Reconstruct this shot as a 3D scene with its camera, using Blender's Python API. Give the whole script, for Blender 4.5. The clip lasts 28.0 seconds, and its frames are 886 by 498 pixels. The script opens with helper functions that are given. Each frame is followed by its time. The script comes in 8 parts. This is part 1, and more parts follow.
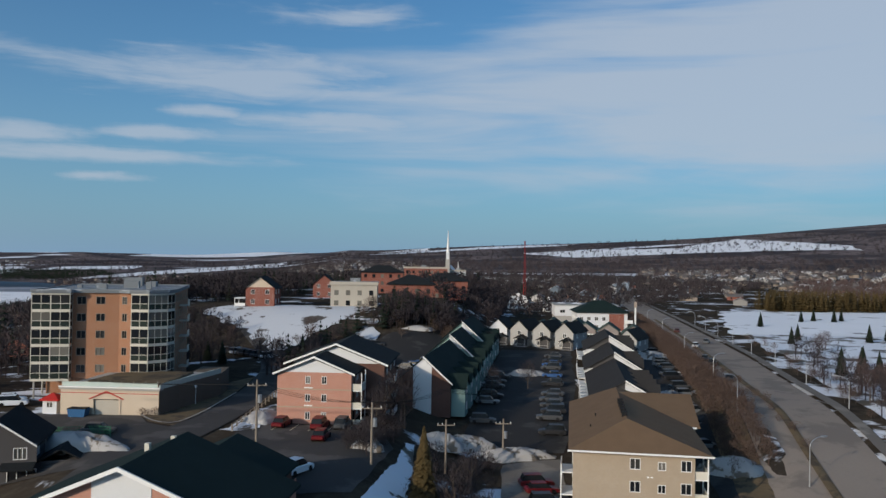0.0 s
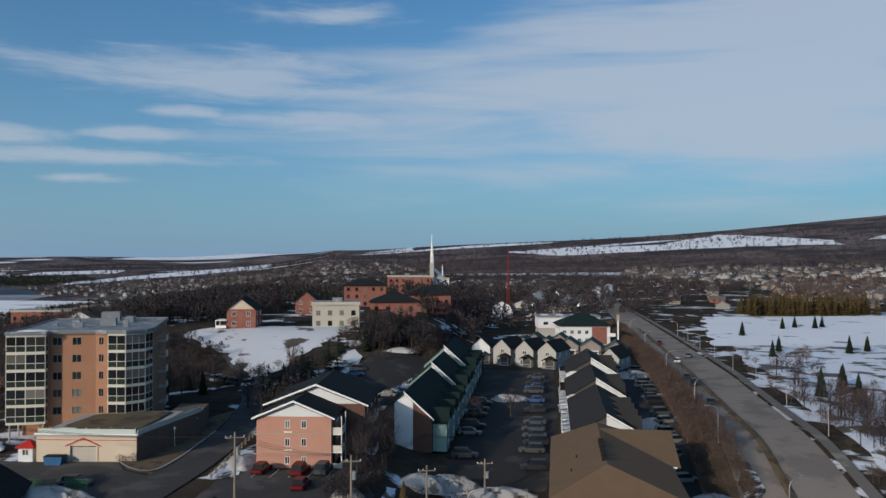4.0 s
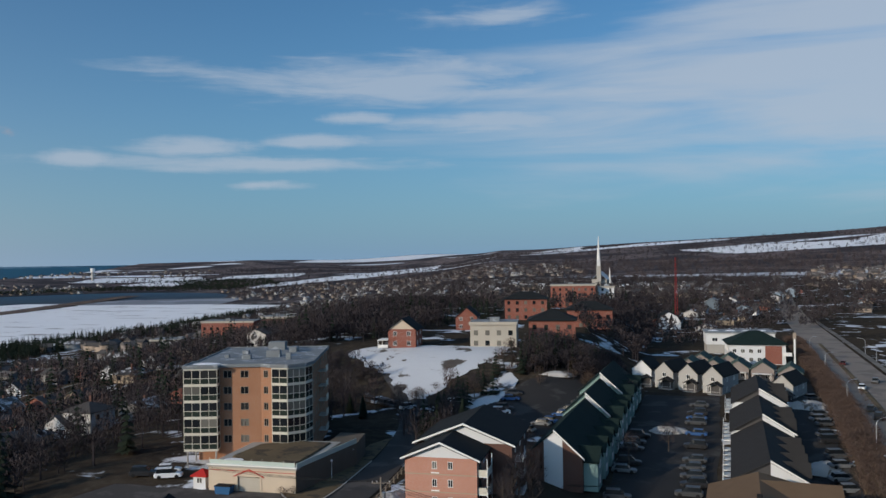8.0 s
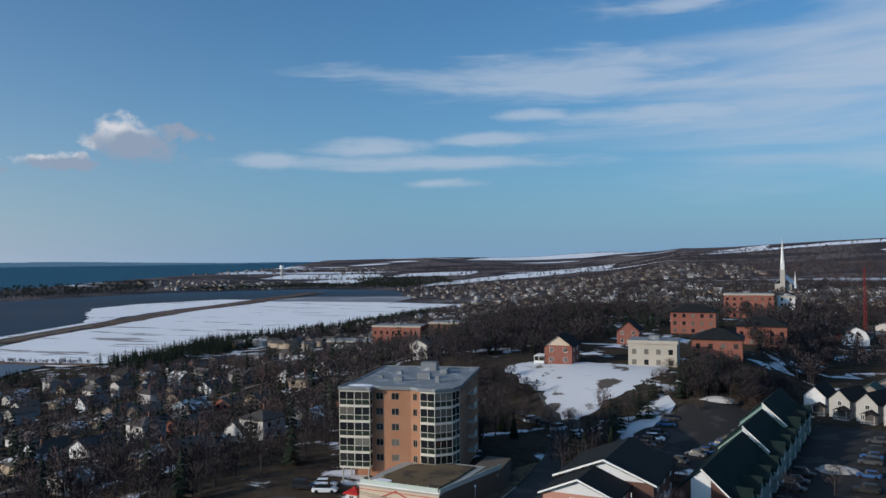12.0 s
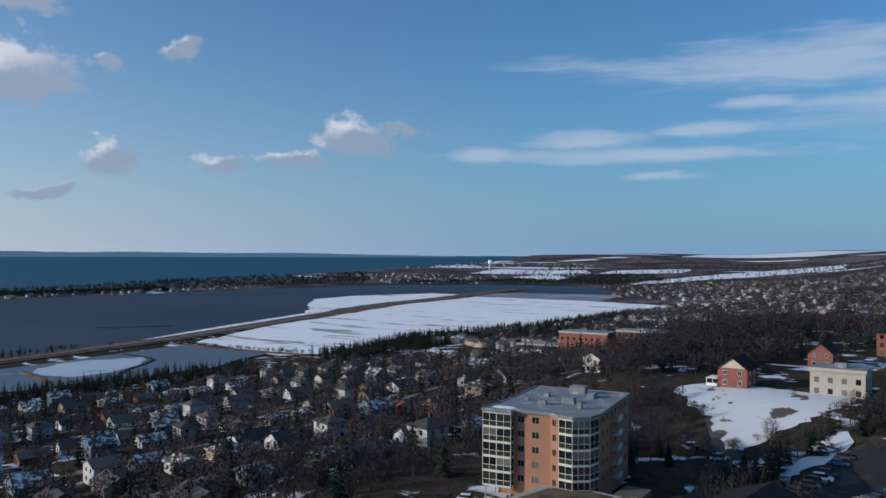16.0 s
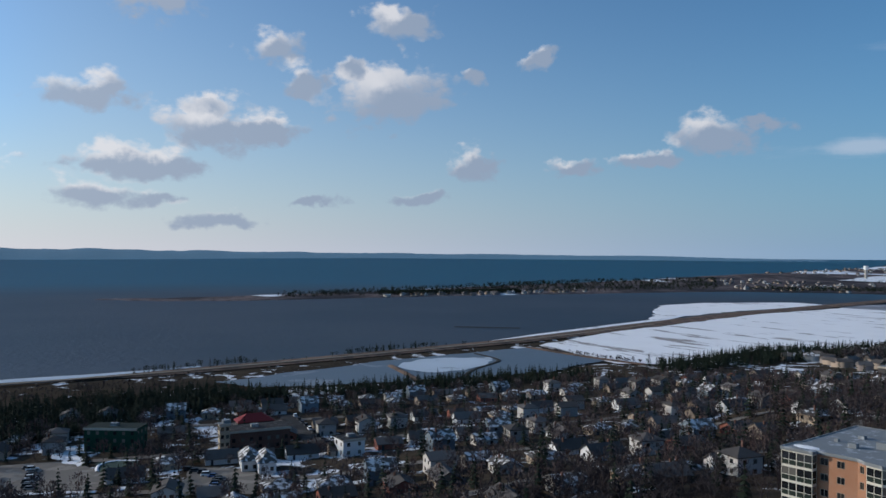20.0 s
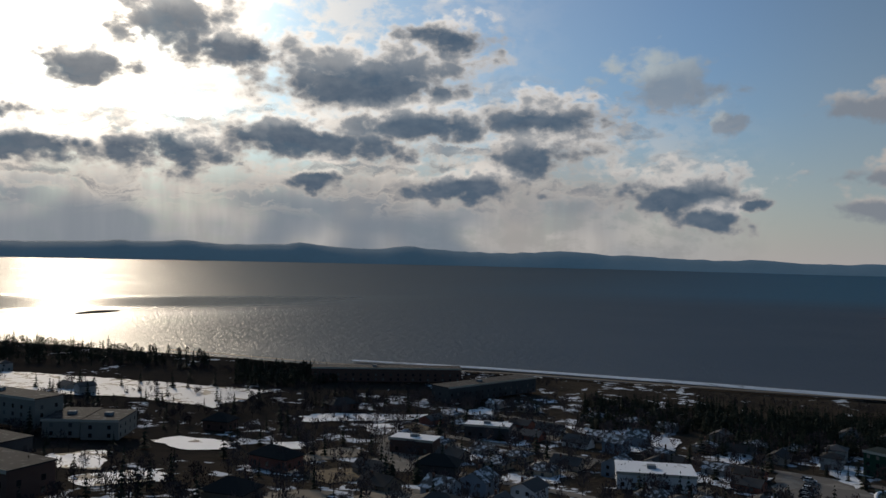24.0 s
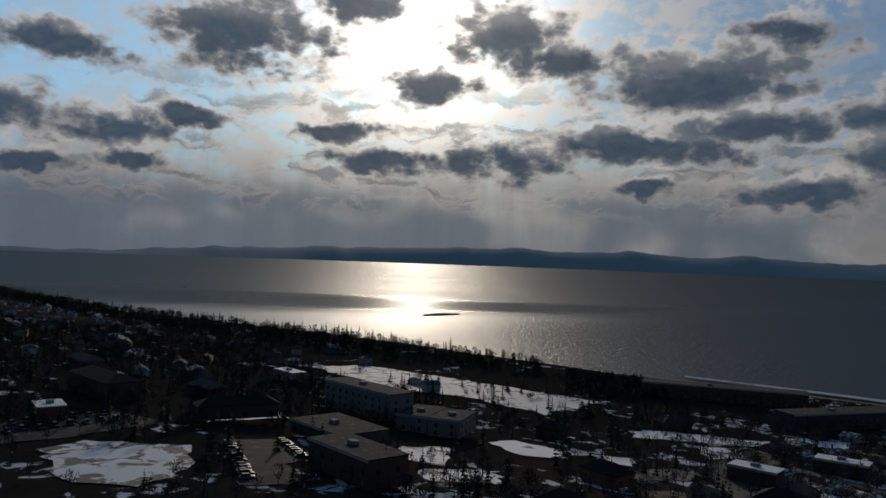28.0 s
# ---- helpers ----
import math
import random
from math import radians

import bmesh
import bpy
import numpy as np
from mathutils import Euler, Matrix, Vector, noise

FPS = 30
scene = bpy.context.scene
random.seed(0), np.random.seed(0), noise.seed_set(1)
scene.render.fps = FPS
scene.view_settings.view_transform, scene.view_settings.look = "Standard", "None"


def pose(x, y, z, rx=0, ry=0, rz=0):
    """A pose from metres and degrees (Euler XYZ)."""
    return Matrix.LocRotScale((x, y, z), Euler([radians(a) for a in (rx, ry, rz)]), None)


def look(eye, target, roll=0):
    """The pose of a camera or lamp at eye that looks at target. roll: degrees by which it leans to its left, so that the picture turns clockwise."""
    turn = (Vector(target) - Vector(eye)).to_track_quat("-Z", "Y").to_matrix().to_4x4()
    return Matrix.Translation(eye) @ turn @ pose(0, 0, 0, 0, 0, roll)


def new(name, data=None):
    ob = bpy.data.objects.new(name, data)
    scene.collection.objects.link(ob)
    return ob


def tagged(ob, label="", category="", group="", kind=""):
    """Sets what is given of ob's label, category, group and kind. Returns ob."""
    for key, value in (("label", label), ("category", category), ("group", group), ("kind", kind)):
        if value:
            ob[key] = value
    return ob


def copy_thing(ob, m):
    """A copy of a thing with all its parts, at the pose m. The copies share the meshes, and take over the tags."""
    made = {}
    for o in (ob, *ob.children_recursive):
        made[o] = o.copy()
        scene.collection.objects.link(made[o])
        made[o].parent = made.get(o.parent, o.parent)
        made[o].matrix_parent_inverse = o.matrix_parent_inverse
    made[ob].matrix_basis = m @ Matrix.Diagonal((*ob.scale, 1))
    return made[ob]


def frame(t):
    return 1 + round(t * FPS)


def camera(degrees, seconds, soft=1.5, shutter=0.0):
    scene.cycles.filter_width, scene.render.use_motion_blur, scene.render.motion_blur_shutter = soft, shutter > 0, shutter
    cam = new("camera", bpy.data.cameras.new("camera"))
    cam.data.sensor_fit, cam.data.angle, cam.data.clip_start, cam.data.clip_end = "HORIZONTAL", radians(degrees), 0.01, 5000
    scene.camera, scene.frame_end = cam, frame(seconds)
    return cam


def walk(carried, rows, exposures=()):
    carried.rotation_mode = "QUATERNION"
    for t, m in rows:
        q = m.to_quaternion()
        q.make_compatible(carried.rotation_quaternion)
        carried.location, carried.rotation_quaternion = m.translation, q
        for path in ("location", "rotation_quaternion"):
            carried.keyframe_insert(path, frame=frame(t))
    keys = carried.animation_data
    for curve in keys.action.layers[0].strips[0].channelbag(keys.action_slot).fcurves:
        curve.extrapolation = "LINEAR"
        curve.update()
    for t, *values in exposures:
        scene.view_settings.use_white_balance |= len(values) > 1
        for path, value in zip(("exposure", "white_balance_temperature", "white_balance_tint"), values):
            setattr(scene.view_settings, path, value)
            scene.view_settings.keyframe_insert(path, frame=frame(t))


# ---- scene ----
cam = camera(57.1, 28.0)
PATH = [
    (0, (-2.735, -17.093, 24.101), (-2.736, -15.093, 24.13), 0.9),
    (0.5, (-2.471, -17.136, 24.763), (-2.462, -15.136, 24.796), 0.8),
    (1, (-2.543, -17.04, 25.538), (-2.524, -15.041, 25.571), 0.7),
    (1.5, (-2.368, -17.03, 26.38), (-2.343, -15.03, 26.411), 0.5),
    (2, (-2.476, -16.968, 27.222), (-2.44, -14.968, 27.251), 0.4),
    (2.5, (-2.613, -16.893, 28.028), (-2.566, -14.893, 28.056), 0.3),
    (4.5, (-1.339, -16.259, 31.069), (-1.317, -14.259, 31.091), -0.3),
    (5, (-0.871, -15.625, 31.644), (-1.002, -13.63, 31.667), -0.3),
    (5.5, (-0.644, -15.541, 32.466), (-0.817, -13.549, 32.49), -0.5),
    (6, (-0.104, -15.555, 33.18), (-0.279, -13.563, 33.204), -0.6),
    (6.5, (0.361, -15.471, 34.024), (0.167, -13.481, 34.047), -0.7),
    (7, (0.961, -15.391, 35.12), (0.676, -13.411, 35.14), -0.7),
    (7.5, (1.535, -15.693, 36.084), (1.183, -13.724, 36.106), -0.8),
    (8, (1.983, -15.833, 36.89), (1.609, -13.869, 36.912), -0.8),
    (8.5, (2.295, -16.07, 37.827), (1.927, -14.104, 37.848), -0.8),
    (9, (2.649, -16.195, 38.676), (2.161, -14.256, 38.698), -0.7),
    (9.5, (3.137, -16.503, 39.406), (2.472, -14.617, 39.431), -0.7),
    (10, (3.533, -16.261, 40.024), (2.867, -14.375, 40.049), -0.6),
    (10.5, (4.288, -16.269, 40.823), (3.631, -14.38, 40.847), -0.6),
    (11, (5.304, -16.528, 41.589), (4.643, -14.641, 41.611), -0.6),
    (11.5, (6.527, -16.673, 42.102), (5.79, -14.814, 42.125), -0.6),
    (12, (7.628, -16.264, 42.733), (6.848, -14.422, 42.752), -0.6),
    (12.5, (9.305, -16.438, 43.449), (8.476, -14.618, 43.467), -0.5),
    (14.5, (16.562, -16.383, 46.976), (15.532, -14.668, 46.985), -0.1),
    (15, (17.861, -15.332, 47.603), (16.778, -13.651, 47.611), 0.0),
    (15.5, (19.886, -14.804, 48.499), (18.735, -13.168, 48.505), 0.1),
    (16, (21.796, -14.627, 49.42), (20.571, -13.045, 49.425), 0.2),
    (16.5, (23.703, -14.603, 50.241), (22.407, -13.08, 50.244), 0.2),
    (17, (25.658, -14.276, 51.001), (24.272, -12.835, 51.003), 0.3),
    (17.5, (27.675, -13.82, 51.927), (26.195, -12.474, 51.927), 0.3),
    (18, (29.692, -13.277, 52.635), (28.148, -12.006, 52.635), 0.3),
    (18.5, (31.603, -13.062, 53.39), (30.007, -11.858, 53.389), 0.4),
    (19, (33.571, -12.916, 54.054), (31.908, -11.806, 54.055), 0.4),
    (19.5, (35.768, -12.696, 54.958), (34.047, -11.677, 54.96), 0.4),
    (20, (36.886, -12.398, 55.175), (35.117, -11.465, 55.18), 0.4),
    (20.5, (36.967, -11.525, 55.654), (35.153, -10.682, 55.662), 0.4),
    (22.5, (37.147, -10.769, 55.713), (35.147, -10.82, 55.732), 0.3),
    (23, (37.163, -10.575, 55.488), (35.189, -10.901, 55.502), 0.8),
    (23.5, (36.907, -10.798, 55.404), (34.989, -11.367, 55.418), 1.0),
    (24, (36.775, -10.709, 55.138), (34.944, -11.512, 55.153), 1.3),
    (24.5, (36.649, -10.699, 55.177), (34.907, -11.681, 55.191), 1.5),
    (25, (36.872, -10.499, 55.597), (35.194, -11.586, 55.61), 1.7),
    (25.5, (37.2, -10.63, 55.979), (35.558, -11.772, 55.991), 1.7),
    (26, (36.917, -10.962, 56.126), (35.293, -12.13, 56.14), 1.8),
    (26.5, (36.868, -11.139, 56.526), (35.305, -12.387, 56.539), 1.9),
    (27, (36.975, -11.316, 56.823), (35.449, -12.609, 56.838), 2.0),
    (27.5, (37.221, -11.519, 57.224), (35.724, -12.845, 57.239), 2.0),
    (28, (37.347, -11.921, 57.473), (35.971, -13.373, 57.484), 2.0),
]
walk(cam, [(t, look(eye, target, roll)) for t, eye, target, roll in PATH],
     exposures=[(0, 0.03, 6500, 8), (7, 0.0, 6480, 8), (9, 0.0, 6380, 8), (12, 0.08, 6180, 8), (17, 0.08, 5950, 8), (20.5, 0.1, 6200, 8), (23, -0.2, 6950, 9), (24, -0.75, 6900, 9), (25, -1.2, 6900, 9), (26, -1.4, 6900, 9), (28, -1.6, 6550, 10)])

# ---------- light ----------
SUN_AZ, SUN_EL = radians(138.5), radians(17)   # turned left from +y
sun_dir = Vector((-math.sin(SUN_AZ) * math.cos(SUN_EL), math.cos(SUN_AZ) * math.cos(SUN_EL), math.sin(SUN_EL)))
sun_data = bpy.data.lights.new("sun", "SUN")
sun_data.energy, sun_data.angle, sun_data.color = 3.1, radians(0.6), (1.0, 0.86, 0.7)
sun = new("sun", sun_data)
sun.rotation_euler = (-sun_dir).to_track_quat("-Z", "Y").to_euler()
sun.location = (0, 0, 300)


class Nodes:
    """Small shorthand for node trees."""

    def __init__(self, tree):
        self.t = tree

    def add(self, kind, ins=(), **props):
        n = self.t.nodes.new(kind)
        if "operation" in props:
            n.operation = props["operation"]
        if "interpolation_type" in props:
            n.interpolation_type = props["interpolation_type"]
        if "vector_type" in props:
            n.vector_type = props["vector_type"]
        if "sky_type" in props:
            n.sky_type, n.sun_disc = props["sky_type"], props["sun_disc"]
        for k, v in dict(ins).items():
            if hasattr(v, "is_output"):
                self.t.links.new(v, n.inputs[k])
            else:
                n.inputs[k].default_value = v
        return n

    def math(self, op, a, b=0.0, c=0.0, clamp=False):
        n = self.add("ShaderNodeMath", {0: a, 1: b, 2: c}, operation=op)
        n.use_clamp = clamp
        return n.outputs[0]

    def mix(self, f, a, b, blend="MIX"):
        n = self.t.nodes.new("ShaderNodeMix")
        n.data_type, n.blend_type = "RGBA", blend
        for k, v in ((0, f), (6, a), (7, b)):
            if hasattr(v, "is_output"):
                self.t.links.new(v, n.inputs[k])
            else:
                n.inputs[k].default_value = v if k == 0 else (*v, 1)[:4]
        return n.outputs[2]

    def ramp(self, x, lo, hi, smooth=True):
        n = self.add("ShaderNodeMapRange", {0: x, 1: lo, 2: hi, 3: 0.0, 4: 1.0}, interpolation_type="SMOOTHSTEP" if smooth else "LINEAR")
        return n.outputs[0]

    def noise(self, vec, scale, detail=3.0, rough=0.55, distort=0.0):
        n = self.add("ShaderNodeTexNoise", {"Vector": vec, "Scale": scale, "Detail": detail, "Roughness": rough, "Distortion": distort})
        return n.outputs["Fac"]


def build_sky():
    world = bpy.data.worlds.new("sky")
    scene.world = world
    world.use_nodes = True
    tree = world.node_tree
    tree.nodes.clear()
    n = Nodes(tree)
    out = n.add("ShaderNodeOutputWorld")
    sky = n.add("ShaderNodeTexSky", sky_type="NISHITA", sun_disc=False)
    sky.sun_elevation, sky.sun_rotation = SUN_EL, -SUN_AZ
    sky.air_density, sky.dust_density, sky.ozone_density = 1.0, 0.6, 2.0
    way = n.add("ShaderNodeTexCoord").outputs["Generated"]
    xyz = n.add("ShaderNodeSeparateXYZ", {0: way})
    x, y, z = xyz.outputs
    # degrees turned left from +y, and degrees above the horizon
    az = n.math("MULTIPLY", n.math("ARCTAN2", n.math("MULTIPLY", x, -1.0), y), 57.2958)
    el = n.math("MULTIPLY", n.math("ARCSINE", z), 57.2958)
    p = n.add("ShaderNodeCombineXYZ", {0: az, 1: el, 2: 0.0}).outputs[0]
    warp = n.add("ShaderNodeTexNoise", {"Vector": p, "Scale": 0.3, "Detail": 5.0, "Roughness": 0.6})
    bent = n.add("ShaderNodeVectorMath", {0: warp.outputs["Color"], 1: (0.5, 0.5, 0.5)}, operation="SUBTRACT").outputs[0]
    bent = n.add("ShaderNodeVectorMath", {0: bent, 1: (4.5, 2.6, 0.0)}, operation="MULTIPLY").outputs[0]
    pw = n.add("ShaderNodeVectorMath", {0: p, 1: bent}, operation="ADD").outputs[0]
    squash = n.add("ShaderNodeVectorMath", {0: p, 1: (0.62, 1.0, 1.0)}, operation="MULTIPLY").outputs[0]
    wob = n.noise(squash, 0.16, 2.0)
    puff = n.noise(squash, 0.42, 8.0, 0.6, 0.35)
    fine = n.noise(squash, 1.3, 5.0, 0.55)
    # rounded billows for the heaped clouds
    rough_p = n.add("ShaderNodeVectorMath", {0: p, 1: n.add("ShaderNodeVectorMath", {0: n.add("ShaderNodeTexNoise", {"Vector": squash, "Scale": 0.9, "Detail": 4.0}).outputs["Color"], 1: (1.6, 1.1, 0.0)}, operation="MULTIPLY").outputs[0]}, operation="ADD").outputs[0]
    cell = n.add("ShaderNodeTexVoronoi", {"Vector": n.add("ShaderNodeVectorMath", {0: rough_p, 1: (0.7, 1.0, 1.0)}, operation="MULTIPLY").outputs[0], "Scale": 0.62, "Detail": 2.0, "Roughness": 0.6}).outputs["Distance"]

    def field(clouds, shift, at, grow=1.25):
        best = None
        for a, e, w, h in clouds:
            kx, ky = 1 / (w * grow), 1 / (h * grow)
            m = n.add("ShaderNodeVectorMath", {0: at, 1: (kx, ky, 0), 2: (-(a + shift[0]) * kx, -(e + shift[1]) * ky, 0)}, operation="MULTIPLY_ADD")
            d = n.math("SUBTRACT", 1.0, n.add("ShaderNodeVectorMath", {0: m.outputs[0]}, operation="LENGTH").outputs["Value"])
            best = d if best is None else n.math("MAXIMUM", best, d)
        return best

    def rag(d, k):
        lumps = n.math("MULTIPLY", n.math("SUBTRACT", 0.62, cell), k * 0.34)
        return n.math("ADD", n.math("ADD", d, lumps), n.math("ADD", n.math("MULTIPLY", n.math("SUBTRACT", puff, 0.5), k * 0.8), n.math("MULTIPLY", n.math("SUBTRACT", fine, 0.5), k * 0.4)))

    toward = n.add("ShaderNodeVectorMath", {0: way, 1: tuple(sun_dir)}, operation="DOT_PRODUCT").outputs["Value"]
    off = n.math("MULTIPLY", n.math("ARCCOSINE", n.math("MINIMUM", toward, 1.0)), 57.2958)
    near = n.math("POWER", 2.718, n.math("MULTIPLY", n.math("MULTIPLY", off, off), -1.0 / 7.6**2))
    wide = n.math("POWER", 2.718, n.math("MULTIPLY", off, -1.0 / 17.0))

    colour = n.mix(1.0, sky.outputs[0], (0.5, 0.935, 1.25), "MULTIPLY")
    # pale blue haze toward the horizon
    haze = n.math("POWER", 2.718, n.math("MULTIPLY", n.math("MAXIMUM", el, 0.0), -1.0 / 8.0))
    colour = n.mix(n.math("MULTIPLY", haze, 0.92), colour, n.mix(n.ramp(az, 20.0, 95.0), (2.4, 3.9, 5.8), (7.0, 6.7, 7.1)))
    # thin high sheet in the north, drawn out into long flat streaks
    q = n.add("ShaderNodeMapping", {0: p, 1: (0, 0, 0), 2: (0, 0, radians(3)), 3: (0.035, 0.34, 1)}).outputs[0]
    streak = n.noise(q, 1.0, 6.0, 0.55, 0.4)
    soft = n.noise(n.add("ShaderNodeMapping", {0: p, 3: (0.03, 0.12, 1)}).outputs[0], 1.0, 3.0, 0.5)
    sheet_at = n.add("ShaderNodeMapping", {0: p, 1: (-26, 13.0, 0), 2: (0, 0, radians(-6)), 3: (42, 10.0, 1)}, vector_type="TEXTURE").outputs[0]
    sheet = n.math("SUBTRACT", 1.0, n.add("ShaderNodeVectorMath", {0: sheet_at}, operation="LENGTH").outputs["Value"])
    lens = [(27.8, 7.6, 3.5, 0.7), (35.0, 6.7, 2.0, 0.5), (19.5, 8.2, 3.5, 0.4), (22.6, 6.6, 10.6, 0.5), (23.0, 5.2, 2.7, 0.3), (16.4, 9.8, 2.4, 0.4), (14.4, 12.1, 11.4, 1.4), (8.0, 9.5, 6.3, 0.6), (6.0, 16.6, 6.3, 0.9)]
    few = n.add("ShaderNodeVectorMath", {0: bent, 1: (0.8, 0.22, 0.0)}, operation="MULTIPLY").outputs[0]
    tail = field(lens, (0, 0), n.add("ShaderNodeVectorMath", {0: p, 1: few}, operation="ADD").outputs[0], 1.6)
    veil = n.math("ADD", n.math("MULTIPLY", sheet, 1.5), n.math("ADD", n.math("MULTIPLY", n.math("SUBTRACT", streak, 0.5), 2.4), n.math("MULTIPLY", n.math("SUBTRACT", soft, 0.5), 1.7)))
    wisps = n.noise(n.add("ShaderNodeMapping", {0: p, 2: (0, 0, radians(4)), 3: (0.13, 0.95, 1)}).outputs[0], 1.0, 5.0, 0.6, 0.6)
    thin = n.math("ADD", tail, n.math("ADD", n.math("MULTIPLY", n.math("SUBTRACT", streak, 0.5), 1.9), n.math("MULTIPLY", n.math("SUBTRACT", wisps, 0.5), 1.3)))
    cover = n.math("MULTIPLY", n.math("MAXIMUM", n.ramp(veil, 0.0, 1.0), n.math("MULTIPLY", n.ramp(thin, 0.0, 0.8), 0.85)), 0.8)
    colour = n.mix(cover, colour, (5.1, 5.85, 7.0))
    # fair-weather heaps in the west
    heaps = [(66.0, 10.9, 3.9, 1.9), (68.6, 12.4, 1.2, 0.9), (60.0, 12.2, 1.0, 0.8), (55.4, 13.1, 1.0, 0.8), (59.8, 6.1, 1.4, 1.2), (63.7, 3.6, 1.9, 0.5), (52.8, 5.8, 1.6, 0.7), (47.7, 6.1, 2.2, 0.6), (43.7, 7.8, 2.5, 1.3),
             (40.7, 8.6, 2.0, 0.5), (71.4, 3.3, 2.2, 0.4), (65.5, 15.5, 2.0, 1.2), (73.8, 13.5, 2.4, 1.3), (71.7, 11.5, 1.4, 0.9), (85.5, 10.1, 3.3, 1.1), (77.9, 8.3, 3.3, 1.6), (74.5, 8.0, 2.7, 0.8),
             (83.3, 5.8, 4.5, 1.1), (80.8, 5.7, 2.4, 0.7), (85.0, 3.4, 3.1, 0.9), (81.3, 3.2, 2.0, 0.5), (77.5, 2.0, 3.1, 0.5), (78.3, 9.5, 2.0, 0.7), (98.9, 12.0, 3.7, 1.8), (94.7, 9.3, 1.2, 1.0), (82.2, 16.2, 2.9, 1.3)]
    f = rag(field(heaps, (0, 0), pw, 1.4), 1.5)
    lit = n.ramp(n.math("SUBTRACT", f, rag(field(heaps, (0.8, 0.8), pw, 1.4), 1.5)), -0.42, 0.3)
    body = n.mix(lit, (7.9, 7.6, 7.7), (3.2, 3.8, 4.9))
    colour = n.mix(n.math("MULTIPLY", n.ramp(f, -0.12, 0.4), 0.92), colour, body)
    # deeper blue in the gaps above the western deck
    gap = n.math("MULTIPLY", n.math("MULTIPLY", n.ramp(az, 84.0, 98.0), n.ramp(el, 3.0, 10.0)), 0.8)
    colour = n.mix(gap, colour, n.mix(1.0, colour, (0.72, 1.0, 1.2), "MULTIPLY"))
    # broken deck in the south-west, against the light
    colour = n.mix(1.0, colour, n.mix(wide, (0, 0, 0), (15.0, 13.2, 10.8)), "ADD")
    colour = n.mix(1.0, colour, n.mix(n.ramp(az, 138.0, 165.0), (0, 0, 0), (4.0, 8.0, 11.5)), "ADD")
    deck = n.ramp(az, 90.0, 106.0)
    cloudy = n.math("ADD", n.math("MULTIPLY", puff, 0.65), n.math("MULTIPLY", fine, 0.35))
    close = n.ramp(off, 34.0, 8.0)
    veil2 = n.math("MULTIPLY", n.math("MULTIPLY", deck, n.math("MAXIMUM", n.ramp(el, 12.0, 5.0), close)), n.ramp(cloudy, 0.42, 0.55))
    colour = n.mix(n.math("MULTIPLY", veil2, 0.9), colour, n.mix(wide, (11.0, 10.8, 11.0), (28, 25.5, 23)))
    colour = n.mix(1.0, colour, n.mix(near, (0, 0, 0), (60, 55, 48)), "ADD")
    # rain bands and shafts under the deck
    slant = n.add("ShaderNodeMapping", {0: p, 3: (0.3, 0.05, 1), 2: (0, 0, radians(-16))}).outputs[0]
    shafts = n.noise(slant, 1.0, 4.0, 0.6)
    low = n.math("MULTIPLY", n.math("MULTIPLY", deck, n.ramp(el, 9.0, 3.5)), n.math("ADD", 0.45, n.math("MULTIPLY", n.ramp(shafts, 0.3, 0.7), 0.5)), clamp=True)
    colour = n.mix(low, colour, n.mix(shafts, n.mix(wide, (3.9, 4.3, 5.1), (7.0, 6.7, 6.7)), n.mix(wide, (6.0, 5.9, 6.1), (17, 15.2, 13.6))))
    base = n.math("MULTIPLY", n.math("MULTIPLY", deck, n.ramp(el, 5.6, 3.0)), n.ramp(n.math("ADD", wob, n.math("MULTIPLY", n.ramp(az, 118.0, 150.0), 0.18)), 0.36, 0.62))
    colour = n.mix(n.math("MULTIPLY", base, 0.8), colour, n.mix(wide, (2.3, 3.3, 4.7), (4.2, 4.9, 6.0)))
    # small broken puffs between the larger clouds
    small = n.noise(n.add("ShaderNodeMapping", {0: pw, 3: (0.26, 0.75, 1)}).outputs[0], 1.0, 6.0, 0.58, 0.4)
    band = n.math("MULTIPLY", n.math("MULTIPLY", deck, n.ramp(el, 14.0, 8.0)), n.ramp(el, 2.0, 4.0))
    puffs = n.math("MULTIPLY", n.ramp(small, 0.47, 0.6), band)
    colour = n.mix(n.math("MULTIPLY", puffs, 0.7), colour, n.mix(n.ramp(small, 0.5, 0.66), n.mix(wide, (7.0, 6.8, 6.9), (24, 21.5, 19)), n.mix(wide, (3.4, 3.8, 4.7), (5.2, 5.1, 5.4))))
    dark = [(106.8, 9.5, 4.1, 1.5), (107.1, 7.0, 3.7, 1.4), (97.6, 4.6, 4.3, 1.4), (95.2, 2.7, 2.0, 0.8), (92.5, 3.8, 1.3, 0.4), (150.9, 14.7, 5.1, 2.4), (143.0, 16.9, 2.9, 1.2), (137.9, 11.7, 2.8, 1.1),
            (132.5, 15.2, 3.5, 2.4), (128.5, 13.6, 2.4, 1.2), (119.5, 12.2, 6.7, 2.2), (113.8, 15.1, 3.3, 1.3), (123.7, 7.9, 7.5, 1.4), (116.0, 9.0, 5.9, 1.1), (132.1, 6.6, 3.9, 1.3), (140.7, 6.3, 3.7, 0.9),
            (143.7, 8.1, 2.5, 0.7), (154.3, 8.7, 2.2, 0.7), (158.2, 7.5, 2.9, 1.2), (163.7, 5.0, 2.4, 0.9), (157.7, 5.5, 2.0, 0.8), (111.9, 4.8, 3.9, 1.1), (122.4, 4.9, 2.4, 0.8), (161.9, 12.4, 3.4, 1.0), (168, 8.0, 5, 1.4)]
    g = rag(field(dark, (0, 0), pw, 1.45), 1.7)
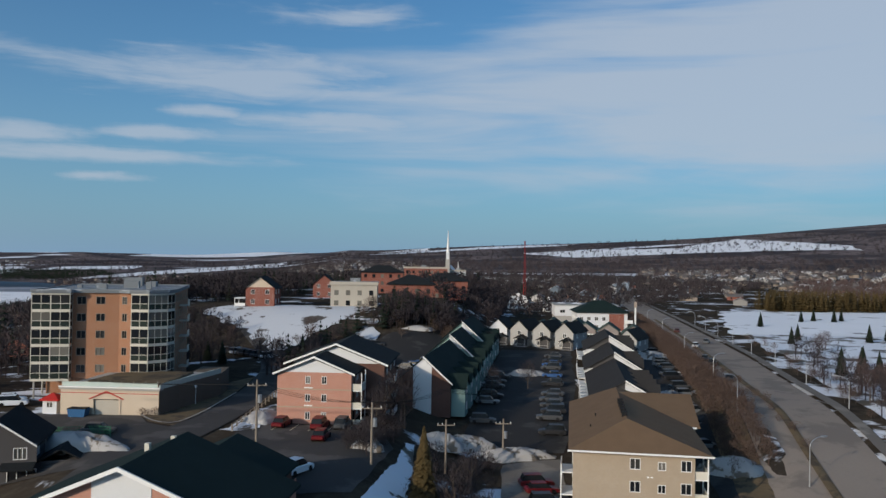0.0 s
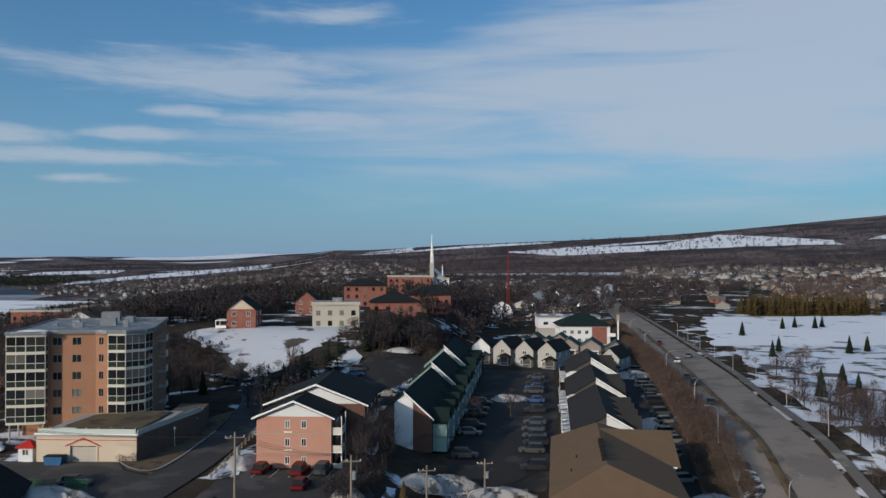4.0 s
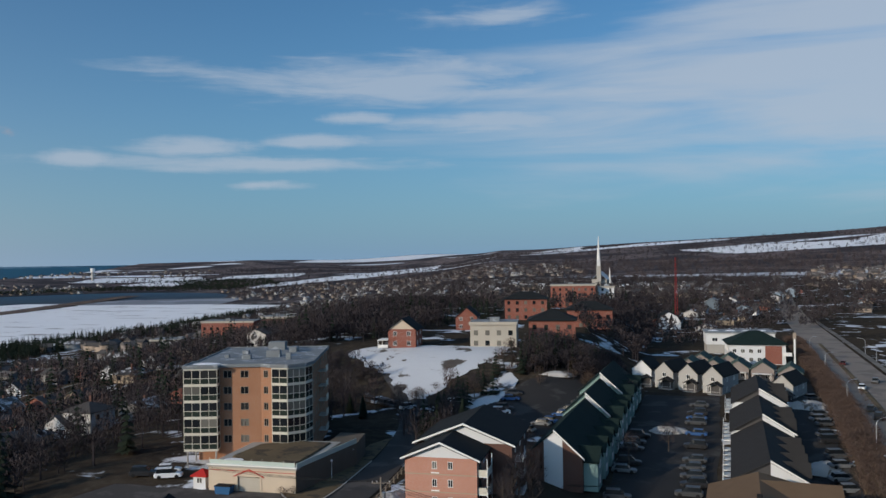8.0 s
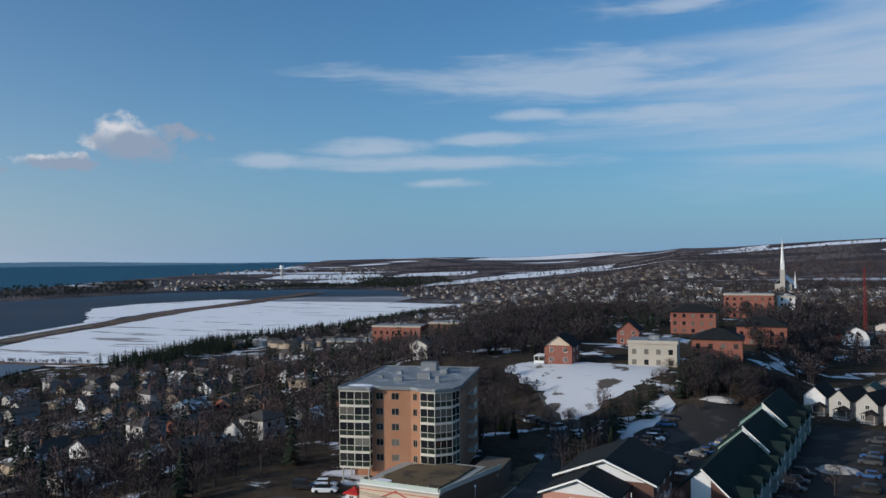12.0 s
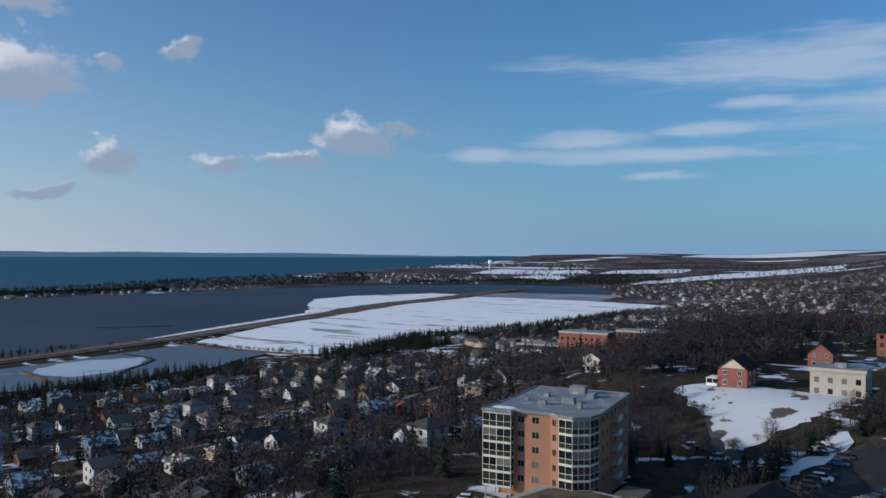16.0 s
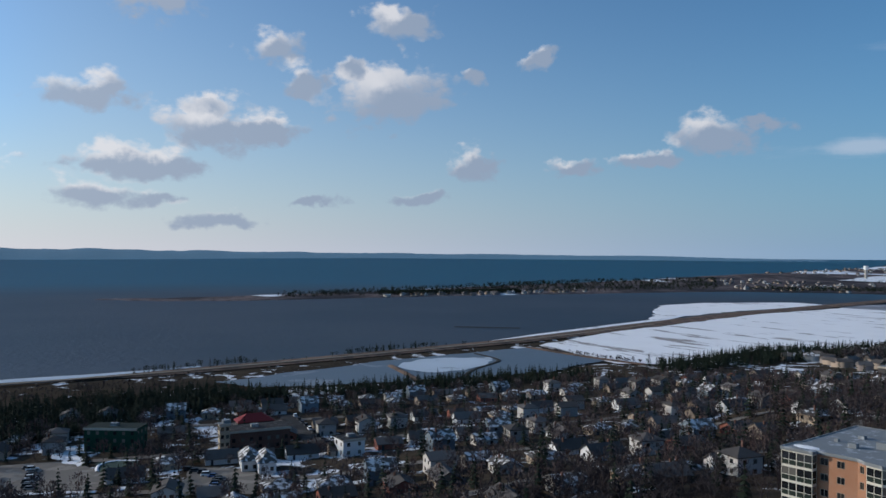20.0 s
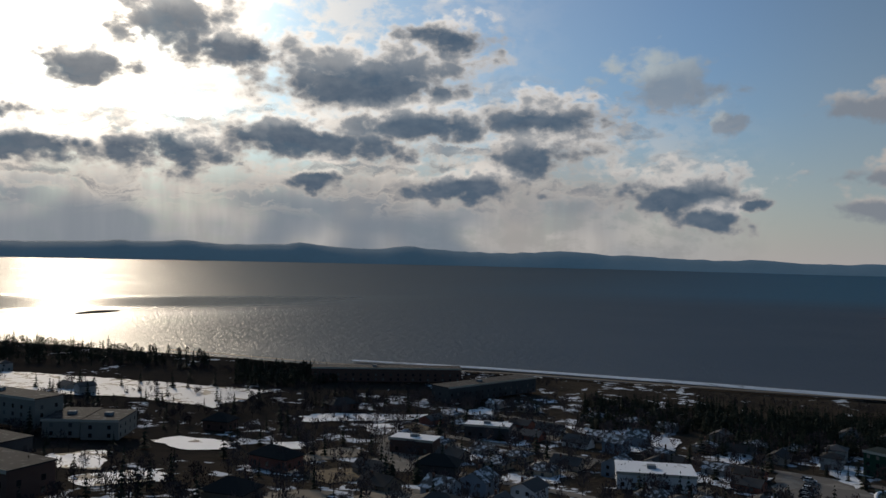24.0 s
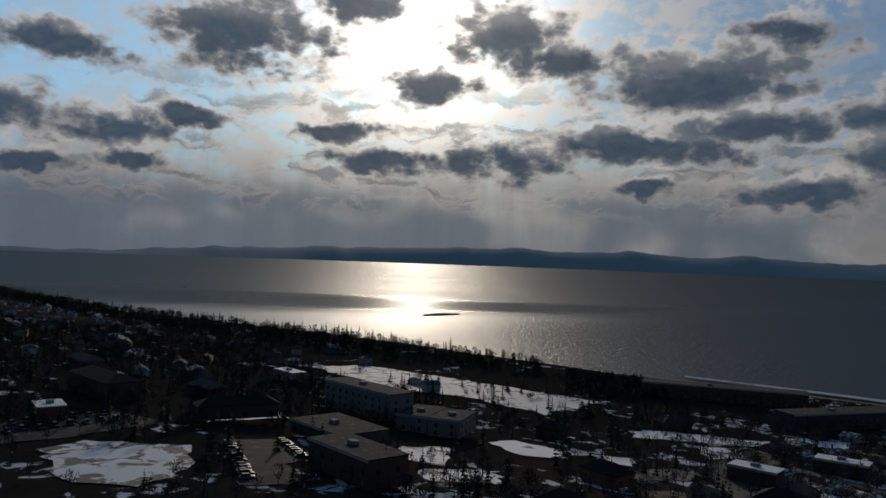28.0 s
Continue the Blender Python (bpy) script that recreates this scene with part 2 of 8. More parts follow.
    under = n.ramp(n.math("SUBTRACT", g, rag(field(dark, (0.1, 1.1), pw, 1.45), 1.7)), -0.5, 0.35)
    rim = n.mix(wide, (11.5, 11.2, 11.4), (42, 38, 34))
    core = n.mix(under, n.mix(wide, (6.0, 6.4, 7.2), (9.5, 9.6, 9.8)), n.mix(wide, (1.2, 2.0, 3.2), (0.9, 1.5, 2.5)))
    rim = n.mix(under, rim, n.mix(wide, (6.0, 6.0, 6.4), (14, 13, 12)))
    body = n.mix(n.ramp(g, -0.15, 0.42), rim, n.mix(n.math("MULTIPLY", n.ramp(fine, 0.3, 0.8), 0.35), core, n.mix(wide, (3.2, 4.0, 5.2), (4.2, 4.8, 5.6))))
    colour = n.mix(n.math("MULTIPLY", n.ramp(g, -0.32, 0.2), 0.95), colour, body)
    back = n.add("ShaderNodeBackground", {0: colour, 1: 0.084})
    tree.links.new(back.outputs[0], out.inputs[0])


build_sky()

# ---------- materials ----------
MATS = {}


def mat(name, colour, rough=0.8, vary=0.18, big=0.25, fine=6.0, bump=0.15, metal=0.0, tint=0.0, spec=0.12, second=None, amount=0.5):
    """A matt surface with stains and grain; second: a colour that shows in worn patches; tint: how far alike things differ."""
    if name in MATS:
        return MATS[name]
    m = bpy.data.materials.new(name)
    m.use_nodes = True
    n = Nodes(m.node_tree)
    b = m.node_tree.nodes["Principled BSDF"]
    pos = n.add("ShaderNodeTexCoord").outputs["Object"]
    large = n.noise(pos, big, 4.0)
    small = n.noise(pos, fine, 5.0, 0.6)
    c = n.mix(large, [v * (1 - vary) for v in colour], [min(1, v * (1 + vary)) for v in colour])
    c = n.mix(n.math("MULTIPLY", small, 0.5), c, [v * (1 - 1.4 * vary) for v in colour])
    if second:
        c = n.mix(n.ramp(n.noise(pos, big * 2.3, 5.0, 0.6), 0.62 - 0.25 * amount, 0.72 - 0.25 * amount), c, second)
    if tint:
        r = n.add("ShaderNodeObjectInfo").outputs["Random"]
        c = n.mix(1.0, c, n.mix(r, (1 - tint,) * 3, (1.0, 1.0, 1.0)), "MULTIPLY")
    m.node_tree.links.new(c, b.inputs["Base Color"])
    b.inputs["Roughness"].default_value, b.inputs["Metallic"].default_value = rough, metal
    b.inputs["Specular IOR Level"].default_value = spec
    if bump:
        bp = n.add("ShaderNodeBump", {"Height": small, "Strength": bump, "Distance": 0.05})
        m.node_tree.links.new(bp.outputs[0], b.inputs["Normal"])
    MATS[name] = m
    return m


def brick_mat(name, colour, mortar):
    m = bpy.data.materials.new(name)
    m.use_nodes = True
    n = Nodes(m.node_tree)
    b = m.node_tree.nodes["Principled BSDF"]
    pos = n.add("ShaderNodeTexCoord").outputs["Object"]
    s = n.add("ShaderNodeSeparateXYZ", {0: pos}).outputs
    flat = n.add("ShaderNodeCombineXYZ", {0: n.math("ADD", s[0], s[1]), 1: s[2], 2: 0.0}).outputs[0]
    t = n.add("ShaderNodeTexBrick", {"Vector": flat, "Color1": (*[v * 0.85 for v in colour], 1), "Color2": (*[min(1, v * 1.12) for v in colour], 1), "Mortar": (*mortar, 1),
                                     "Scale": 1.0, "Mortar Size": 0.008, "Brick Width": 0.21, "Row Height": 0.075})
    c = n.mix(n.noise(pos, 0.35, 4.0), t.outputs[0], [v * 0.78 for v in colour])
    c = n.mix(n.math("MULTIPLY", n.noise(pos, 3.0, 5.0), 0.35), c, [v * 0.7 for v in colour])
    m.node_tree.links.new(c, b.inputs["Base Color"])
    b.inputs["Roughness"].default_value = 0.88
    b.inputs["Specular IOR Level"].default_value = 0.2
    bp = n.add("ShaderNodeBump", {"Height": t.outputs["Fac"], "Strength": 0.2, "Distance": 0.01})
    bp.invert = True
    m.node_tree.links.new(bp.outputs[0], b.inputs["Normal"])
    MATS[name] = m
    return m


def snow_mat(name, base, soil, bare, scale, drawn=(1, 1, 1)):
    """Old snow with thawed patches of soil."""
    m = bpy.data.materials.new(name)
    m.use_nodes = True
    n = Nodes(m.node_tree)
    b = m.node_tree.nodes["Principled BSDF"]
    pos = n.add("ShaderNodeNewGeometry").outputs["Position"]
    c = n.mix(n.noise(pos, 0.03, 4.0), base, [v * 0.86 for v in base])
    c = n.mix(n.math("MULTIPLY", n.noise(pos, 0.9, 5.0, 0.65), 0.25), c, [v * 0.7 for v in base])
    along = n.add("ShaderNodeMapping", {0: pos, 2: (0, 0, radians(-62)), 3: drawn}).outputs[0] if drawn != (1, 1, 1) else pos
    thaw = n.ramp(n.noise(along, scale, 6.0, 0.62, 0.4), 0.72 - bare, 0.76 - bare)
    c = n.mix(thaw, c, n.mix(n.noise(pos, 0.6, 4.0), soil, [v * 0.5 for v in soil]))
    m.node_tree.links.new(c, b.inputs["Base Color"])
    b.inputs["Roughness"].default_value = 0.75
    bp = n.add("ShaderNodeBump", {"Height": n.noise(pos, 0.5, 5.0), "Strength": 0.4, "Distance": 0.3})
    m.node_tree.links.new(bp.outputs[0], b.inputs["Normal"])
    MATS[name] = m
    return m


def ground_mat():
    """Late-winter ground: dead grass and soil with rests of snow, woods and white fields far off."""
    m = bpy.data.materials.new("thawing_ground")
    m.use_nodes = True
    n = Nodes(m.node_tree)
    b = m.node_tree.nodes["Principled BSDF"]
    pos = n.add("ShaderNodeNewGeometry").outputs["Position"]
    soil = n.mix(n.ramp(n.noise(pos, 0.05, 5.0), 0.35, 0.65), (0.055, 0.043, 0.032), (0.03, 0.026, 0.023))
    soil = n.mix(n.ramp(n.noise(pos, 0.4, 5.0, 0.65), 0.4, 0.75), soil, (0.075, 0.062, 0.046))
    snow = n.mix(n.noise(pos, 0.8, 4.0), (0.72, 0.75, 0.8), (0.55, 0.56, 0.58))
    patch = n.math("ADD", n.math("MULTIPLY", n.noise(pos, 0.022, 4.0), 0.45), n.math("MULTIPLY", n.noise(pos, 0.09, 5.0, 0.6, 0.5), 0.6))
    xyz = n.add("ShaderNodeSeparateXYZ", {0: pos})
    # southward: less snow, and soil darkened to stand for the shade over it
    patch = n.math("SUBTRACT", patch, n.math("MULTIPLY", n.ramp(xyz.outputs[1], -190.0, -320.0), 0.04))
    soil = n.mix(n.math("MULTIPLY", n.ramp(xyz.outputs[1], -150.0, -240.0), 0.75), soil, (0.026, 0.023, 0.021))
    c = n.mix(n.ramp(patch, 0.575, 0.61), soil, snow)
    # far country: dark woods and snow-covered strips, haze put into the cool tones
    r = n.add("ShaderNodeVectorMath", {0: pos}, operation="LENGTH").outputs["Value"]
    far = n.mix(n.ramp(n.noise(pos, 0.006, 5.0), 0.4, 0.62), (0.055, 0.054, 0.06), (0.19, 0.155, 0.15))
    far = n.mix(n.ramp(n.noise(pos, 0.05, 5.0, 0.7), 0.35, 0.7), far, (0.05, 0.046, 0.05))
    long = n.add("ShaderNodeMapping", {0: pos, 2: (0, 0, radians(28)), 3: (0.0011, 0.0032, 0)}).outputs[0]
    far = n.mix(n.ramp(n.noise(long, 1.0, 3.0, 0.5), 0.6, 0.63), far, (0.74, 0.77, 0.82))
    c = n.mix(n.ramp(r, 900, 1500), c, far)
    m.node_tree.links.new(c, b.inputs["Base Color"])
    b.inputs["Roughness"].default_value = 1.0
    b.inputs["Specular IOR Level"].default_value = 0.0
    bp = n.add("ShaderNodeBump", {"Height": n.noise(pos, 0.7, 5.0), "Strength": 0.5, "Distance": 0.3})
    m.node_tree.links.new(bp.outputs[0], b.inputs["Normal"])
    MATS["ground"] = m


def water_mat():
    m = bpy.data.materials.new("sea_water")
    m.use_nodes = True
    n = Nodes(m.node_tree)
    b = m.node_tree.nodes["Principled BSDF"]
    pos = n.add("ShaderNodeNewGeometry").outputs["Position"]
    c = n.mix(n.ramp(n.noise(pos, 0.004, 4.0), 0.35, 0.65), (0.022, 0.035, 0.051), (0.034, 0.045, 0.061))
    # base colour bluer far out, standing in for reflected sky; darker teal southward
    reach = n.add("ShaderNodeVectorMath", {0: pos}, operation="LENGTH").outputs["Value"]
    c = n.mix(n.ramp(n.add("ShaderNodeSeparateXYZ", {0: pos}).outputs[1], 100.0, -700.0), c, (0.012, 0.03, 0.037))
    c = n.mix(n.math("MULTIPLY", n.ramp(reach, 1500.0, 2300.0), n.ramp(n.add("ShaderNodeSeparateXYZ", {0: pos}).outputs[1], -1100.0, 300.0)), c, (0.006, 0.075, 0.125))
    lanes = n.noise(n.add("ShaderNodeMapping", {0: pos, 2: (0, 0, radians(-48)), 3: (0.0004, 0.0016, 1)}).outputs[0], 1.0, 4.0, 0.55)
    # wind lanes; a smooth belt stands for the cloud shadow between the glints
    out = n.add("ShaderNodeVectorMath", {0: pos, 1: (-0.6626, -0.749, 0)}, operation="DOT_PRODUCT").outputs["Value"]
    out = n.math("ADD", out, n.math("MULTIPLY", n.math("SUBTRACT", lanes, 0.5), 500.0))
    south = n.ramp(n.add("ShaderNodeSeparateXYZ", {0: pos}).outputs[1], -620.0, -950.0)
    glint_gap = n.math("MULTIPLY", south, n.math("MULTIPLY", n.ramp(out, 1210.0, 1360.0), n.ramp(out, 1720.0, 1500.0)))
    ruffled = n.math("MULTIPLY", n.ramp(lanes, 0.32, 0.6), n.math("SUBTRACT", 1.0, n.math("MULTIPLY", glint_gap, 0.85)))
    rough = n.math("MULTIPLY", n.math("ADD", 0.3, n.math("MULTIPLY", ruffled, 0.12)), n.math("SUBTRACT", 1.0, n.math("MULTIPLY", glint_gap, 0.45)))
    # more gloss and roughness off the shore, added to draw the near glint
    near_glint = n.math("MULTIPLY", south, n.ramp(out, 1290.0, 1150.0))
    rough = n.math("ADD", rough, n.math("MULTIPLY", near_glint, 0.05))
    wav = n.math("ADD", n.noise(pos, 0.12, 4.0, 0.6), n.math("MULTIPLY", n.noise(pos, 0.6, 3.0), 0.35))
    bp = n.add("ShaderNodeBump", {"Height": wav, "Strength": n.math("SUBTRACT", 0.95, n.math("MULTIPLY", glint_gap, 0.75)), "Distance": 2.0})
    # waves hide one another, so that the gloss stays low even far out
    body = n.add("ShaderNodeBsdfDiffuse", {"Color": c, "Normal": bp.outputs[0]})
    gloss = n.add("ShaderNodeBsdfGlossy", {"Color": (1, 1, 1, 1), "Roughness": rough, "Normal": bp.outputs[0]})
    both = n.add("ShaderNodeMixShader", {0: n.math("ADD", n.math("ADD", 0.11, n.math("MULTIPLY", glint_gap, 0.04)), n.math("MULTIPLY", near_glint, 0.16)), 1: body.outputs[0], 2: gloss.outputs[0]})
    m.node_tree.links.new(both.outputs[0], m.node_tree.nodes["Material Output"].inputs[0])
    m.node_tree.nodes.remove(b)
    MATS["water"] = m


def glass_mat():
    m = bpy.data.materials.new("window_glass")
    m.use_nodes = True
    n = Nodes(m.node_tree)
    b = m.node_tree.nodes["Principled BSDF"]
    r = n.add("ShaderNodeObjectInfo").outputs["Random"]
    c = n.mix(n.ramp(r, 0.55, 0.95), (0.012, 0.014, 0.017), (0.16, 0.15, 0.13))
    m.node_tree.links.new(c, b.inputs["Base Color"])
    b.inputs["Roughness"].default_value, b.inputs["IOR"].default_value = 0.06, 1.5
    pos = n.add("ShaderNodeTexCoord").outputs["Object"]
    bp = n.add("ShaderNodeBump", {"Height": n.noise(pos, 0.8, 2.0), "Strength": 0.06, "Distance": 0.05})
    m.node_tree.links.new(bp.outputs[0], b.inputs["Normal"])
    MATS["glass"] = m


ground_mat(), water_mat(), glass_mat()
brick_mat("brick_orange", (0.385, 0.178, 0.095), (0.4, 0.33, 0.27))
brick_mat("brick_pink", (0.5, 0.24, 0.17), (0.48, 0.38, 0.33))
brick_mat("brick_tan", (0.4, 0.315, 0.225), (0.45, 0.4, 0.34))
brick_mat("brick_red", (0.25, 0.08, 0.055), (0.36, 0.28, 0.24))
brick_mat("brick_dark", (0.13, 0.065, 0.05), (0.16, 0.12, 0.1))
snow_mat("snow", (0.86, 0.86, 0.87), (0.11, 0.085, 0.06), 0.1, 0.07)
snow_mat("snow_patchy", (0.76, 0.78, 0.82), (0.1, 0.08, 0.055), 0.2, 0.1)
snow_mat("snow_slope", (0.6, 0.61, 0.63), (0.1, 0.08, 0.06), 0.16, 0.09)
snow_mat("snow_bank", (0.38, 0.365, 0.35), (0.16, 0.13, 0.1), 0.17, 0.35)
snow_mat("ice", (0.93, 0.91, 0.9), (0.4, 0.35, 0.32), 0.13, 0.05, (0.22, 1.0, 1.0))
snow_mat("tidal_mud", (0.2, 0.2, 0.22), (0.36, 0.37, 0.4), 0.2, 0.012)
snow_mat("grey_ice", (0.09, 0.135, 0.18), (0.2, 0.245, 0.295), 0.1, 0.02)
snow_mat("thin_snow", (0.46, 0.53, 0.6), (0.26, 0.31, 0.36), 0.16, 0.03)
mat("stucco_cream", (0.55, 0.45, 0.345), 0.85)
# darker copy of the grey stucco, shade of the south blocks put into colour
mat("stucco_shaded", (0.24, 0.215, 0.185), 0.85)
mat("stucco_grey", (0.42, 0.38, 0.32), 0.85)
mat("white_paint", (0.74, 0.73, 0.7), 0.6, 0.08)
mat("white_siding", (0.62, 0.62, 0.62), 0.6, 0.08)
mat("house_siding", (0.52, 0.5, 0.475), 0.7, 0.1, tint=0.6)
mat("house_siding_warm", (0.42, 0.34, 0.27), 0.75, 0.12, tint=0.7)
mat("house_siding_blue", (0.24, 0.3, 0.36), 0.7, 0.12, tint=0.6)
mat("house_siding_far", (0.4, 0.385, 0.36), 0.7, 0.25, 0.03)
mat("house_siding_grey", (0.26, 0.22, 0.2), 0.7, 0.3, 0.03)
mat("teal_siding", (0.2, 0.29, 0.27), 0.65, 0.12)
mat("dark_siding", (0.07, 0.066, 0.066), 0.7, 0.12)
mat("shingle_black", (0.018, 0.02, 0.021), 0.9, 0.25, 0.5, 9.0, 0.4)
mat("shingle_grey", (0.034, 0.032, 0.031), 0.92, 0.25, 0.5, 9.0, 0.4)
mat("mast_red", (0.2, 0.028, 0.028), 0.6, 0.15)
mat("shingle_green", (0.012, 0.023, 0.021), 0.9, 0.25, 0.5, 9.0, 0.4)
mat("shingle_teal", (0.07, 0.1, 0.085), 0.9, 0.25, 0.5, 9.0, 0.4)
mat("shingle_brown", (0.15, 0.098, 0.06), 0.92, 0.2, 0.5, 9.0, 0.4)
mat("house_roof", (0.13, 0.118, 0.112), 0.9, 0.25, 0.3, 7.0, 0.3, tint=0.6)
mat("snowy_roof", (0.085, 0.08, 0.076), 0.85, 0.2, 0.22, 5.0, 0.3, second=(0.56, 0.56, 0.57), amount=0.55)
mat("roof_membrane", (0.2, 0.215, 0.225), 0.85, 0.15, 0.2, 4.0, 0.1, second=(0.34, 0.36, 0.38), amount=0.3)
mat("roof_dark", (0.034, 0.034, 0.036), 0.95, 0.2, 0.2, 4.0, 0.1, second=(0.1, 0.1, 0.1), amount=0.3)
# dark wall tone that carries the shade on the podium's road side
mat("shaded_retaining_wall", (0.14, 0.115, 0.09), 0.9, 0.2, 0.3, 4.0, 0.2)
mat("asphalt", (0.034, 0.033, 0.033), 0.9, 0.25, 0.06, 3.0, 0.1, second=(0.058, 0.055, 0.053), amount=0.35)
mat("asphalt_pale", (0.15, 0.135, 0.12), 0.9, 0.2, 0.05, 3.0, 0.1, second=(0.21, 0.19, 0.165), amount=0.4)
mat("road_surface", (0.25, 0.21, 0.175), 0.9, 0.2, 0.05, 3.0, 0.1, second=(0.17, 0.145, 0.125), amount=0.5)
mat("asphalt_worn", (0.062, 0.057, 0.054), 0.9, 0.25, 0.06, 3.0, 0.1, second=(0.09, 0.082, 0.076), amount=0.4)
mat("gravel", (0.24, 0.2, 0.155), 0.95, 0.25, 0.1, 3.0, 0.3)
mat("concrete", (0.36, 0.34, 0.31), 0.85, 0.15)
mat("road_paint", (0.55, 0.5, 0.36), 0.8, 0.2)
mat("dead_grass", (0.15, 0.11, 0.065), 0.95, 0.35, 0.15, 2.0, 0.4, second=(0.07, 0.055, 0.04), amount=0.5)
mat("bark", (0.085, 0.068, 0.055), 0.95, 0.25)
mat("twigs_dark", (0.041, 0.034, 0.037), 0.95, 0.3, 0.05, 2.0, 0.0)
mat("twigs_pale", (0.082, 0.065, 0.066), 0.95, 0.3, 0.05, 2.0, 0.0)
mat("twigs", (0.052, 0.043, 0.045), 0.95, 0.3, 0.05, 2.0, 0.0)
mat("twigs_red", (0.092, 0.064, 0.06), 0.95, 0.3, 0.05, 2.0, 0.0)
mat("hedge_twigs", (0.098, 0.067, 0.054), 0.95, 0.3, 0.2, 2.0, 0.0)
mat("needles", (0.02, 0.028, 0.018), 0.9, 0.35, 0.08, 2.0, 0.0)
mat("needles_brown", (0.085, 0.06, 0.025), 0.9, 0.35, 0.08, 2.0, 0.0)
mat("pole_wood", (0.24, 0.2, 0.16), 0.9, 0.2)
mat("steel", (0.42, 0.43, 0.44), 0.45, 0.1, metal=0.8)
mat("balcony_metal", (0.57, 0.535, 0.45), 0.5, 0.08)
mat("car_glass", (0.01, 0.012, 0.014), 0.25, 0.1, spec=0.12)
mat("rubber", (0.015, 0.015, 0.016), 0.85, 0.1)
mat("red_paint", (0.42, 0.03, 0.025), 0.5, 0.12)
mat("green_paint", (0.03, 0.13, 0.075), 0.6, 0.12)
mat("green_cladding", (0.012, 0.05, 0.032), 0.7, 0.15)
mat("court_green", (0.05, 0.075, 0.06), 0.9, 0.2, 0.1, 3.0, 0.1)
mat("blue_paint", (0.03, 0.1, 0.22), 0.5, 0.12)
mat("orange_metal", (0.6, 0.2, 0.03), 0.5, 0.12)
# distance haze over the hills, put in as a faint blue glow
far = mat("hazed_hills", (0.05, 0.09, 0.13), 0.95, 0.3, 0.004, 0.03, 0.0).node_tree.nodes["Principled BSDF"]
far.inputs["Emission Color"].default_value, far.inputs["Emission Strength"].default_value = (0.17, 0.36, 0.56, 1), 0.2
mat("brown_reeds", (0.17, 0.115, 0.085), 0.95, 0.3, 0.03, 0.8, 0.3, second=(0.08, 0.06, 0.05), amount=0.6)
mat("dark_land", (0.045, 0.042, 0.036), 0.95, 0.3, 0.03, 0.8, 0.3)
for nm, c in (("white", (0.7, 0.71, 0.72)), ("silver", (0.13, 0.135, 0.14)), ("black", (0.02, 0.02, 0.022)), ("red", (0.11, 0.008, 0.01)), ("blue", (0.03, 0.08, 0.2)), ("grey", (0.055, 0.057, 0.06))):
    m = mat("car_" + nm, c, 0.42, 0.06, spec=0.2)
    m.node_tree.nodes["Principled BSDF"].inputs["Coat Weight"].default_value = 0.04

# ---------- helpers for meshes ----------
class M:
    """Collects faces for one mesh."""

    def __init__(self):
        self.v, self.f = [], []

    def poly(self, pts):
        k = len(self.v)
        self.v += [tuple(p) for p in pts]
        self.f.append(tuple(range(k, k + len(pts))))
        return self

    def box(self, x0, x1, y0, y1, z0, z1):
        k = len(self.v)
        self.v += [(x, y, z) for z in (z0, z1) for y in (y0, y1) for x in (x0, x1)]
        self.f += [tuple(k + i for i in q) for q in ((0, 2, 3, 1), (4, 5, 7, 6), (0, 1, 5, 4), (2, 6, 7, 3), (0, 4, 6, 2), (1, 3, 7, 5))]
        return self

    def bar(self, a, b, r, sides=6, r2=None):
        """A round bar from a to b."""
        a, b = Vector(a), Vector(b)
        r2 = r if r2 is None else r2
        d = (b - a).normalized()
        u = d.orthogonal().normalized()
        w = d.cross(u)
        k = len(self.v)
        for c, rr in ((a, r), (b, r2)):
            for i in range(sides):
                t = 2 * math.pi * i / sides
                self.v.append(tuple(c + rr * (math.cos(t) * u + math.sin(t) * w)))
        for i in range(sides):
            j = (i + 1) % sides
            self.f.append((k + i, k + j, k + sides + j, k + sides + i))
        self.f.append(tuple(k + i for i in reversed(range(sides))))
        self.f.append(tuple(k + sides + i for i in range(sides)))
        return self

    def hull(self, rings):
        """Rings of equal count, joined in order and closed at both ends."""
        k, n = len(self.v), len(rings[0])
        for r in rings:
            self.v += [tuple(p) for p in r]
        for a in range(len(rings) - 1):
            for i in range(n):
                j = (i + 1) % n
                self.f.append((k + a * n + i, k + a * n + j, k + (a + 1) * n + j, k + (a + 1) * n + i))
        self.f.append(tuple(k + i for i in reversed(range(n))))
        self.f.append(tuple(k + (len(rings) - 1) * n + i for i in range(n)))
        return self

    def mesh(self, name, material, smooth=False):
        me = bpy.data.meshes.new(name)
        me.from_pydata(self.v, [], self.f)
        me.materials.append(MATS[material])
        if smooth:
            me.shade_smooth()
        return me


def part(name, m, material, parent=None, label="", smooth=False, at=None):
    """Links a mesh as one object under a thing or a part."""
    me = m if isinstance(m, bpy.types.Mesh) else m.mesh(name, material, smooth)
    ob = new(name, me)
    ob.parent = parent
    if at is not None:
        ob.matrix_basis = at
    return tagged(ob, label)


def thing(name, at, label, category, group="", kind=""):
    ob = new(name)
    ob.empty_display_size = 0.5
    ob.matrix_basis = at
    return tagged(ob, label, category, group, kind)


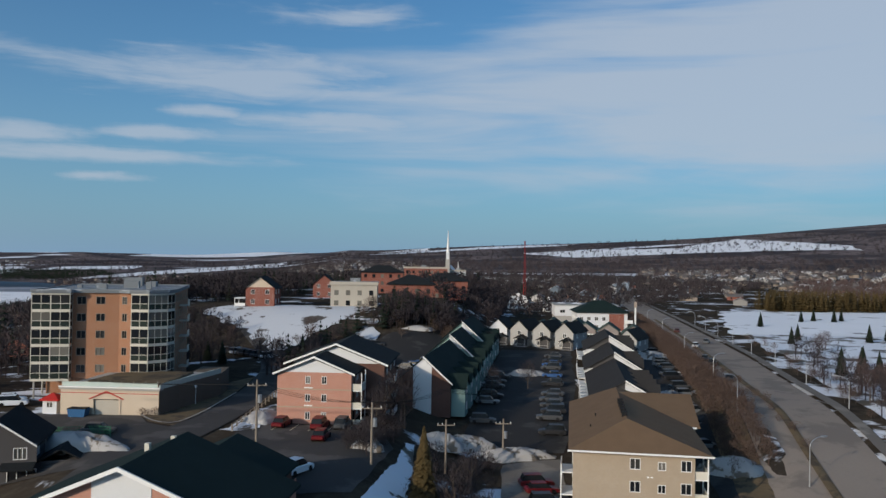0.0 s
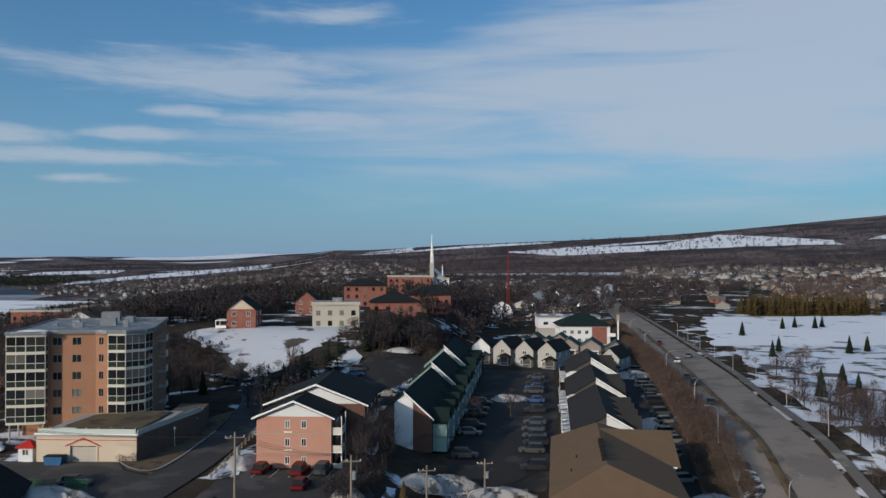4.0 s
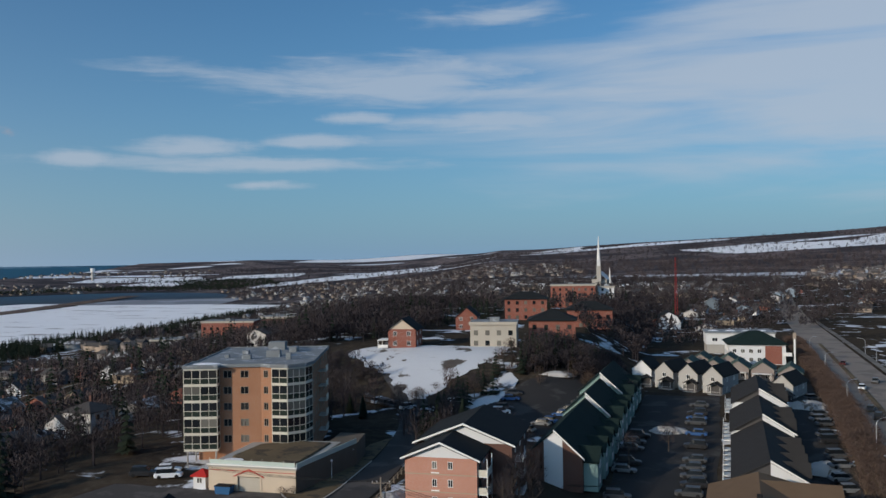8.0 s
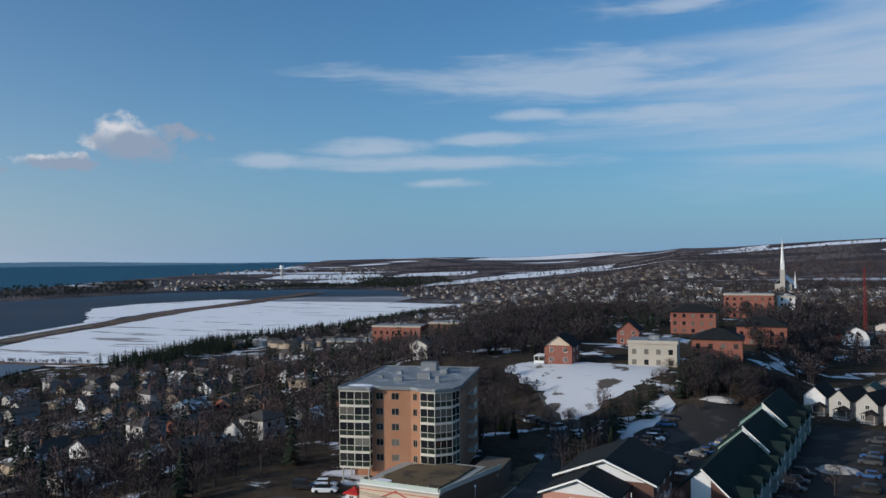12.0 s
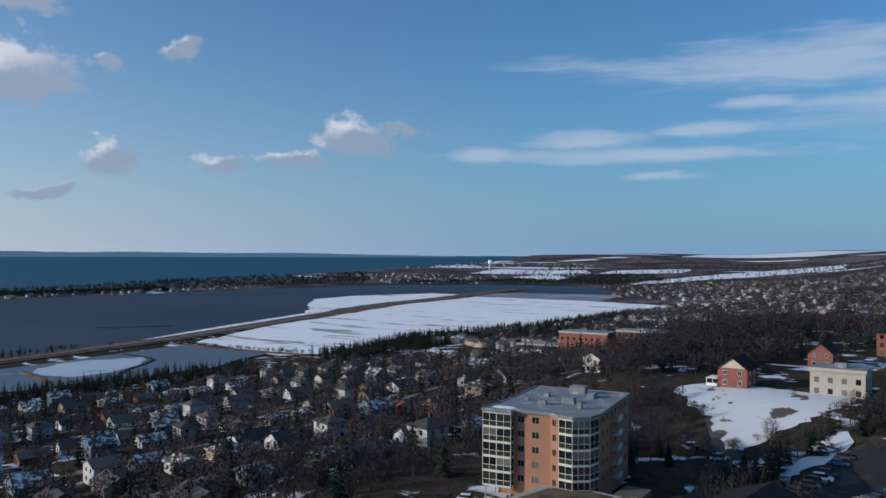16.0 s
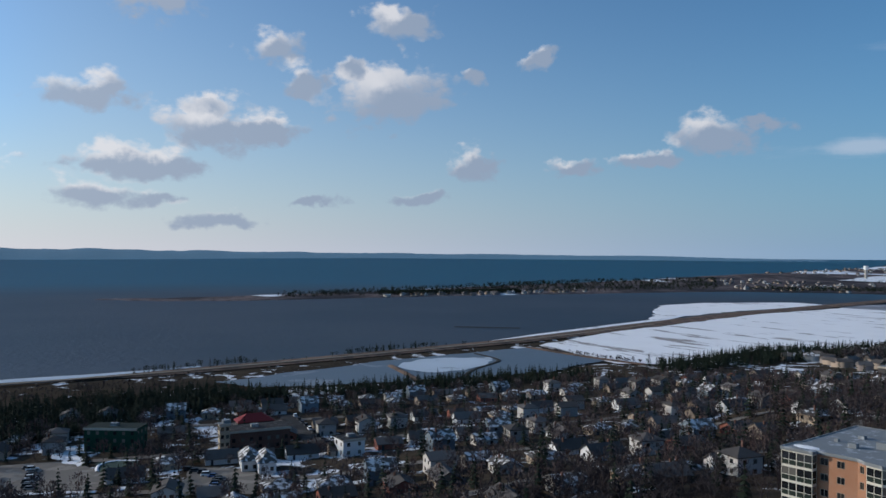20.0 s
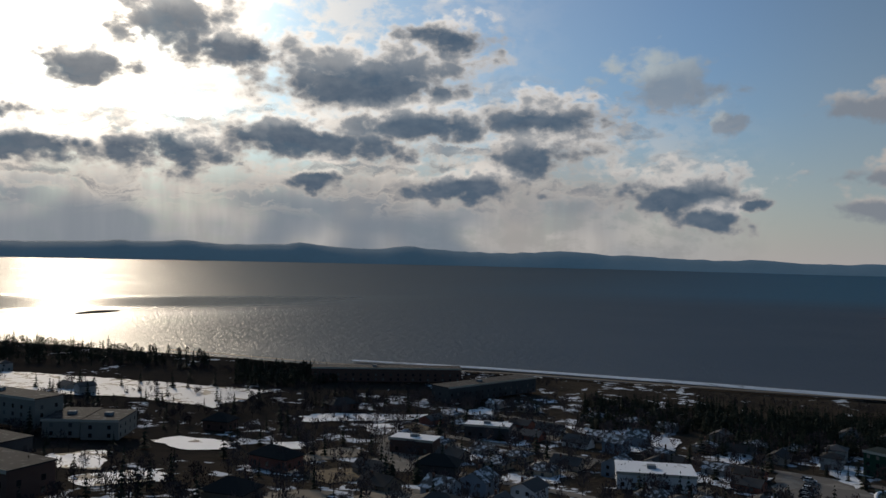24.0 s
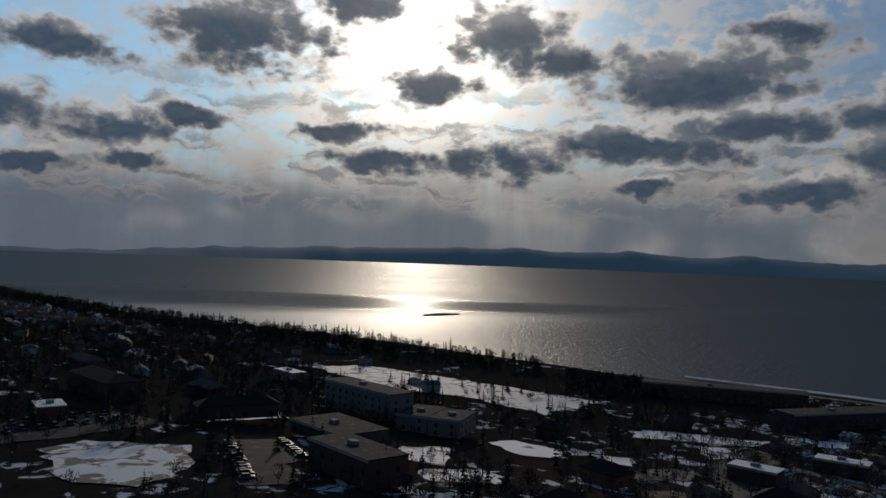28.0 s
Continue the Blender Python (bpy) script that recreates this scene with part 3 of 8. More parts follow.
def big_mesh(name, verts, faces, material):
    """One mesh from numpy arrays; faces all with the same count of corners."""
    me = bpy.data.meshes.new(name)
    n, k = faces.shape
    me.vertices.add(len(verts)), me.loops.add(n * k), me.polygons.add(n)
    me.vertices.foreach_set("co", np.ascontiguousarray(verts, np.float32).ravel())
    me.loops.foreach_set("vertex_index", np.ascontiguousarray(faces, np.int32).ravel())
    me.polygons.foreach_set("loop_start", np.arange(0, n * k, k, dtype=np.int32))
    me.polygons.foreach_set("loop_total", np.full(n, k, np.int32))
    me.materials.append(MATS[material])
    me.update(calc_edges=True)
    return me


# ---------- the land ----------
SEA = -33.0


def sm(a, b, x):
    t = np.clip((np.asarray(x, float) - a) / (b - a), 0, 1)
    return t * t * (3 - 2 * t)


COAST = [(-360, -6000), (-384, -1580), (-398, -1110), (-446, -890), (-488, -725), (-503, -560), (-508, -450), (-520, -340), (-550, -225), (-562, 50), (-582, 126), (-611, 280), (-640, 400), (-672, 480), (-712, 600),
         (-800, 880), (-880, 1243), (-905, 1364), (-935, 1500), (-1116, 1579), (-1298, 1435), (-1330, 1133), (-1361, 737), (-1358, 347), (-1393, 212), (-1490, 95),
         (-1524, 98), (-1490, 225), (-1585, 637), (-1768, 1194), (-2000, 1933), (-2250, 2900), (-2650, 3800), (-3400, 6000), (6000, 6000), (6000, -6000)]


LAGOON = [(-640, 430), (-500, 404), (-450, 404), (-436, 430), (-466, 557), (-450, 660), (-420, 830), (-432, 1160), (-605, 1200), (-830, 1180), (-870, 1200), (-780, 880), (-700, 650)]
POND = [(-470, 90), (-500, 95), (-560, 240), (-600, 400), (-478, 410), (-442, 330), (-448, 215), (-462, 120)]


def inland(x, y, line=COAST):
    """Metres from the coast line, above zero on land."""
    x, y = np.asarray(x, float), np.asarray(y, float)
    inside, far = np.zeros(x.shape, bool), np.full(x.shape, 1e9)
    for (ax, ay), (bx, by) in zip(line, line[1:] + line[:1]):
        cross = (ay > y) != (by > y)
        inside ^= cross & (x < ax + (y - ay) * (bx - ax) / ((by - ay) or 1e-9))
        t = np.clip(((x - ax) * (bx - ax) + (y - ay) * (by - ay)) / ((bx - ax) ** 2 + (by - ay) ** 2), 0, 1)
        far = np.minimum(far, np.hypot(x - ax - t * (bx - ax), y - ay - t * (by - ay)))
    return np.where(inside, far, -far)


def dry(x, y):
    """Height of the land before the sea cuts it off."""
    x, y = np.asarray(x, float), np.asarray(y, float)
    shelf = 1 - sm(15, 80, y - 45 * sm(-12, 12, x) - 20 * (1 - sm(-58, -42, x)) + 0.2 * np.minimum(x, 0))
    lots = sm(-14, 2, x) * (1 - sm(38, 46, x))
    z = -7.0 * (shelf * (1 - lots) + lots * (1 - sm(45, 205, y)))
    z = z + 9.6 * sm(168, 218, y + 0.22 * x) * (1 - sm(-12, 16, x - 0.10 * (y - 230))) * (1 - sm(380, 620, y))
    w = np.maximum(-x - 85 - 0.10 * np.maximum(y - 250, 0), 0)
    z = z + (-32.0 - z) * (1 - np.exp(-((w / 150.0) ** 1.5)))
    r = np.hypot(x, y)
    north = sm(-300, 900, y + 0.5 * x)
    z = z + north * (26 * sm(900, 2300, r) * sm(-900, 200, x) + 62 * sm(1700, 4700, r))
    z = z + 134 * np.exp(-((x - 2050) ** 2 + (y - 2700) ** 2) / 1150.0**2)
    turn = np.degrees(np.arctan2(-x, y))
    z = z + 26 * np.exp(-(((turn - 12) / 4.0) ** 2)) * sm(3000, 4700, r) + 24 * np.exp(-((x - 965) ** 2 + (y - 3155) ** 2) / 900.0**2)
    z = z + 26 * np.exp(-((x + 1500) ** 2 + (y - 3300) ** 2) / 230.0**2) + 22 * np.exp(-((x + 640) ** 2 + (y - 3350) ** 2) / 200.0**2)
    z = z + north * sm(700, 2500, r) * 9 * np.sin(x * 0.0031 + 1.0) * np.sin(y * 0.0023 + x * 0.0011)
    return z


def land(x, y):
    s = inland(x, y)
    wet = np.maximum(sm(-14, 2, inland(x, y, LAGOON)), sm(-10, 2, inland(x, y, POND)))
    low = np.minimum(dry(x, y) * (1 - wet) + (SEA + 0.9) * wet, SEA + 1.2 + np.maximum(s, 0) * 0.06 + 200 * sm(140, 700, s))
    return np.where(s > 0, SEA - 0.6 + (low - SEA + 0.6) * sm(0, 14, s), SEA - 0.6 - 5 * sm(0, 60, -s))


def G(x, y):
    return float(land(np.array([x]), np.array([y]))[0])


def grid_sheet(name, nx, span, centre, height, material, k=5.2):
    u = np.linspace(-1, 1, nx)
    c = span * np.sinh(k * u) / math.sinh(k)
    gx, gy = np.meshgrid(c + centre[0], c + centre[1], indexing="ij")
    gz = height(gx.ravel(), gy.ravel())
    v = np.stack([gx.ravel(), gy.ravel(), gz], 1)
    i = np.arange(nx * nx).reshape(nx, nx)
    f = np.stack([i[:-1, :-1], i[1:, :-1], i[1:, 1:], i[:-1, 1:]], -1).reshape(-1, 4)
    me = big_mesh(name, v, f, material)
    me.shade_smooth()
    return new(name, me)


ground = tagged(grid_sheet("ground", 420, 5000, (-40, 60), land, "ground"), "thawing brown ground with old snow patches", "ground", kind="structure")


def sea_height(x, y):
    r, turn = np.hypot(x, y), np.degrees(np.arctan2(-x, y))
    return SEA + (52 - 16 * sm(66, 90, np.abs(turn))) * sm(2300, 4900, r)


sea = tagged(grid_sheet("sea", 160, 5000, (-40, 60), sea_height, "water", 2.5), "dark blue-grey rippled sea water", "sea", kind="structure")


def inside_poly(x, y, poly):
    hit = np.zeros(np.shape(x), bool)
    for (ax, ay), (bx, by) in zip(poly, poly[1:] + poly[:1]):
        hit ^= ((ay > y) != (by > y)) & (x < ax + (y - ay) * (bx - ax) / ((by - ay) or 1e-9))
    return hit


from mathutils.geometry import delaunay_2d_cdt


def sheet(name, poly, material, lift, step, label, category, wobble=0.0, height=None, kind="structure"):
    """A thin cover that follows the ground inside an outline."""
    rng = random.Random(len(poly) * 17 + int(poly[0][0] * 7))
    edge = []
    for (ax, ay), (bx, by) in zip(poly, poly[1:] + poly[:1]):
        n = max(1, int(math.hypot(bx - ax, by - ay) / step))
        for i in range(n):
            t = i / n
            edge.append((ax + t * (bx - ax) + rng.uniform(-1, 1) * wobble, ay + t * (by - ay) + rng.uniform(-1, 1) * wobble))
    xs, ys = [p[0] for p in edge], [p[1] for p in edge]
    gx, gy = np.meshgrid(np.arange(min(xs) + step / 2, max(xs), step), np.arange(min(ys) + step / 2, max(ys), step))
    keep = inside_poly(gx, gy, edge)
    pts = [Vector(p) for p in edge] + [Vector(p) for p in zip(gx[keep], gy[keep])]
    n = len(edge)
    out = delaunay_2d_cdt(pts, [(i, (i + 1) % n) for i in range(n)], [list(range(n))], 1, 0.01)
    v = np.array([(p.x, p.y) for p in out[0]])
    z = (height or land)(v[:, 0], v[:, 1]) + lift
    me = big_mesh(name, np.column_stack([v, z]), np.array([f[:3] for f in out[2]]), material)
    me.shade_smooth()
    return tagged(new(name, me), label, category, kind=kind)


def ribbon(name, line, width, material, lift, label, category, step=4.0, crown=0.0, kind="structure", height=None):
    """A strip along a line that follows the ground; width: one number or one for each point of the line."""
    widths = width if isinstance(width, (list, tuple)) else [width] * len(line)
    pts = []
    for k in range(len(line) - 1):
        (ax, ay), (bx, by) = line[k], line[k + 1]
        n = max(1, int(math.hypot(bx - ax, by - ay) / step))
        pts += [(ax + i / n * (bx - ax), ay + i / n * (by - ay), widths[k] + i / n * (widths[k + 1] - widths[k])) for i in range(n)]
    pts.append((*line[-1], widths[-1]))
    for _ in range(3):
        pts = [pts[0]] + [tuple((a[i] + 2 * b[i] + c[i]) / 4 for i in range(3)) for a, b, c in zip(pts, pts[1:], pts[2:])] + [pts[-1]]
    m, cols = M(), (-0.5, -0.25, 0.0, 0.25, 0.5)
    for k, (x, y, w) in enumerate(pts):
        a, b = pts[max(k - 1, 0)], pts[min(k + 1, len(pts) - 1)]
        d = Vector((b[0] - a[0], b[1] - a[1])).normalized()
        for c in cols:
            px, py = x + d.y * w * c, y - d.x * w * c
            base = G(px, py) if height is None else height
            m.v.append((px, py, base + lift + crown * (1 - 4 * c * c)))
    n = len(cols)
    for k in range(len(pts) - 1):
        for c in range(n - 1):
            a = k * n + c
            m.f.append((a, a + 1, a + n + 1, a + n))
    me = m.mesh(name, material, True)
    return tagged(new(name, me), label, category, kind=kind)


# roads, lots and snow near the camera
ribbon("main_road", [(22, -30), (38, 30), (46, 75), (51, 100), (54.5, 118), (60, 148), (68.5, 195), (77, 247), (90, 333), (112, 479), (135, 610), (190, 880), (248, 1200)], [17, 17, 17, 16, 15.5, 16, 17, 16, 15, 13, 12, 12, 12],
       "road_surface", 0.12, "two-carriageway asphalt road, sun-bleached and dry", "road")
ribbon("median_strip", [(38, 30), (45, 75), (49.5, 100), (53.5, 118), (58.6, 148), (67, 195), (75.6, 247), (88.6, 333)], 1.3, "dead_grass", 0.28, "narrow strip of dead grass between carriageways", "verge", crown=0.1)
ribbon("verge", [(26, 25), (35.5, 75), (40.5, 100), (44.6, 121), (50, 149), (58, 195), (66, 247), (79, 333)], 4.5, "dead_grass", 0.1, "brown roadside verge under a bare hedge", "verge", crown=0.3)
ribbon("pavement_east", [(50.6, 30), (57.2, 75), (60.8, 100), (63.8, 117), (69.6, 149), (78.6, 195), (86.8, 247), (99.4, 333), (119.4, 479)], 2.0, "asphalt_pale", 0.5, "pale concrete pavement beside the road", "pavement")
sheet("snow_field", [(66, 90), (74, 143), (86, 195), (100, 255), (122, 340), (150, 420), (230, 424), (420, 410), (470, 250), (380, 130), (180, 60)], "snow_patchy", 0.22, 7, "snow-covered field with thawed brown streaks", "field", 2.0)
sheet("snow_field_far", [(96, 262), (122, 345), (140, 400), (330, 415), (420, 390), (430, 300), (230, 262)], "snow", 0.34, 8, "clean white snow field", "field", 2.0)
ribbon("tower_road", [(-42, 60), (-40, 84), (-37.2, 98), (-36, 109), (-35.6, 121), (-36, 136), (-38, 158), (-45, 188), (-58, 213)], [9, 8, 7, 6.4, 6, 6, 6.4, 7.5, 7.5], "asphalt_worn", 0.16, "grey asphalt side road beside the apartment tower", "road")
sheet("tower_forecourt", [(-88, 92), (-78, 108), (-62, 107), (-48, 106), (-45, 101), (-40, 98), (-38, 88), (-40, 78), (-60, 78), (-80, 80)], "asphalt_worn", 0.08, 4, "worn asphalt forecourt", "parking lot", 0.5)
sheet("pink_lot", [(-32, 80), (-30, 101), (-12, 100), (-9, 92), (-12, 70), (-30, 68)], "asphalt_worn", 0.1, 3, "asphalt parking lot with faded bay lines", "parking lot", 0.3)
sheet("row_lot", [(1, 112), (8, 168), (14, 205), (32, 204), (27, 165), (19, 118), (16, 106), (4, 106)], "asphalt", 0.1, 4, "long asphalt lot between two rows of houses", "parking lot", 0.4)
sheet("brown_lot", [(3, 68), (5, 84), (6, 100), (15, 103), (14, 90), (12, 66)], "asphalt_pale", 0.1, 3, "pale sunlit asphalt lot", "parking lot", 0.3)
sheet("bank_lot", [(-25, 150), (-13, 148), (-7, 160), (-2, 178), (3, 198), (-6, 201), (-16, 197), (-27, 178)], "asphalt", 0.12, 3, "grey asphalt lot behind the houses", "parking lot", 0.5)
sheet("east_lot", [(26, 58), (29, 72), (33, 84), (34, 96), (34, 110), (37, 140), (44, 180), (52, 215), (58, 240), (62, 238), (52, 186), (44.5, 140), (40.5, 108), (40.5, 96), (38, 78), (34, 58)], "asphalt", 0.1, 3, "narrow asphalt lot behind the houses", "parking lot", 0.3)
sheet("snow_slope", [(-72, 221), (-70, 227), (-64, 230), (-51, 231), (-37, 231), (-25, 230), (-23, 224), (-28, 211), (-34, 202), (-39, 192), (-42, 186), (-46, 187), (-49, 194), (-55, 202), (-59, 207), (-66, 213)], "snow_slope", 0.25, 2, "snow-covered slope below a brick house", "snow", 1.2)
sheet("snow_gully", [(-11.6, 66), (-9.6, 78), (-8.3, 87), (-7.6, 98), (-6.4, 99.4), (-6.2, 87), (-6.6, 79), (-7.4, 66)], "snow_patchy", 0.15, 1.2, "narrow tongue of snow in a ditch", "snow", 0.18)
sheet("snow_bank_side", [(-33, 96), (-31, 112), (-27.5, 118), (-27, 108), (-29, 96)], "snow_patchy", 0.2, 2, "melting roadside snow", "snow", 0.6)

sheet("snow_strip", [(-42, 179), (-36, 183), (-29, 190), (-22, 201), (-19, 196), (-20, 189), (-25, 180), (-29, 166), (-35, 165)], "snow_slope", 0.3, 2, "strip of thawing snow beside a dark bank", "snow", 1.0)
sheet("verge_island", [(-48, 106), (-45, 101), (-40.6, 98.4), (-39.4, 109), (-39, 127), (-40, 147), (-43, 140), (-42.8, 126), (-44.4, 112)], "dead_grass", 0.2, 2, "brown grass island with pale kerb", "verge", 0.1)
ribbon("kerb", [(-48, 106), (-45, 101), (-40.6, 98.3), (-39.3, 109), (-38.9, 127)], 0.3, "concrete", 0.3, "pale concrete kerb", "kerb", 2)

# lagoon, causeway and coast
FLAT = SEA + 1.6
flat = lambda x, y: np.full(np.shape(x), FLAT)
sheet("lagoon_ice", [(-585, 415), (-455, 404), (-440, 430), (-470, 557), (-455, 660), (-424, 830), (-440, 1147), (-605, 1180), (-815, 1160), (-770, 905), (-700, 690), (-640, 520)], "ice", 0.25, 22,
      "frozen lagoon under white snow", "ice", 4.0, flat)
sheet("outer_ice", [(-771, 716), (-875, 817), (-985, 930), (-1010, 1055), (-960, 1215), (-885, 1215), (-870, 1170), (-845, 960), (-795, 790)], "ice", 0.3, 22, "white shelf of sea ice", "ice", 4.0, lambda x, y: np.full(np.shape(x), SEA + 0.4))
sheet("frozen_pond", [(-500, 105), (-548, 240), (-575, 395), (-478, 408), (-446, 330), (-452, 215), (-468, 120)], "grey_ice", 0.3, 14, "pond with wet grey ice", "pond", 3.0, flat)
sheet("pond_snow", [(-512, 241), (-530, 252), (-548, 292), (-530, 330), (-512, 326), (-476, 279), (-478, 246)], "thin_snow", 0.5, 10, "snow-covered end of a frozen pond", "ice", 3.0, flat)
ribbon("pond_dike", [(-520, 238), (-480, 232), (-446, 226)], 6, "brown_reeds", 0.4, "low brown dike between two ponds", "dam", 8, 1.0, height=FLAT)
ribbon("pond_dike", [(-556, 332), (-512, 332), (-474, 280), (-450, 262)], 4, "dark_land", 0.4, "narrow dark dike across the pond", "dam", 8, 0.5, height=FLAT)
ribbon("pond_dam", [(-575, 398), (-520, 402), (-470, 410), (-440, 418)], 7, "brown_reeds", 0.4, "low reed-covered dam between two ponds", "dam", 10, 1.0, height=FLAT)
ribbon("causeway", [(-550, 20), (-556, 80), (-578, 190), (-602, 300), (-628, 420), (-668, 540), (-712, 665), (-790, 900), (-866, 1230), (-900, 1370), (-925, 1480)], [8, 24, 26, 28, 30, 34, 38, 40, 42, 40, 40],
       "brown_reeds", 0.5, "long reed-covered causeway across the bay", "causeway", 10, 0.9, height=FLAT - 0.3)
ribbon("causeway_road", [(-505, -500), (-505, -340), (-532, -190), (-540, -60), (-552, 80), (-573, 190), (-597, 300), (-622, 420), (-662, 540), (-706, 665)], 5, "gravel", 1.2, "coast road on the causeway", "road", 10, 0.2, height=FLAT)
ribbon("shore_snow", [(-538, -340), (-556, -229), (-564, -93), (-566, 50), (-580, 110)], [6, 10, 14, 15, 6], "thin_snow", 0.3, "white rim of shore ice", "ice", 8, 0.5, height=SEA + 1.2)
ribbon("causeway_snow", [(-636, 395), (-671, 480), (-716, 600), (-768, 740), (-800, 800)], [7, 13, 16, 16, 8], "snow", 0.4, "white rim of shore ice", "ice", 8, 0.4, height=SEA + 1.0)
sheet("mud_flat", [(-902, 1218), (-831, 1336), (-640, 1400), (-479, 1447), (-412, 1339), (-426, 1231), (-433, 1150), (-605, 1185), (-810, 1165), (-860, 1190)], "tidal_mud", 0.5, 22, "grey tidal flat under thin wet ice", "mud flat", 6.0, lambda x, y: np.full(np.shape(x), SEA + 0.4))
ribbon("pier", [(-790, 440), (-745, 500)], 4, "dark_land", 0.6, "dark row of old pier stones in the bay", "pier", 8, 0.6, height=SEA)
islet = tagged(new("islet"), "small dark rock islet in the sea", "islet")
m = M()
ring = [[((14 + 20 * (k == 1)) * s * math.cos(t) * 1.5 - 787, 8 * s * math.sin(t) - 880, SEA - 1 + z) for t in [i * math.pi / 8 for i in range(16)]] for k, (s, z) in enumerate(((1.3, 0), (0.8, 2.2), (0.8, 3.4)))]
part("rock", m.hull(ring), "dark_land", islet)

# snow-covered fields on the far slopes
for k, poly in enumerate((
        [(-1460, 2040), (-1576, 2361), (-1254, 2405), (-1090, 2125)],
        [(-809, 1720), (-822, 1958), (-688, 2474), (-579, 2987), (-493, 2496), (-600, 2156), (-718, 1935)],
        [(-1100, 2181), (-1130, 2406), (-933, 2515), (-878, 2266)],
        [(-1450, 3700), (-1500, 4200), (-1000, 4550), (-700, 4600), (-900, 3900)],
        [(229, 2432), (370, 2457), (662, 2276), (927, 2568), (975, 1942), (945, 1800), (779, 1950), (543, 2050), (329, 2084)],
        [(-261, 2972), (-59, 3348), (-51, 2868)],
        [(-1242, 1939), (-1223, 2256), (-1101, 2117), (-1048, 1852)],
        [(1050, 1900), (1300, 2150), (1500, 1850), (1200, 1700)])):
    sheet("snow_field_distant", poly, "snow", 1.6, 45, "distant white snow-covered field", "field", 10.0)

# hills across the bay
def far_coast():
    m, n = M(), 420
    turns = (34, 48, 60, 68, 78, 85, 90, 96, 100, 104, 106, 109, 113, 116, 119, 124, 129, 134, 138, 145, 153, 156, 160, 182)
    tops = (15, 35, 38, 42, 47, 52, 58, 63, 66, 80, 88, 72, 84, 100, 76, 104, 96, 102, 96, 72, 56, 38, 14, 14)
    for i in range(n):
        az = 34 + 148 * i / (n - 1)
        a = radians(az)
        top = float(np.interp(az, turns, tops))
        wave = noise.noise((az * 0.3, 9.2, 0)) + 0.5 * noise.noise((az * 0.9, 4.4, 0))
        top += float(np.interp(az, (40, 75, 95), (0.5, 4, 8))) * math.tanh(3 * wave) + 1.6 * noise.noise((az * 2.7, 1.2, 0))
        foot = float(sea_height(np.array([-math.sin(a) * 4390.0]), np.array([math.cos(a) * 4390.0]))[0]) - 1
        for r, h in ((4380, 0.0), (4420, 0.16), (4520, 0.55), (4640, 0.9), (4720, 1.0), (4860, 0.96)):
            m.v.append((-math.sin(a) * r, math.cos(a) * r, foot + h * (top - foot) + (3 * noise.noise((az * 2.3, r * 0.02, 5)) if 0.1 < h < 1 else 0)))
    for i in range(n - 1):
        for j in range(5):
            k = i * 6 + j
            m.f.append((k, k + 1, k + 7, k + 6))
    me = m.mesh("far_coast", "hazed_hills", True)
    tagged(new("backdrop", me), "wooded hills on the far shore, blue haze in their glow", "hills", kind="structure")


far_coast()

# ---------- plants ----------
def bare_tree_arrays(rng, h, twigs, width, spread=0.34):
    """Trunk mesh and crown triangles of a leafless tree."""
    trunk = M()
    trunk.bar((0, 0, -0.4), (0, 0, h * 0.45), h * 0.022, 5, h * 0.014)
    trunk.bar((0, 0, h * 0.45), (0.03 * h, 0, h * 0.8), h * 0.014, 4, h * 0.004)
    tips = []
    for i in range(7):
        a, z = i * 2.4 + rng.uniform(-0.4, 0.4), h * rng.uniform(0.28, 0.6)
        tip = (math.cos(a) * h * spread * rng.uniform(0.5, 0.8), math.sin(a) * h * spread * rng.uniform(0.5, 0.8), z + h * rng.uniform(0.14, 0.3))
        trunk.bar((0, 0, z), tip, h * 0.009, 3, h * 0.003)
        tips.append(Vector(tip))
    tri = []
    for i in range(twigs):
        u, a = rng.uniform(-1, 1), rng.uniform(0, 2 * math.pi)
        rad = rng.uniform(0.35, 1.0) ** 0.6
        s = math.sqrt(1 - u * u)
        lump = 0.8 + 0.3 * math.sin(3 * a + h) + 0.15 * math.sin(5 * u + a)
        p = Vector((math.cos(a) * s * h * spread * rad * lump, math.sin(a) * s * h * spread * rad * lump, h * (0.62 + 0.36 * u * rad)))
        d = (p - Vector((0, 0, h * 0.3))).normalized() + Vector((rng.uniform(-0.7, 0.7), rng.uniform(-0.7, 0.7), rng.uniform(-0.2, 0.7)))
        d = d.normalized() * h * rng.uniform(0.07, 0.15)
        side = d.cross(Vector((rng.uniform(-1, 1), rng.uniform(-1, 1), rng.uniform(-1, 1)))).normalized() * width
        tri += [p - side, p + side, p + d]
    return trunk, np.array([tuple(v) for v in tri])


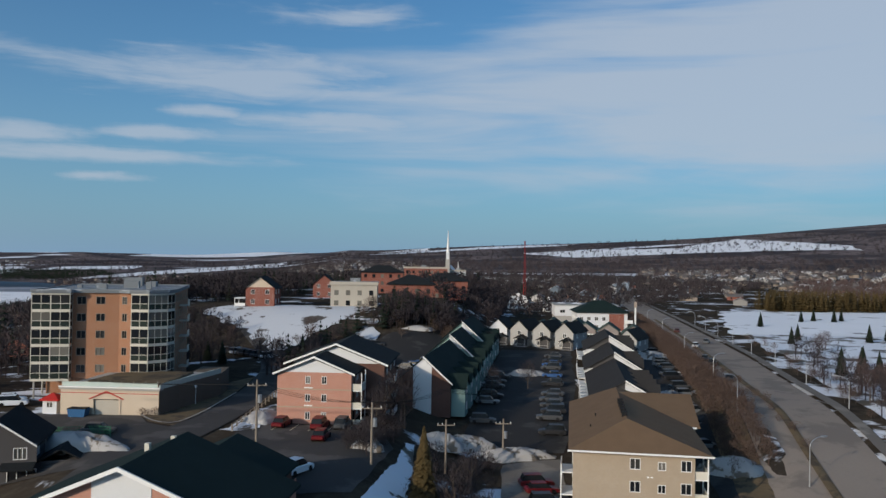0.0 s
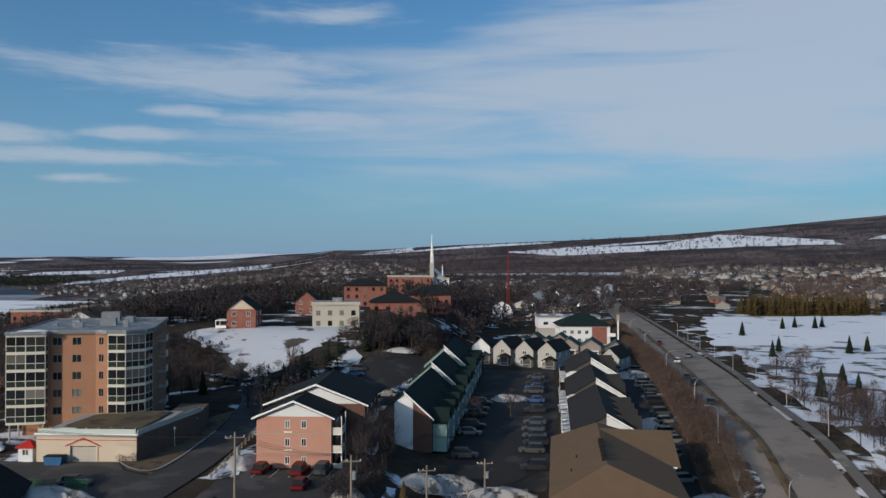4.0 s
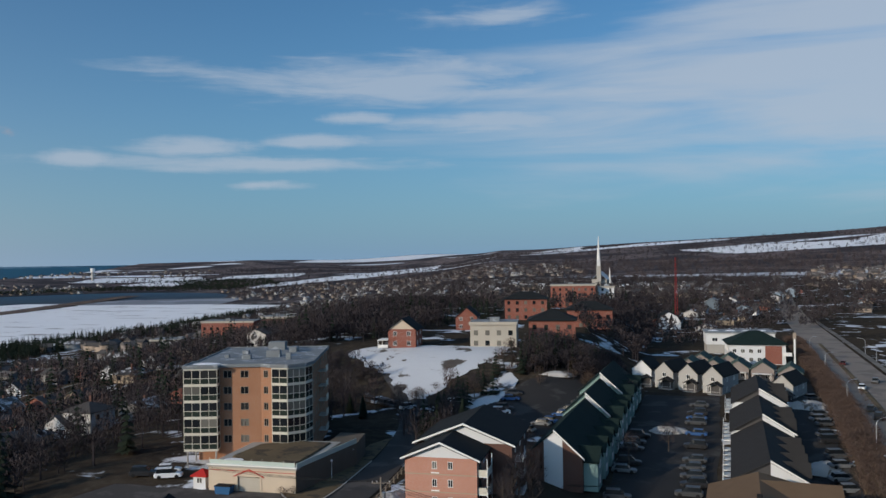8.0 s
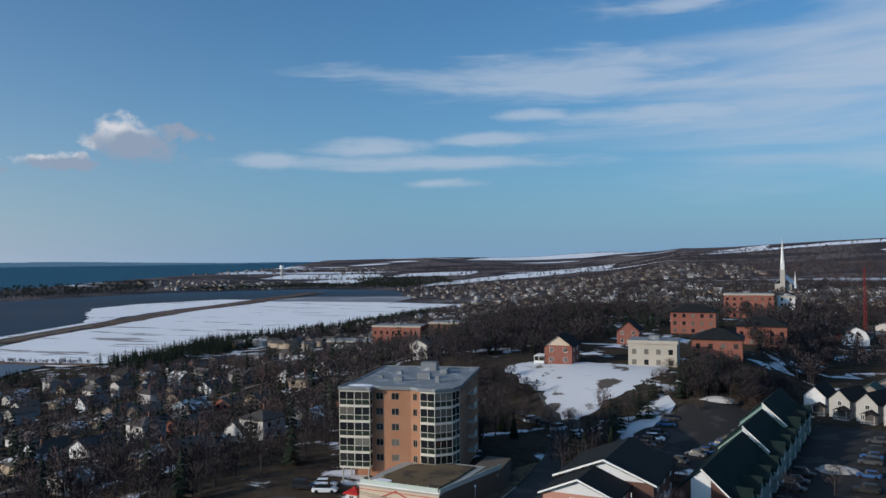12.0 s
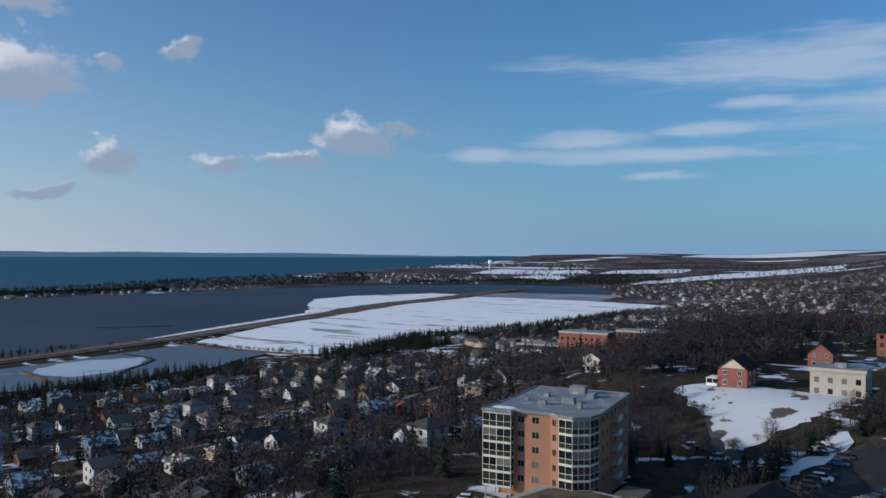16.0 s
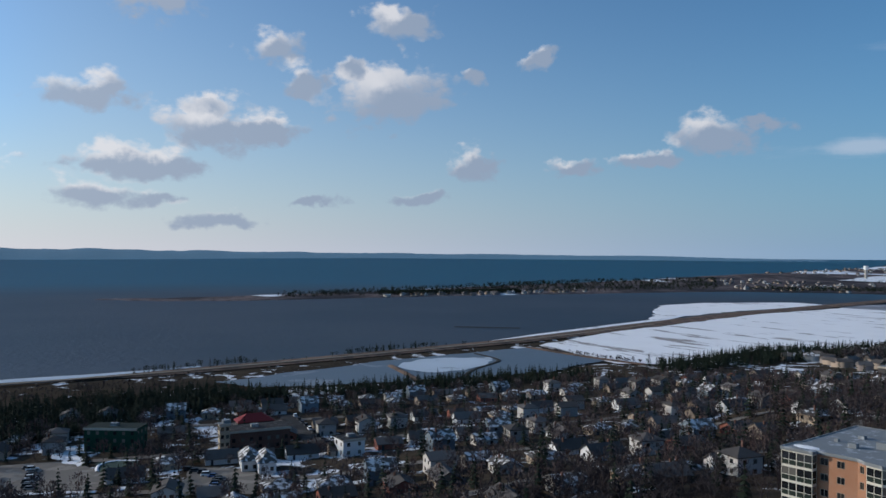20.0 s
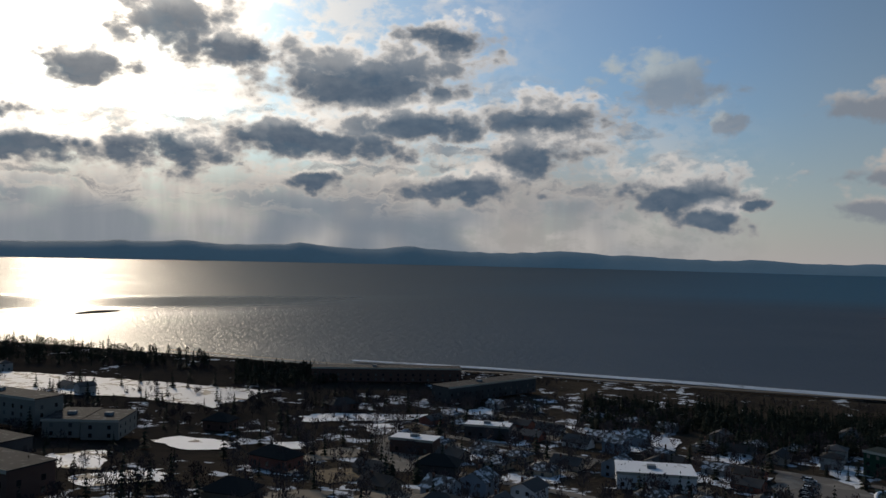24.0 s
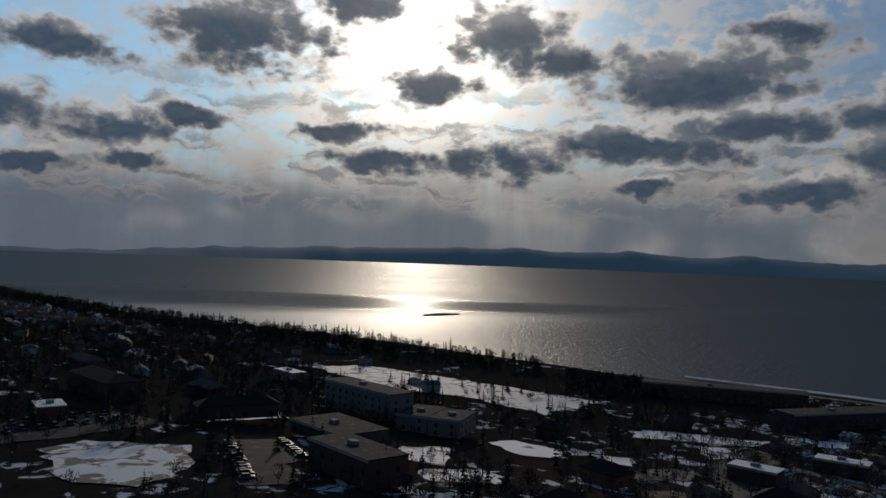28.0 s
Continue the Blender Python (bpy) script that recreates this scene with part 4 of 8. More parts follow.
def conifer_arrays(rng, h, tiers, fronds):
    trunk = M().bar((0, 0, -0.4), (0, 0, h * 0.9), h * 0.016, 5, h * 0.004)
    tri = []
    for k in range(tiers):
        t = k / (tiers - 1)
        z, r = h * (0.1 + 0.86 * t), h * 0.235 * (1 - t) ** 0.8 + h * 0.02
        for i in range(max(4, int(fronds * (1 - 0.55 * t)))):
            a = 2 * math.pi * (i + rng.random()) / max(4, int(fronds * (1 - 0.55 * t)))
            rr = r * rng.uniform(0.65, 1.15)
            out, side = Vector((math.cos(a), math.sin(a), 0)), Vector((-math.sin(a), math.cos(a), 0))
            root = Vector((0, 0, z + h * 0.07))
            tip = out * rr + Vector((0, 0, z - h * rng.uniform(0.0, 0.05)))
            mid = (root + tip) / 2
            wd = rr * rng.uniform(0.28, 0.45) + 0.1
            tri += [root, mid - side * wd, tip, root, tip, mid + side * wd]
    return trunk, np.array([tuple(v) for v in tri])


def tri_mesh(name, tri, material):
    return big_mesh(name, tri, np.arange(len(tri)).reshape(-1, 3), material)


def as_arrays(m):
    """Triangles of an M as a flat array of corners."""
    out = []
    for f in m.f:
        for k in range(1, len(f) - 1):
            out += [m.v[f[0]], m.v[f[k]], m.v[f[k + 1]]]
    return np.array(out)


def tree_proto(kind, seed, h, label, crown_mat):
    rng = random.Random(seed)
    if kind == "bare":
        trunk, tri = bare_tree_arrays(rng, h, 620, 0.035)
        ob = thing("bare_tree", pose(0, 0, -900), label, "tree")
    elif kind == "shrub":
        trunk, tri = bare_tree_arrays(rng, h, 420, 0.03, 0.5)
        ob = thing("bare_shrub", pose(0, 0, -900), label, "shrub")
    elif kind == "larch":
        trunk, tri = conifer_arrays(rng, h, 34, 26)
        tri = tri * np.array([0.85, 0.85, 1.0])
        ob = thing("conifer", pose(0, 0, -900), label, "tree")
    else:
        trunk, tri = conifer_arrays(rng, h, 26, 20)
        ob = thing("conifer", pose(0, 0, -900), label, "tree")
    part("trunk", trunk, "bark", ob)
    part("crown", tri_mesh("crown", tri, crown_mat), "", ob)
    return ob


def remove_thing(ob):
    for o in (*ob.children_recursive, ob):
        bpy.data.objects.remove(o)


PROTO = {}


def plant(key, x, y, size=1.0, turn=0.0, group=""):
    c = copy_thing(PROTO[key], pose(x, y, G(x, y) - 0.1, 0, 0, turn))
    c.scale = (size, size, size)
    if group:
        c["group"] = group
    return c


BARE = [bare_tree_arrays(random.Random(40 + i), 9.0, 110, 0.085) for i in range(5)]
CON = [conifer_arrays(random.Random(60 + i), 11.0, 8, 8) for i in range(4)]
SHRUB = [bare_tree_arrays(random.Random(80 + i), 3.3, 260, 0.04, 0.5) for i in range(4)]
SHRUB = [np.concatenate([as_arrays(t), c]) for t, c in SHRUB]
DENSE = [bare_tree_arrays(random.Random(140 + i), 8.0, 95, 0.2) for i in range(5)]
BARE = [np.concatenate([as_arrays(t), c]) for t, c in BARE]
FARTREE = [bare_tree_arrays(random.Random(240 + i), 8.0, 42, 0.42)[1] for i in range(5)]
DENSE = [np.concatenate([as_arrays(t)[:60], c]) for t, c in DENSE]
CON = [np.concatenate([as_arrays(t), c]) for t, c in CON]


def woods(name, spots, kinds, material, label, lo=0.7, hi=1.2, seed=1, base=None):
    """Many far trees as one object; spots: an array of x, y; base: one height for all."""
    rng = np.random.default_rng(seed)
    spots = np.asarray(spots, float)
    z = land(spots[:, 0], spots[:, 1]) if base is None else np.full(len(spots), base)
    all_tri = []
    for (x, y), zz in zip(spots, z):
        if zz < SEA + 0.4:
            continue
        t, a, s = kinds[rng.integers(len(kinds))], rng.uniform(0, 6.28), rng.uniform(lo, hi)
        w = s * rng.uniform(0.85, 1.2)
        c, q = math.cos(a) * w, math.sin(a) * w
        all_tri.append(np.stack([t[:, 0] * c - t[:, 1] * q + x, t[:, 0] * q + t[:, 1] * c + y, t[:, 2] * s + zz - 0.1], 1))
    me = tri_mesh(name, np.concatenate(all_tri), material)
    return tagged(new(name, me), label, "trees", kind="stuff")


def spread(n, poly, seed, gap=0.0, avoid=()):
    """n random spots inside an outline."""
    rng = np.random.default_rng(seed)
    xs, ys = [p[0] for p in poly], [p[1] for p in poly]
    out = []
    while len(out) < n:
        p = np.column_stack([rng.uniform(min(xs), max(xs), n), rng.uniform(min(ys), max(ys), n)])
        p = p[inside_poly(p[:, 0], p[:, 1], poly)]
        for a in avoid:
            p = p[~inside_poly(p[:, 0], p[:, 1], a)]
        out += list(map(tuple, p))
    return out[:n]


# ---------- walls with openings ----------
def facade(m, at, W, H, openings, depth=0.14):
    """Adds a wall of W x H to m, at = matrix with x along the wall, y inward, z up; openings: x0, x1, z0, z1."""
    xs = sorted({0.0, W, *[v for o in openings for v in o[:2]]})
    zs = sorted({0.0, H, *[v for o in openings for v in o[2:4]]})
    put = lambda pts: m.poly([at @ Vector(p) for p in pts])
    for x0, x1 in zip(xs, xs[1:]):
        for z0, z1 in zip(zs, zs[1:]):
            cx, cz = (x0 + x1) / 2, (z0 + z1) / 2
            if not any(o[0] < cx < o[1] and o[2] < cz < o[3] for o in openings):
                put([(x0, 0, z0), (x1, 0, z0), (x1, 0, z1), (x0, 0, z1)])
    for x0, x1, z0, z1 in openings:
        put([(x0, 0, z0), (x0, depth, z0), (x0, depth, z1), (x0, 0, z1)])
        put([(x1, 0, z0), (x1, 0, z1), (x1, depth, z1), (x1, depth, z0)])
        put([(x0, 0, z0), (x1, 0, z0), (x1, depth, z0), (x0, depth, z0)])
        put([(x0, 0, z1), (x0, depth, z1), (x1, depth, z1), (x1, 0, z1)])


SHARED = {}


def window_meshes(w, h, bars, material="white_paint"):
    key = (round(w, 2), round(h, 2), bars, material)
    if key not in SHARED:
        f, t = M(), 0.07
        f.box(0, w, -0.04, 0.12, 0, t).box(0, w, -0.04, 0.12, h - t, h).box(0, t, -0.04, 0.12, t, h - t).box(w - t, w, -0.04, 0.12, t, h - t)
        for i in range(1, bars + 1):
            f.box(w * i / (bars + 1) - 0.03, w * i / (bars + 1) + 0.03, -0.02, 0.1, t, h - t)
        SHARED[key] = (f.mesh("window_frame", material), M().box(t, w - t, 0.09, 0.13, t, h - t).mesh("pane", "glass"))
    return SHARED[key]


def put_windows(parent, at, openings, bars=1, material="white_paint"):
    for x0, x1, z0, z1 in openings:
        f, p = window_meshes(x1 - x0, z1 - z0, bars, material)
        w = part("window", f, "", parent, at=at @ Matrix.Translation((x0, 0, z0)))
        part("pane", p, "", w)


def sides(W, D):
    """Matrices of the four walls of a box with its front-left corner at 0, 0: front, right, back, left."""
    return [Matrix.Translation((0, 0, 0)), Matrix.Translation((W, 0, 0)) @ Matrix.Rotation(math.pi / 2, 4, "Z"),
            Matrix.Translation((W, D, 0)) @ Matrix.Rotation(math.pi, 4, "Z"), Matrix.Translation((0, D, 0)) @ Matrix.Rotation(-math.pi / 2, 4, "Z")]


def rows(xs, zs, w, h):
    return [(x - w / 2, x + w / 2, z, z + h) for x in xs for z in zs]


def gable_roof(W, D, z, rise, over=0.5, thick=0.22, along="y"):
    """A roof slab of two slopes over W x D, its ridge along y or x."""
    m = M()
    if along == "y":
        s = rise / (W / 2)
        sec = [(-over, z - over * s), (W / 2, z + rise), (W + over, z - over * s)]
        prof = sec + [(x, zz - thick) for x, zz in reversed(sec)]
        m.hull([[(x, y, zz) for x, zz in prof] for y in (-over, D + over)])
    else:
        s = rise / (D / 2)
        sec = [(-over, z - over * s), (D / 2, z + rise), (D + over, z - over * s)]
        prof = sec + [(y, zz - thick) for y, zz in reversed(sec)]
        m.hull([[(x, y, zz) for y, zz in prof] for x in (-over, W + over)])
    return m


def hip_roof(W, D, z, rise, over=0.5, run=None):
    m = M()
    r = run if run is not None else min(W, D) / 2
    o = over
    lo = [(-o, -o, z), (W + o, -o, z), (W + o, D + o, z), (-o, D + o, z)]
    if W >= D:
        a, b = (r, D / 2, z + rise), (W - r, D / 2, z + rise)
        m.poly([lo[0], lo[1], b, a]).poly([lo[1], lo[2], b]).poly([lo[2], lo[3], a, b]).poly([lo[3], lo[0], a])
    else:
        a, b = (W / 2, r, z + rise), (W / 2, D - r, z + rise)
        m.poly([lo[0], lo[1], a]).poly([lo[1], lo[2], b, a]).poly([lo[2], lo[3], b]).poly([lo[3], lo[0], a, b])
    m.box(-o, W + o, -o, D + o, z - 0.22, z - 0.004)
    return m


def gable_wall(m, at, W, z, rise):
    m.poly([at @ Vector(p) for p in ((0, 0, z), (W, 0, z), (W / 2, 0, z + rise))])


# ---------- vehicles ----------
def car_proto(paint, suv):
    ob = thing("car", pose(0, 0, -900), "", "car")
    L, W, H = (4.6, 1.85, 1.7) if suv else (4.5, 1.78, 1.45)
    hb = 0.95 if suv else 0.82

    def ring(x, w, z0, z1):
        return [(x, -w / 2, z0), (x, -w / 2 * 0.97, z1 - 0.1), (x, -w / 2 * 0.86, z1), (x, w / 2 * 0.86, z1), (x, w / 2 * 0.97, z1 - 0.1), (x, w / 2, z0)]

    body = M().hull([ring(-L / 2, W * 0.86, 0.4, hb * 0.85), ring(-L / 2 + 0.25, W, 0.24, hb), ring(-0.6, W, 0.22, hb + 0.04), ring(0.9, W, 0.22, hb), ring(L / 2 - 0.3, W * 0.97, 0.24, hb * 0.84), ring(L / 2, W * 0.84, 0.36, hb * 0.7)])
    part("body", body, paint, ob, smooth=False)
    back = -L / 2 + (0.25 if suv else 0.55)
    cab = M().hull([[(back, -W * 0.42, hb), (back, W * 0.42, hb), (back + 0.3, W * 0.36, H - 0.06), (back + 0.3, -W * 0.36, H - 0.06)],
                    [(0.25, -W * 0.44, hb), (0.25, W * 0.44, hb), (0.25, W * 0.36, H - 0.04), (0.25, -W * 0.36, H - 0.04)],
                    [(1.15, -W * 0.42, hb), (1.15, W * 0.42, hb), (0.55, W * 0.34, H - 0.08), (0.55, -W * 0.34, H - 0.08)]])
    part("cabin_glass", cab, "car_glass", ob)
    part("roof", M().box(back + 0.28, 0.5, -W * 0.36, W * 0.36, H - 0.07, H), paint, ob)
    wheel = M().bar((0, -0.1, 0), (0, 0.1, 0), 0.33, 10).mesh("wheel", "rubber")
    for x in (-L * 0.31, L * 0.31):
        for y in (-W / 2 + 0.08, W / 2 - 0.08):
            part("wheel", wheel, "", ob, at=Matrix.Translation((x, y, 0.33)))
    return ob


# ---------- small dwellings ----------
def house_proto(W, D, storeys, roof, wall_mat, roof_mat, along, seed, label, plain=False):
    rng = random.Random(seed)
    ob = thing("house", pose(0, 0, -900), label, "house")
    H = 0.5 + 2.6 * storeys
    rise = rng.uniform(1.6, 2.6)
    walls = M()
    S = sides(W, D)
    shift = Matrix.Translation((-W / 2, -D / 2, 0))
    for k, at in enumerate(S):
        w = (W, D)[k % 2]
        n = 2
        ops = [o for s in range(storeys) for o in rows([w * (i + 0.7) / (n + 0.4) for i in range(n)], [1.1 + 2.6 * s], 1.25, 1.2)]
        if k == 0:
            ops = ops[1:]
        if plain:
            ops = ops[:2] if k in (0, 2) else []
        facade(walls, shift @ at, w, H, ops, 0.12)
        for o in ops:
            key = ("far", 1)
            if key not in SHARED:
                f = M().box(0, 1.25, 0.03, 0.1, 0, 1.2)
                SHARED[key] = f.mesh("window", "glass")
            part("window", SHARED[key], "", ob, at=shift @ at @ Matrix.Translation((o[0], 0, o[2])))
        if roof == "gable" and (k % 2 == 0) == (along == "y"):
            gable_wall(walls, shift @ at, w, H, rise)
    part("wall", walls, wall_mat, ob)
    r = gable_roof(W, D, H, rise, 0.5, 0.2, along) if roof == "gable" else hip_roof(W, D, H, rise * 0.8, 0.5)
    r.v = [(x - W / 2, y - D / 2, z) for x, y, z in r.v]
    part("roof", r, roof_mat, ob)
    part("door", M().box(-W / 2 + W * 0.16, -W / 2 + W * 0.16 + 0.95, -D / 2 - 0.06, -D / 2 + 0.04, 0.4, 2.45), "dark_siding", ob)
    part("chimney", M().box(W * 0.2, W * 0.2 + 0.6, D * 0.1, D * 0.1 + 0.6, H, H + rise + 0.6), "brick_dark", ob)
    return ob


def lamp_post(x, y, turn, h=9.0):
    ob = thing("street_lamp", pose(x, y, G(x, y), 0, 0, turn), "grey steel street lamp with curved arm", "street lamp", "lamps along the road")
    part("post", M().bar((0, 0, -0.2), (0, 0, h - 1.2), 0.1, 7, 0.06), "steel", ob)
    arm, prev = M(), Vector((0, 0, h - 1.2))
    for i in range(1, 6):
        t = i / 5 * math.pi / 2
        p = Vector((2.0 * (1 - math.cos(t)), 0, h - 1.2 + 1.2 * math.sin(t)))
        arm.bar(prev, p, 0.05, 5)
        prev = p
    part("arm", arm, "steel", ob)
    part("lamp_head", M().box(1.9, 2.7, -0.14, 0.14, h - 0.08, h + 0.08), "steel", ob)
    return ob


def utility_pole(x, y, turn, h=10.5, label="weathered wooden utility pole with transformer"):
    ob = thing("utility_pole", pose(x, y, G(x, y), 0, 0, turn), label, "utility pole", "utility poles")
    part("post", M().bar((0, 0, -0.5), (0, 0, h), 0.17, 7, 0.11), "pole_wood", ob)
    part("crossarm", M().box(-1.2, 1.2, -0.06, 0.06, h - 0.8, h - 0.66), "pole_wood", ob)
    part("transformer", M().bar((0.35, 0, h - 2.9), (0.35, 0, h - 1.9), 0.27, 9), "steel", ob)
    for dx in (-1.1, -0.5, 1.1):
        part("insulator", M().bar((dx, 0, h - 0.66), (dx, 0, h - 0.45), 0.05, 5), "white_paint", ob)
    return ob


def snow_pile(x, y, rx, ry, h, turn, seed, label="dirty ploughed snow bank"):
    rng = random.Random(seed)
    m, n, k = M(), 28, 7
    for j in range(k):
        t = j / (k - 1)
        for i in range(n):
            a = 2 * math.pi * i / n
            s = (1 - t**1.6) * (1 + 0.16 * math.sin(3 * a + seed) + 0.1 * math.sin(7 * a + 2 * seed) + 0.13 * rng.uniform(-1, 1)) + 0.02
            m.v.append((rx * s * math.cos(a), ry * s * math.sin(a), -0.3 + (h + 0.3) * math.sin(t * math.pi / 2) + 0.17 * h * rng.uniform(-1, 1) * (0 < j)))
    for j in range(k - 1):
        for i in range(n):
            a, b = j * n + i, j * n + (i + 1) % n
            m.f.append((a, b, b + n, a + n))
    m.f.append(tuple(range((k - 1) * n, k * n)))
    ob = new("snow_bank", m.mesh("snow_bank", "snow_bank", True))
    ob.matrix_basis = pose(x, y, G(x, y), 0, 0, turn)
    return tagged(ob, label, "snow bank")

# ---------- apartment tower with podium ----------
def tower():
    W, D, R, STOREY = 21.5, 30.0, 17.9, 2.9
    ob = thing("apartment_tower", pose(-70.8, 118.6, -0.2, 0, 0, 11.5), "orange brick apartment tower with glazed corner balconies", "apartment building")
    F0 = 3.4                                     # lowest glazed floor
    wall = M()
    front = Matrix.Translation((5.6, 1.5, 0))
    zs = [F0 + 0.95 + STOREY * k for k in range(5)]
    ops = rows([1.55], zs, 1.5, 1.35) + rows([4.6], zs, 1.5, 1.35)
    facade(wall, front, 7.6, R, ops)
    turn = Matrix.Translation((13.2, 1.5, 0)) @ Matrix.Rotation(radians(-22), 4, "Z")
    ops2 = rows([1.0], zs, 0.95, 1.35)
    facade(wall, turn, 2.2, R, ops2)
    right = Matrix.Translation((W, 6.2, 0)) @ Matrix.Rotation(math.pi / 2, 4, "Z")
    ops3 = rows([3.0, 6.2, 9.4, 12.6, 17.0, 21.0], zs, 1.3, 1.35)
    facade(wall, right, D - 6.2, R, ops3)
    back = Matrix.Translation((W, D, 0)) @ Matrix.Rotation(math.pi, 4, "Z")
    ops4 = rows([3, 7, 11, 15, 18.5], zs, 1.3, 1.35)
    facade(wall, back, W, R, ops4)
    left = Matrix.Translation((0.6, D, 0)) @ Matrix.Rotation(-math.pi / 2, 4, "Z")
    ops5 = rows([3, 7, 11, 15, 19], zs, 1.3, 1.35)
    facade(wall, left, D - 6.0, R, ops5)
    wall.poly([(0.6, 6, 0), (5.6, 6, 0), (5.6, 6, R), (0.6, 6, R)])
    wall.poly([(5.6, 6, 0), (5.6, 1.5, 0), (5.6, 1.5, R), (5.6, 6, R)])
    wall.poly([(15.2, 0.7, 0), (W, 6.2, 0), (W, 6.2, R), (15.2, 0.7, R)])
    part("wall", wall, "brick_orange", ob)
    for at, o in ((front, ops), (turn, ops2), (right, ops3), (back, ops4), (left, ops5)):
        put_windows(ob, at, o, 1, "window_trim")
    # roof slab with parapet, following the bays
    outline = [(-0.4, -0.5), (5.9, -0.5), (5.9, 1.1), (13.2, 1.1), (15.2, -0.2), (18.4, -0.9), (21.4, 1.0), (22.3, 4.6), (W + 0.3, D + 0.3), (0.3, D + 0.3), (0.3, 6.2), (-0.4, 5.6)]
    roof = M().hull([[(x, y, R) for x, y in outline], [(x, y, R + 0.45) for x, y in outline]])
    part("roof", roof, "roof_membrane", ob)
    rim = M()
    for (ax, ay), (bx, by) in zip(outline, outline[1:] + outline[:1]):
        d = Vector((bx - ax, by - ay, 0)).normalized()
        s = Vector((d.y, -d.x, 0)) * 0.06
        a, b = Vector((ax, ay, 0)), Vector((bx, by, 0))
        rim.hull([[a + s + Vector((0, 0, R + 0.25)), a - 3 * s + Vector((0, 0, R + 0.25)), a - 3 * s + Vector((0, 0, R + 0.62)), a + s + Vector((0, 0, R + 0.62))],
                  [b + s + Vector((0, 0, R + 0.25)), b - 3 * s + Vector((0, 0, R + 0.25)), b - 3 * s + Vector((0, 0, R + 0.62)), b + s + Vector((0, 0, R + 0.62))]])
    part("parapet", rim, "roof_membrane", ob)
    for x, y, w, d, h in ((8, 9, 1.6, 1.2, 0.9), (12, 12, 2.6, 2.0, 1.3), (6, 18, 1.2, 1.2, 0.7), (15, 20, 1.5, 3.0, 1.0), (16.5, 8, 0.9, 0.9, 1.3), (10, 24, 3.4, 2.6, 1.7), (4, 12, 0.8, 0.8, 0.6)):
        part("roof_vent", M().box(x, x + w, y, y + d, R + 0.45, R + 0.45 + h), "roof_membrane", ob)
    part("roof_snow", M().hull([[(x + 2.6 * c, y + 1.5 * s, R + 0.455) for c, s in [(math.cos(i), math.sin(i)) for i in np.linspace(0, 6.0, 9)]] for x, y in ((3, 3), )] * 1 + [[(3 + 1.2 * math.cos(i), 3 + 0.7 * math.sin(i), R + 0.62) for i in np.linspace(0, 6.0, 9)]]), "snow", ob)

    def glazed(pts, name, floor_h, label):
        """Stacked enclosed balconies round an outline of wall points, open end to end."""
        stack = part(name, M().box(0, 0.01, 0, 0.01, 0, 0.01), "balcony_metal", ob, label)
        slab_out = pts
        for k in range(6):
            z = floor_h + STOREY * k - (0.12 if k == 5 else 0)
            if z > R:
                z = R - 0.3
            ring = [(x, y, z - 0.2) for x, y in slab_out]
            top = [(x, y, z + 0.2) for x, y in slab_out]
            part("slab", M().hull([ring, top]), "balcony_metal", stack)
        for k in range(5):
            z0 = floor_h + STOREY * k + 0.2
            for (ax, ay), (bx, by) in zip(pts[:-1], pts[1:]):
                a, b = Vector((ax, ay, 0)), Vector((bx, by, 0))
                L = (b - a).length
                at = Matrix.Translation(a) @ Matrix.Rotation(math.atan2(by - ay, bx - ax), 4, "Z")
                n = max(1, round(L / 1.35))
                key = ("glazing", round(L, 2))
                if key not in SHARED:
                    f, g = M(), M()
                    H = STOREY - 0.4
                    for i in range(n + 1):
                        x = min(max(L * i / n, 0.04), L - 0.04)
                        f.box(x - 0.035, x + 0.035, -0.03, 0.06, 0, H)
                    f.box(0, L, -0.035, 0.065, 0.92, 1.02).box(0, L, -0.035, 0.065, H - 0.08, H)
                    for i in range(n):
                        g.box(L * i / n + 0.04, L * (i + 1) / n - 0.04, 0.0, 0.03, 1.02, H - 0.08)
                    low = M().box(0.02, L - 0.02, 0.0, 0.05, 0, 0.92)
                    SHARED[key] = (f.mesh("glazing_frame", "balcony_metal"), g.mesh("pane", "glass"), low.mesh("railing", "frosted"))
                fr, gl, rl = SHARED[key]
                here = at.copy()
                here.translation = (ax, ay, z0)
                part("glazing_frame", fr, "", stack, at=here)
                part("pane", gl, "", stack, at=here)
                part("railing", rl, "", stack, at=here)
        return stack

    glazed([(-0.2, 5.8), (-0.3, -0.2), (2.7, -0.3), (5.7, -0.2), (5.7, 1.5)], "glazed_balconies", F0, "white-framed glazed balcony stack")
    glazed([(15.2, 0.8), (15.4, -0.1), (18.3, -0.7), (21.2, 1.2), (22.0, 4.4), (21.5, 6.2)], "glazed_bay", F0, "white-framed glazed corner bay")
    for k in range(5):
        part("balcony", M().box(W + 0.02, W + 1.6, 15.4, 18.6, F0 + STOREY * k - 0.1, F0 + STOREY * k + 0.1).box(W + 1.5, W + 1.58, 15.4, 18.6, F0 + STOREY * k + 0.1, F0 + STOREY * k + 1.1), "balcony_metal", ob)
    for x, y in ((0.2, 0.3), (5.3, 0.3), (0.2, 5.4)):
        part("stilt", M().bar((x, y, -0.3), (x, y, F0 - 0.1), 0.16, 7), "concrete", ob)
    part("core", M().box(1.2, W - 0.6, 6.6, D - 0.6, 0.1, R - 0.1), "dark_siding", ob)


mat("frosted", (0.025, 0.034, 0.028), 0.25, 0.1, spec=0.3)
mat("pale_glass", (0.45, 0.52, 0.47), 0.4, 0.1, spec=0.3)
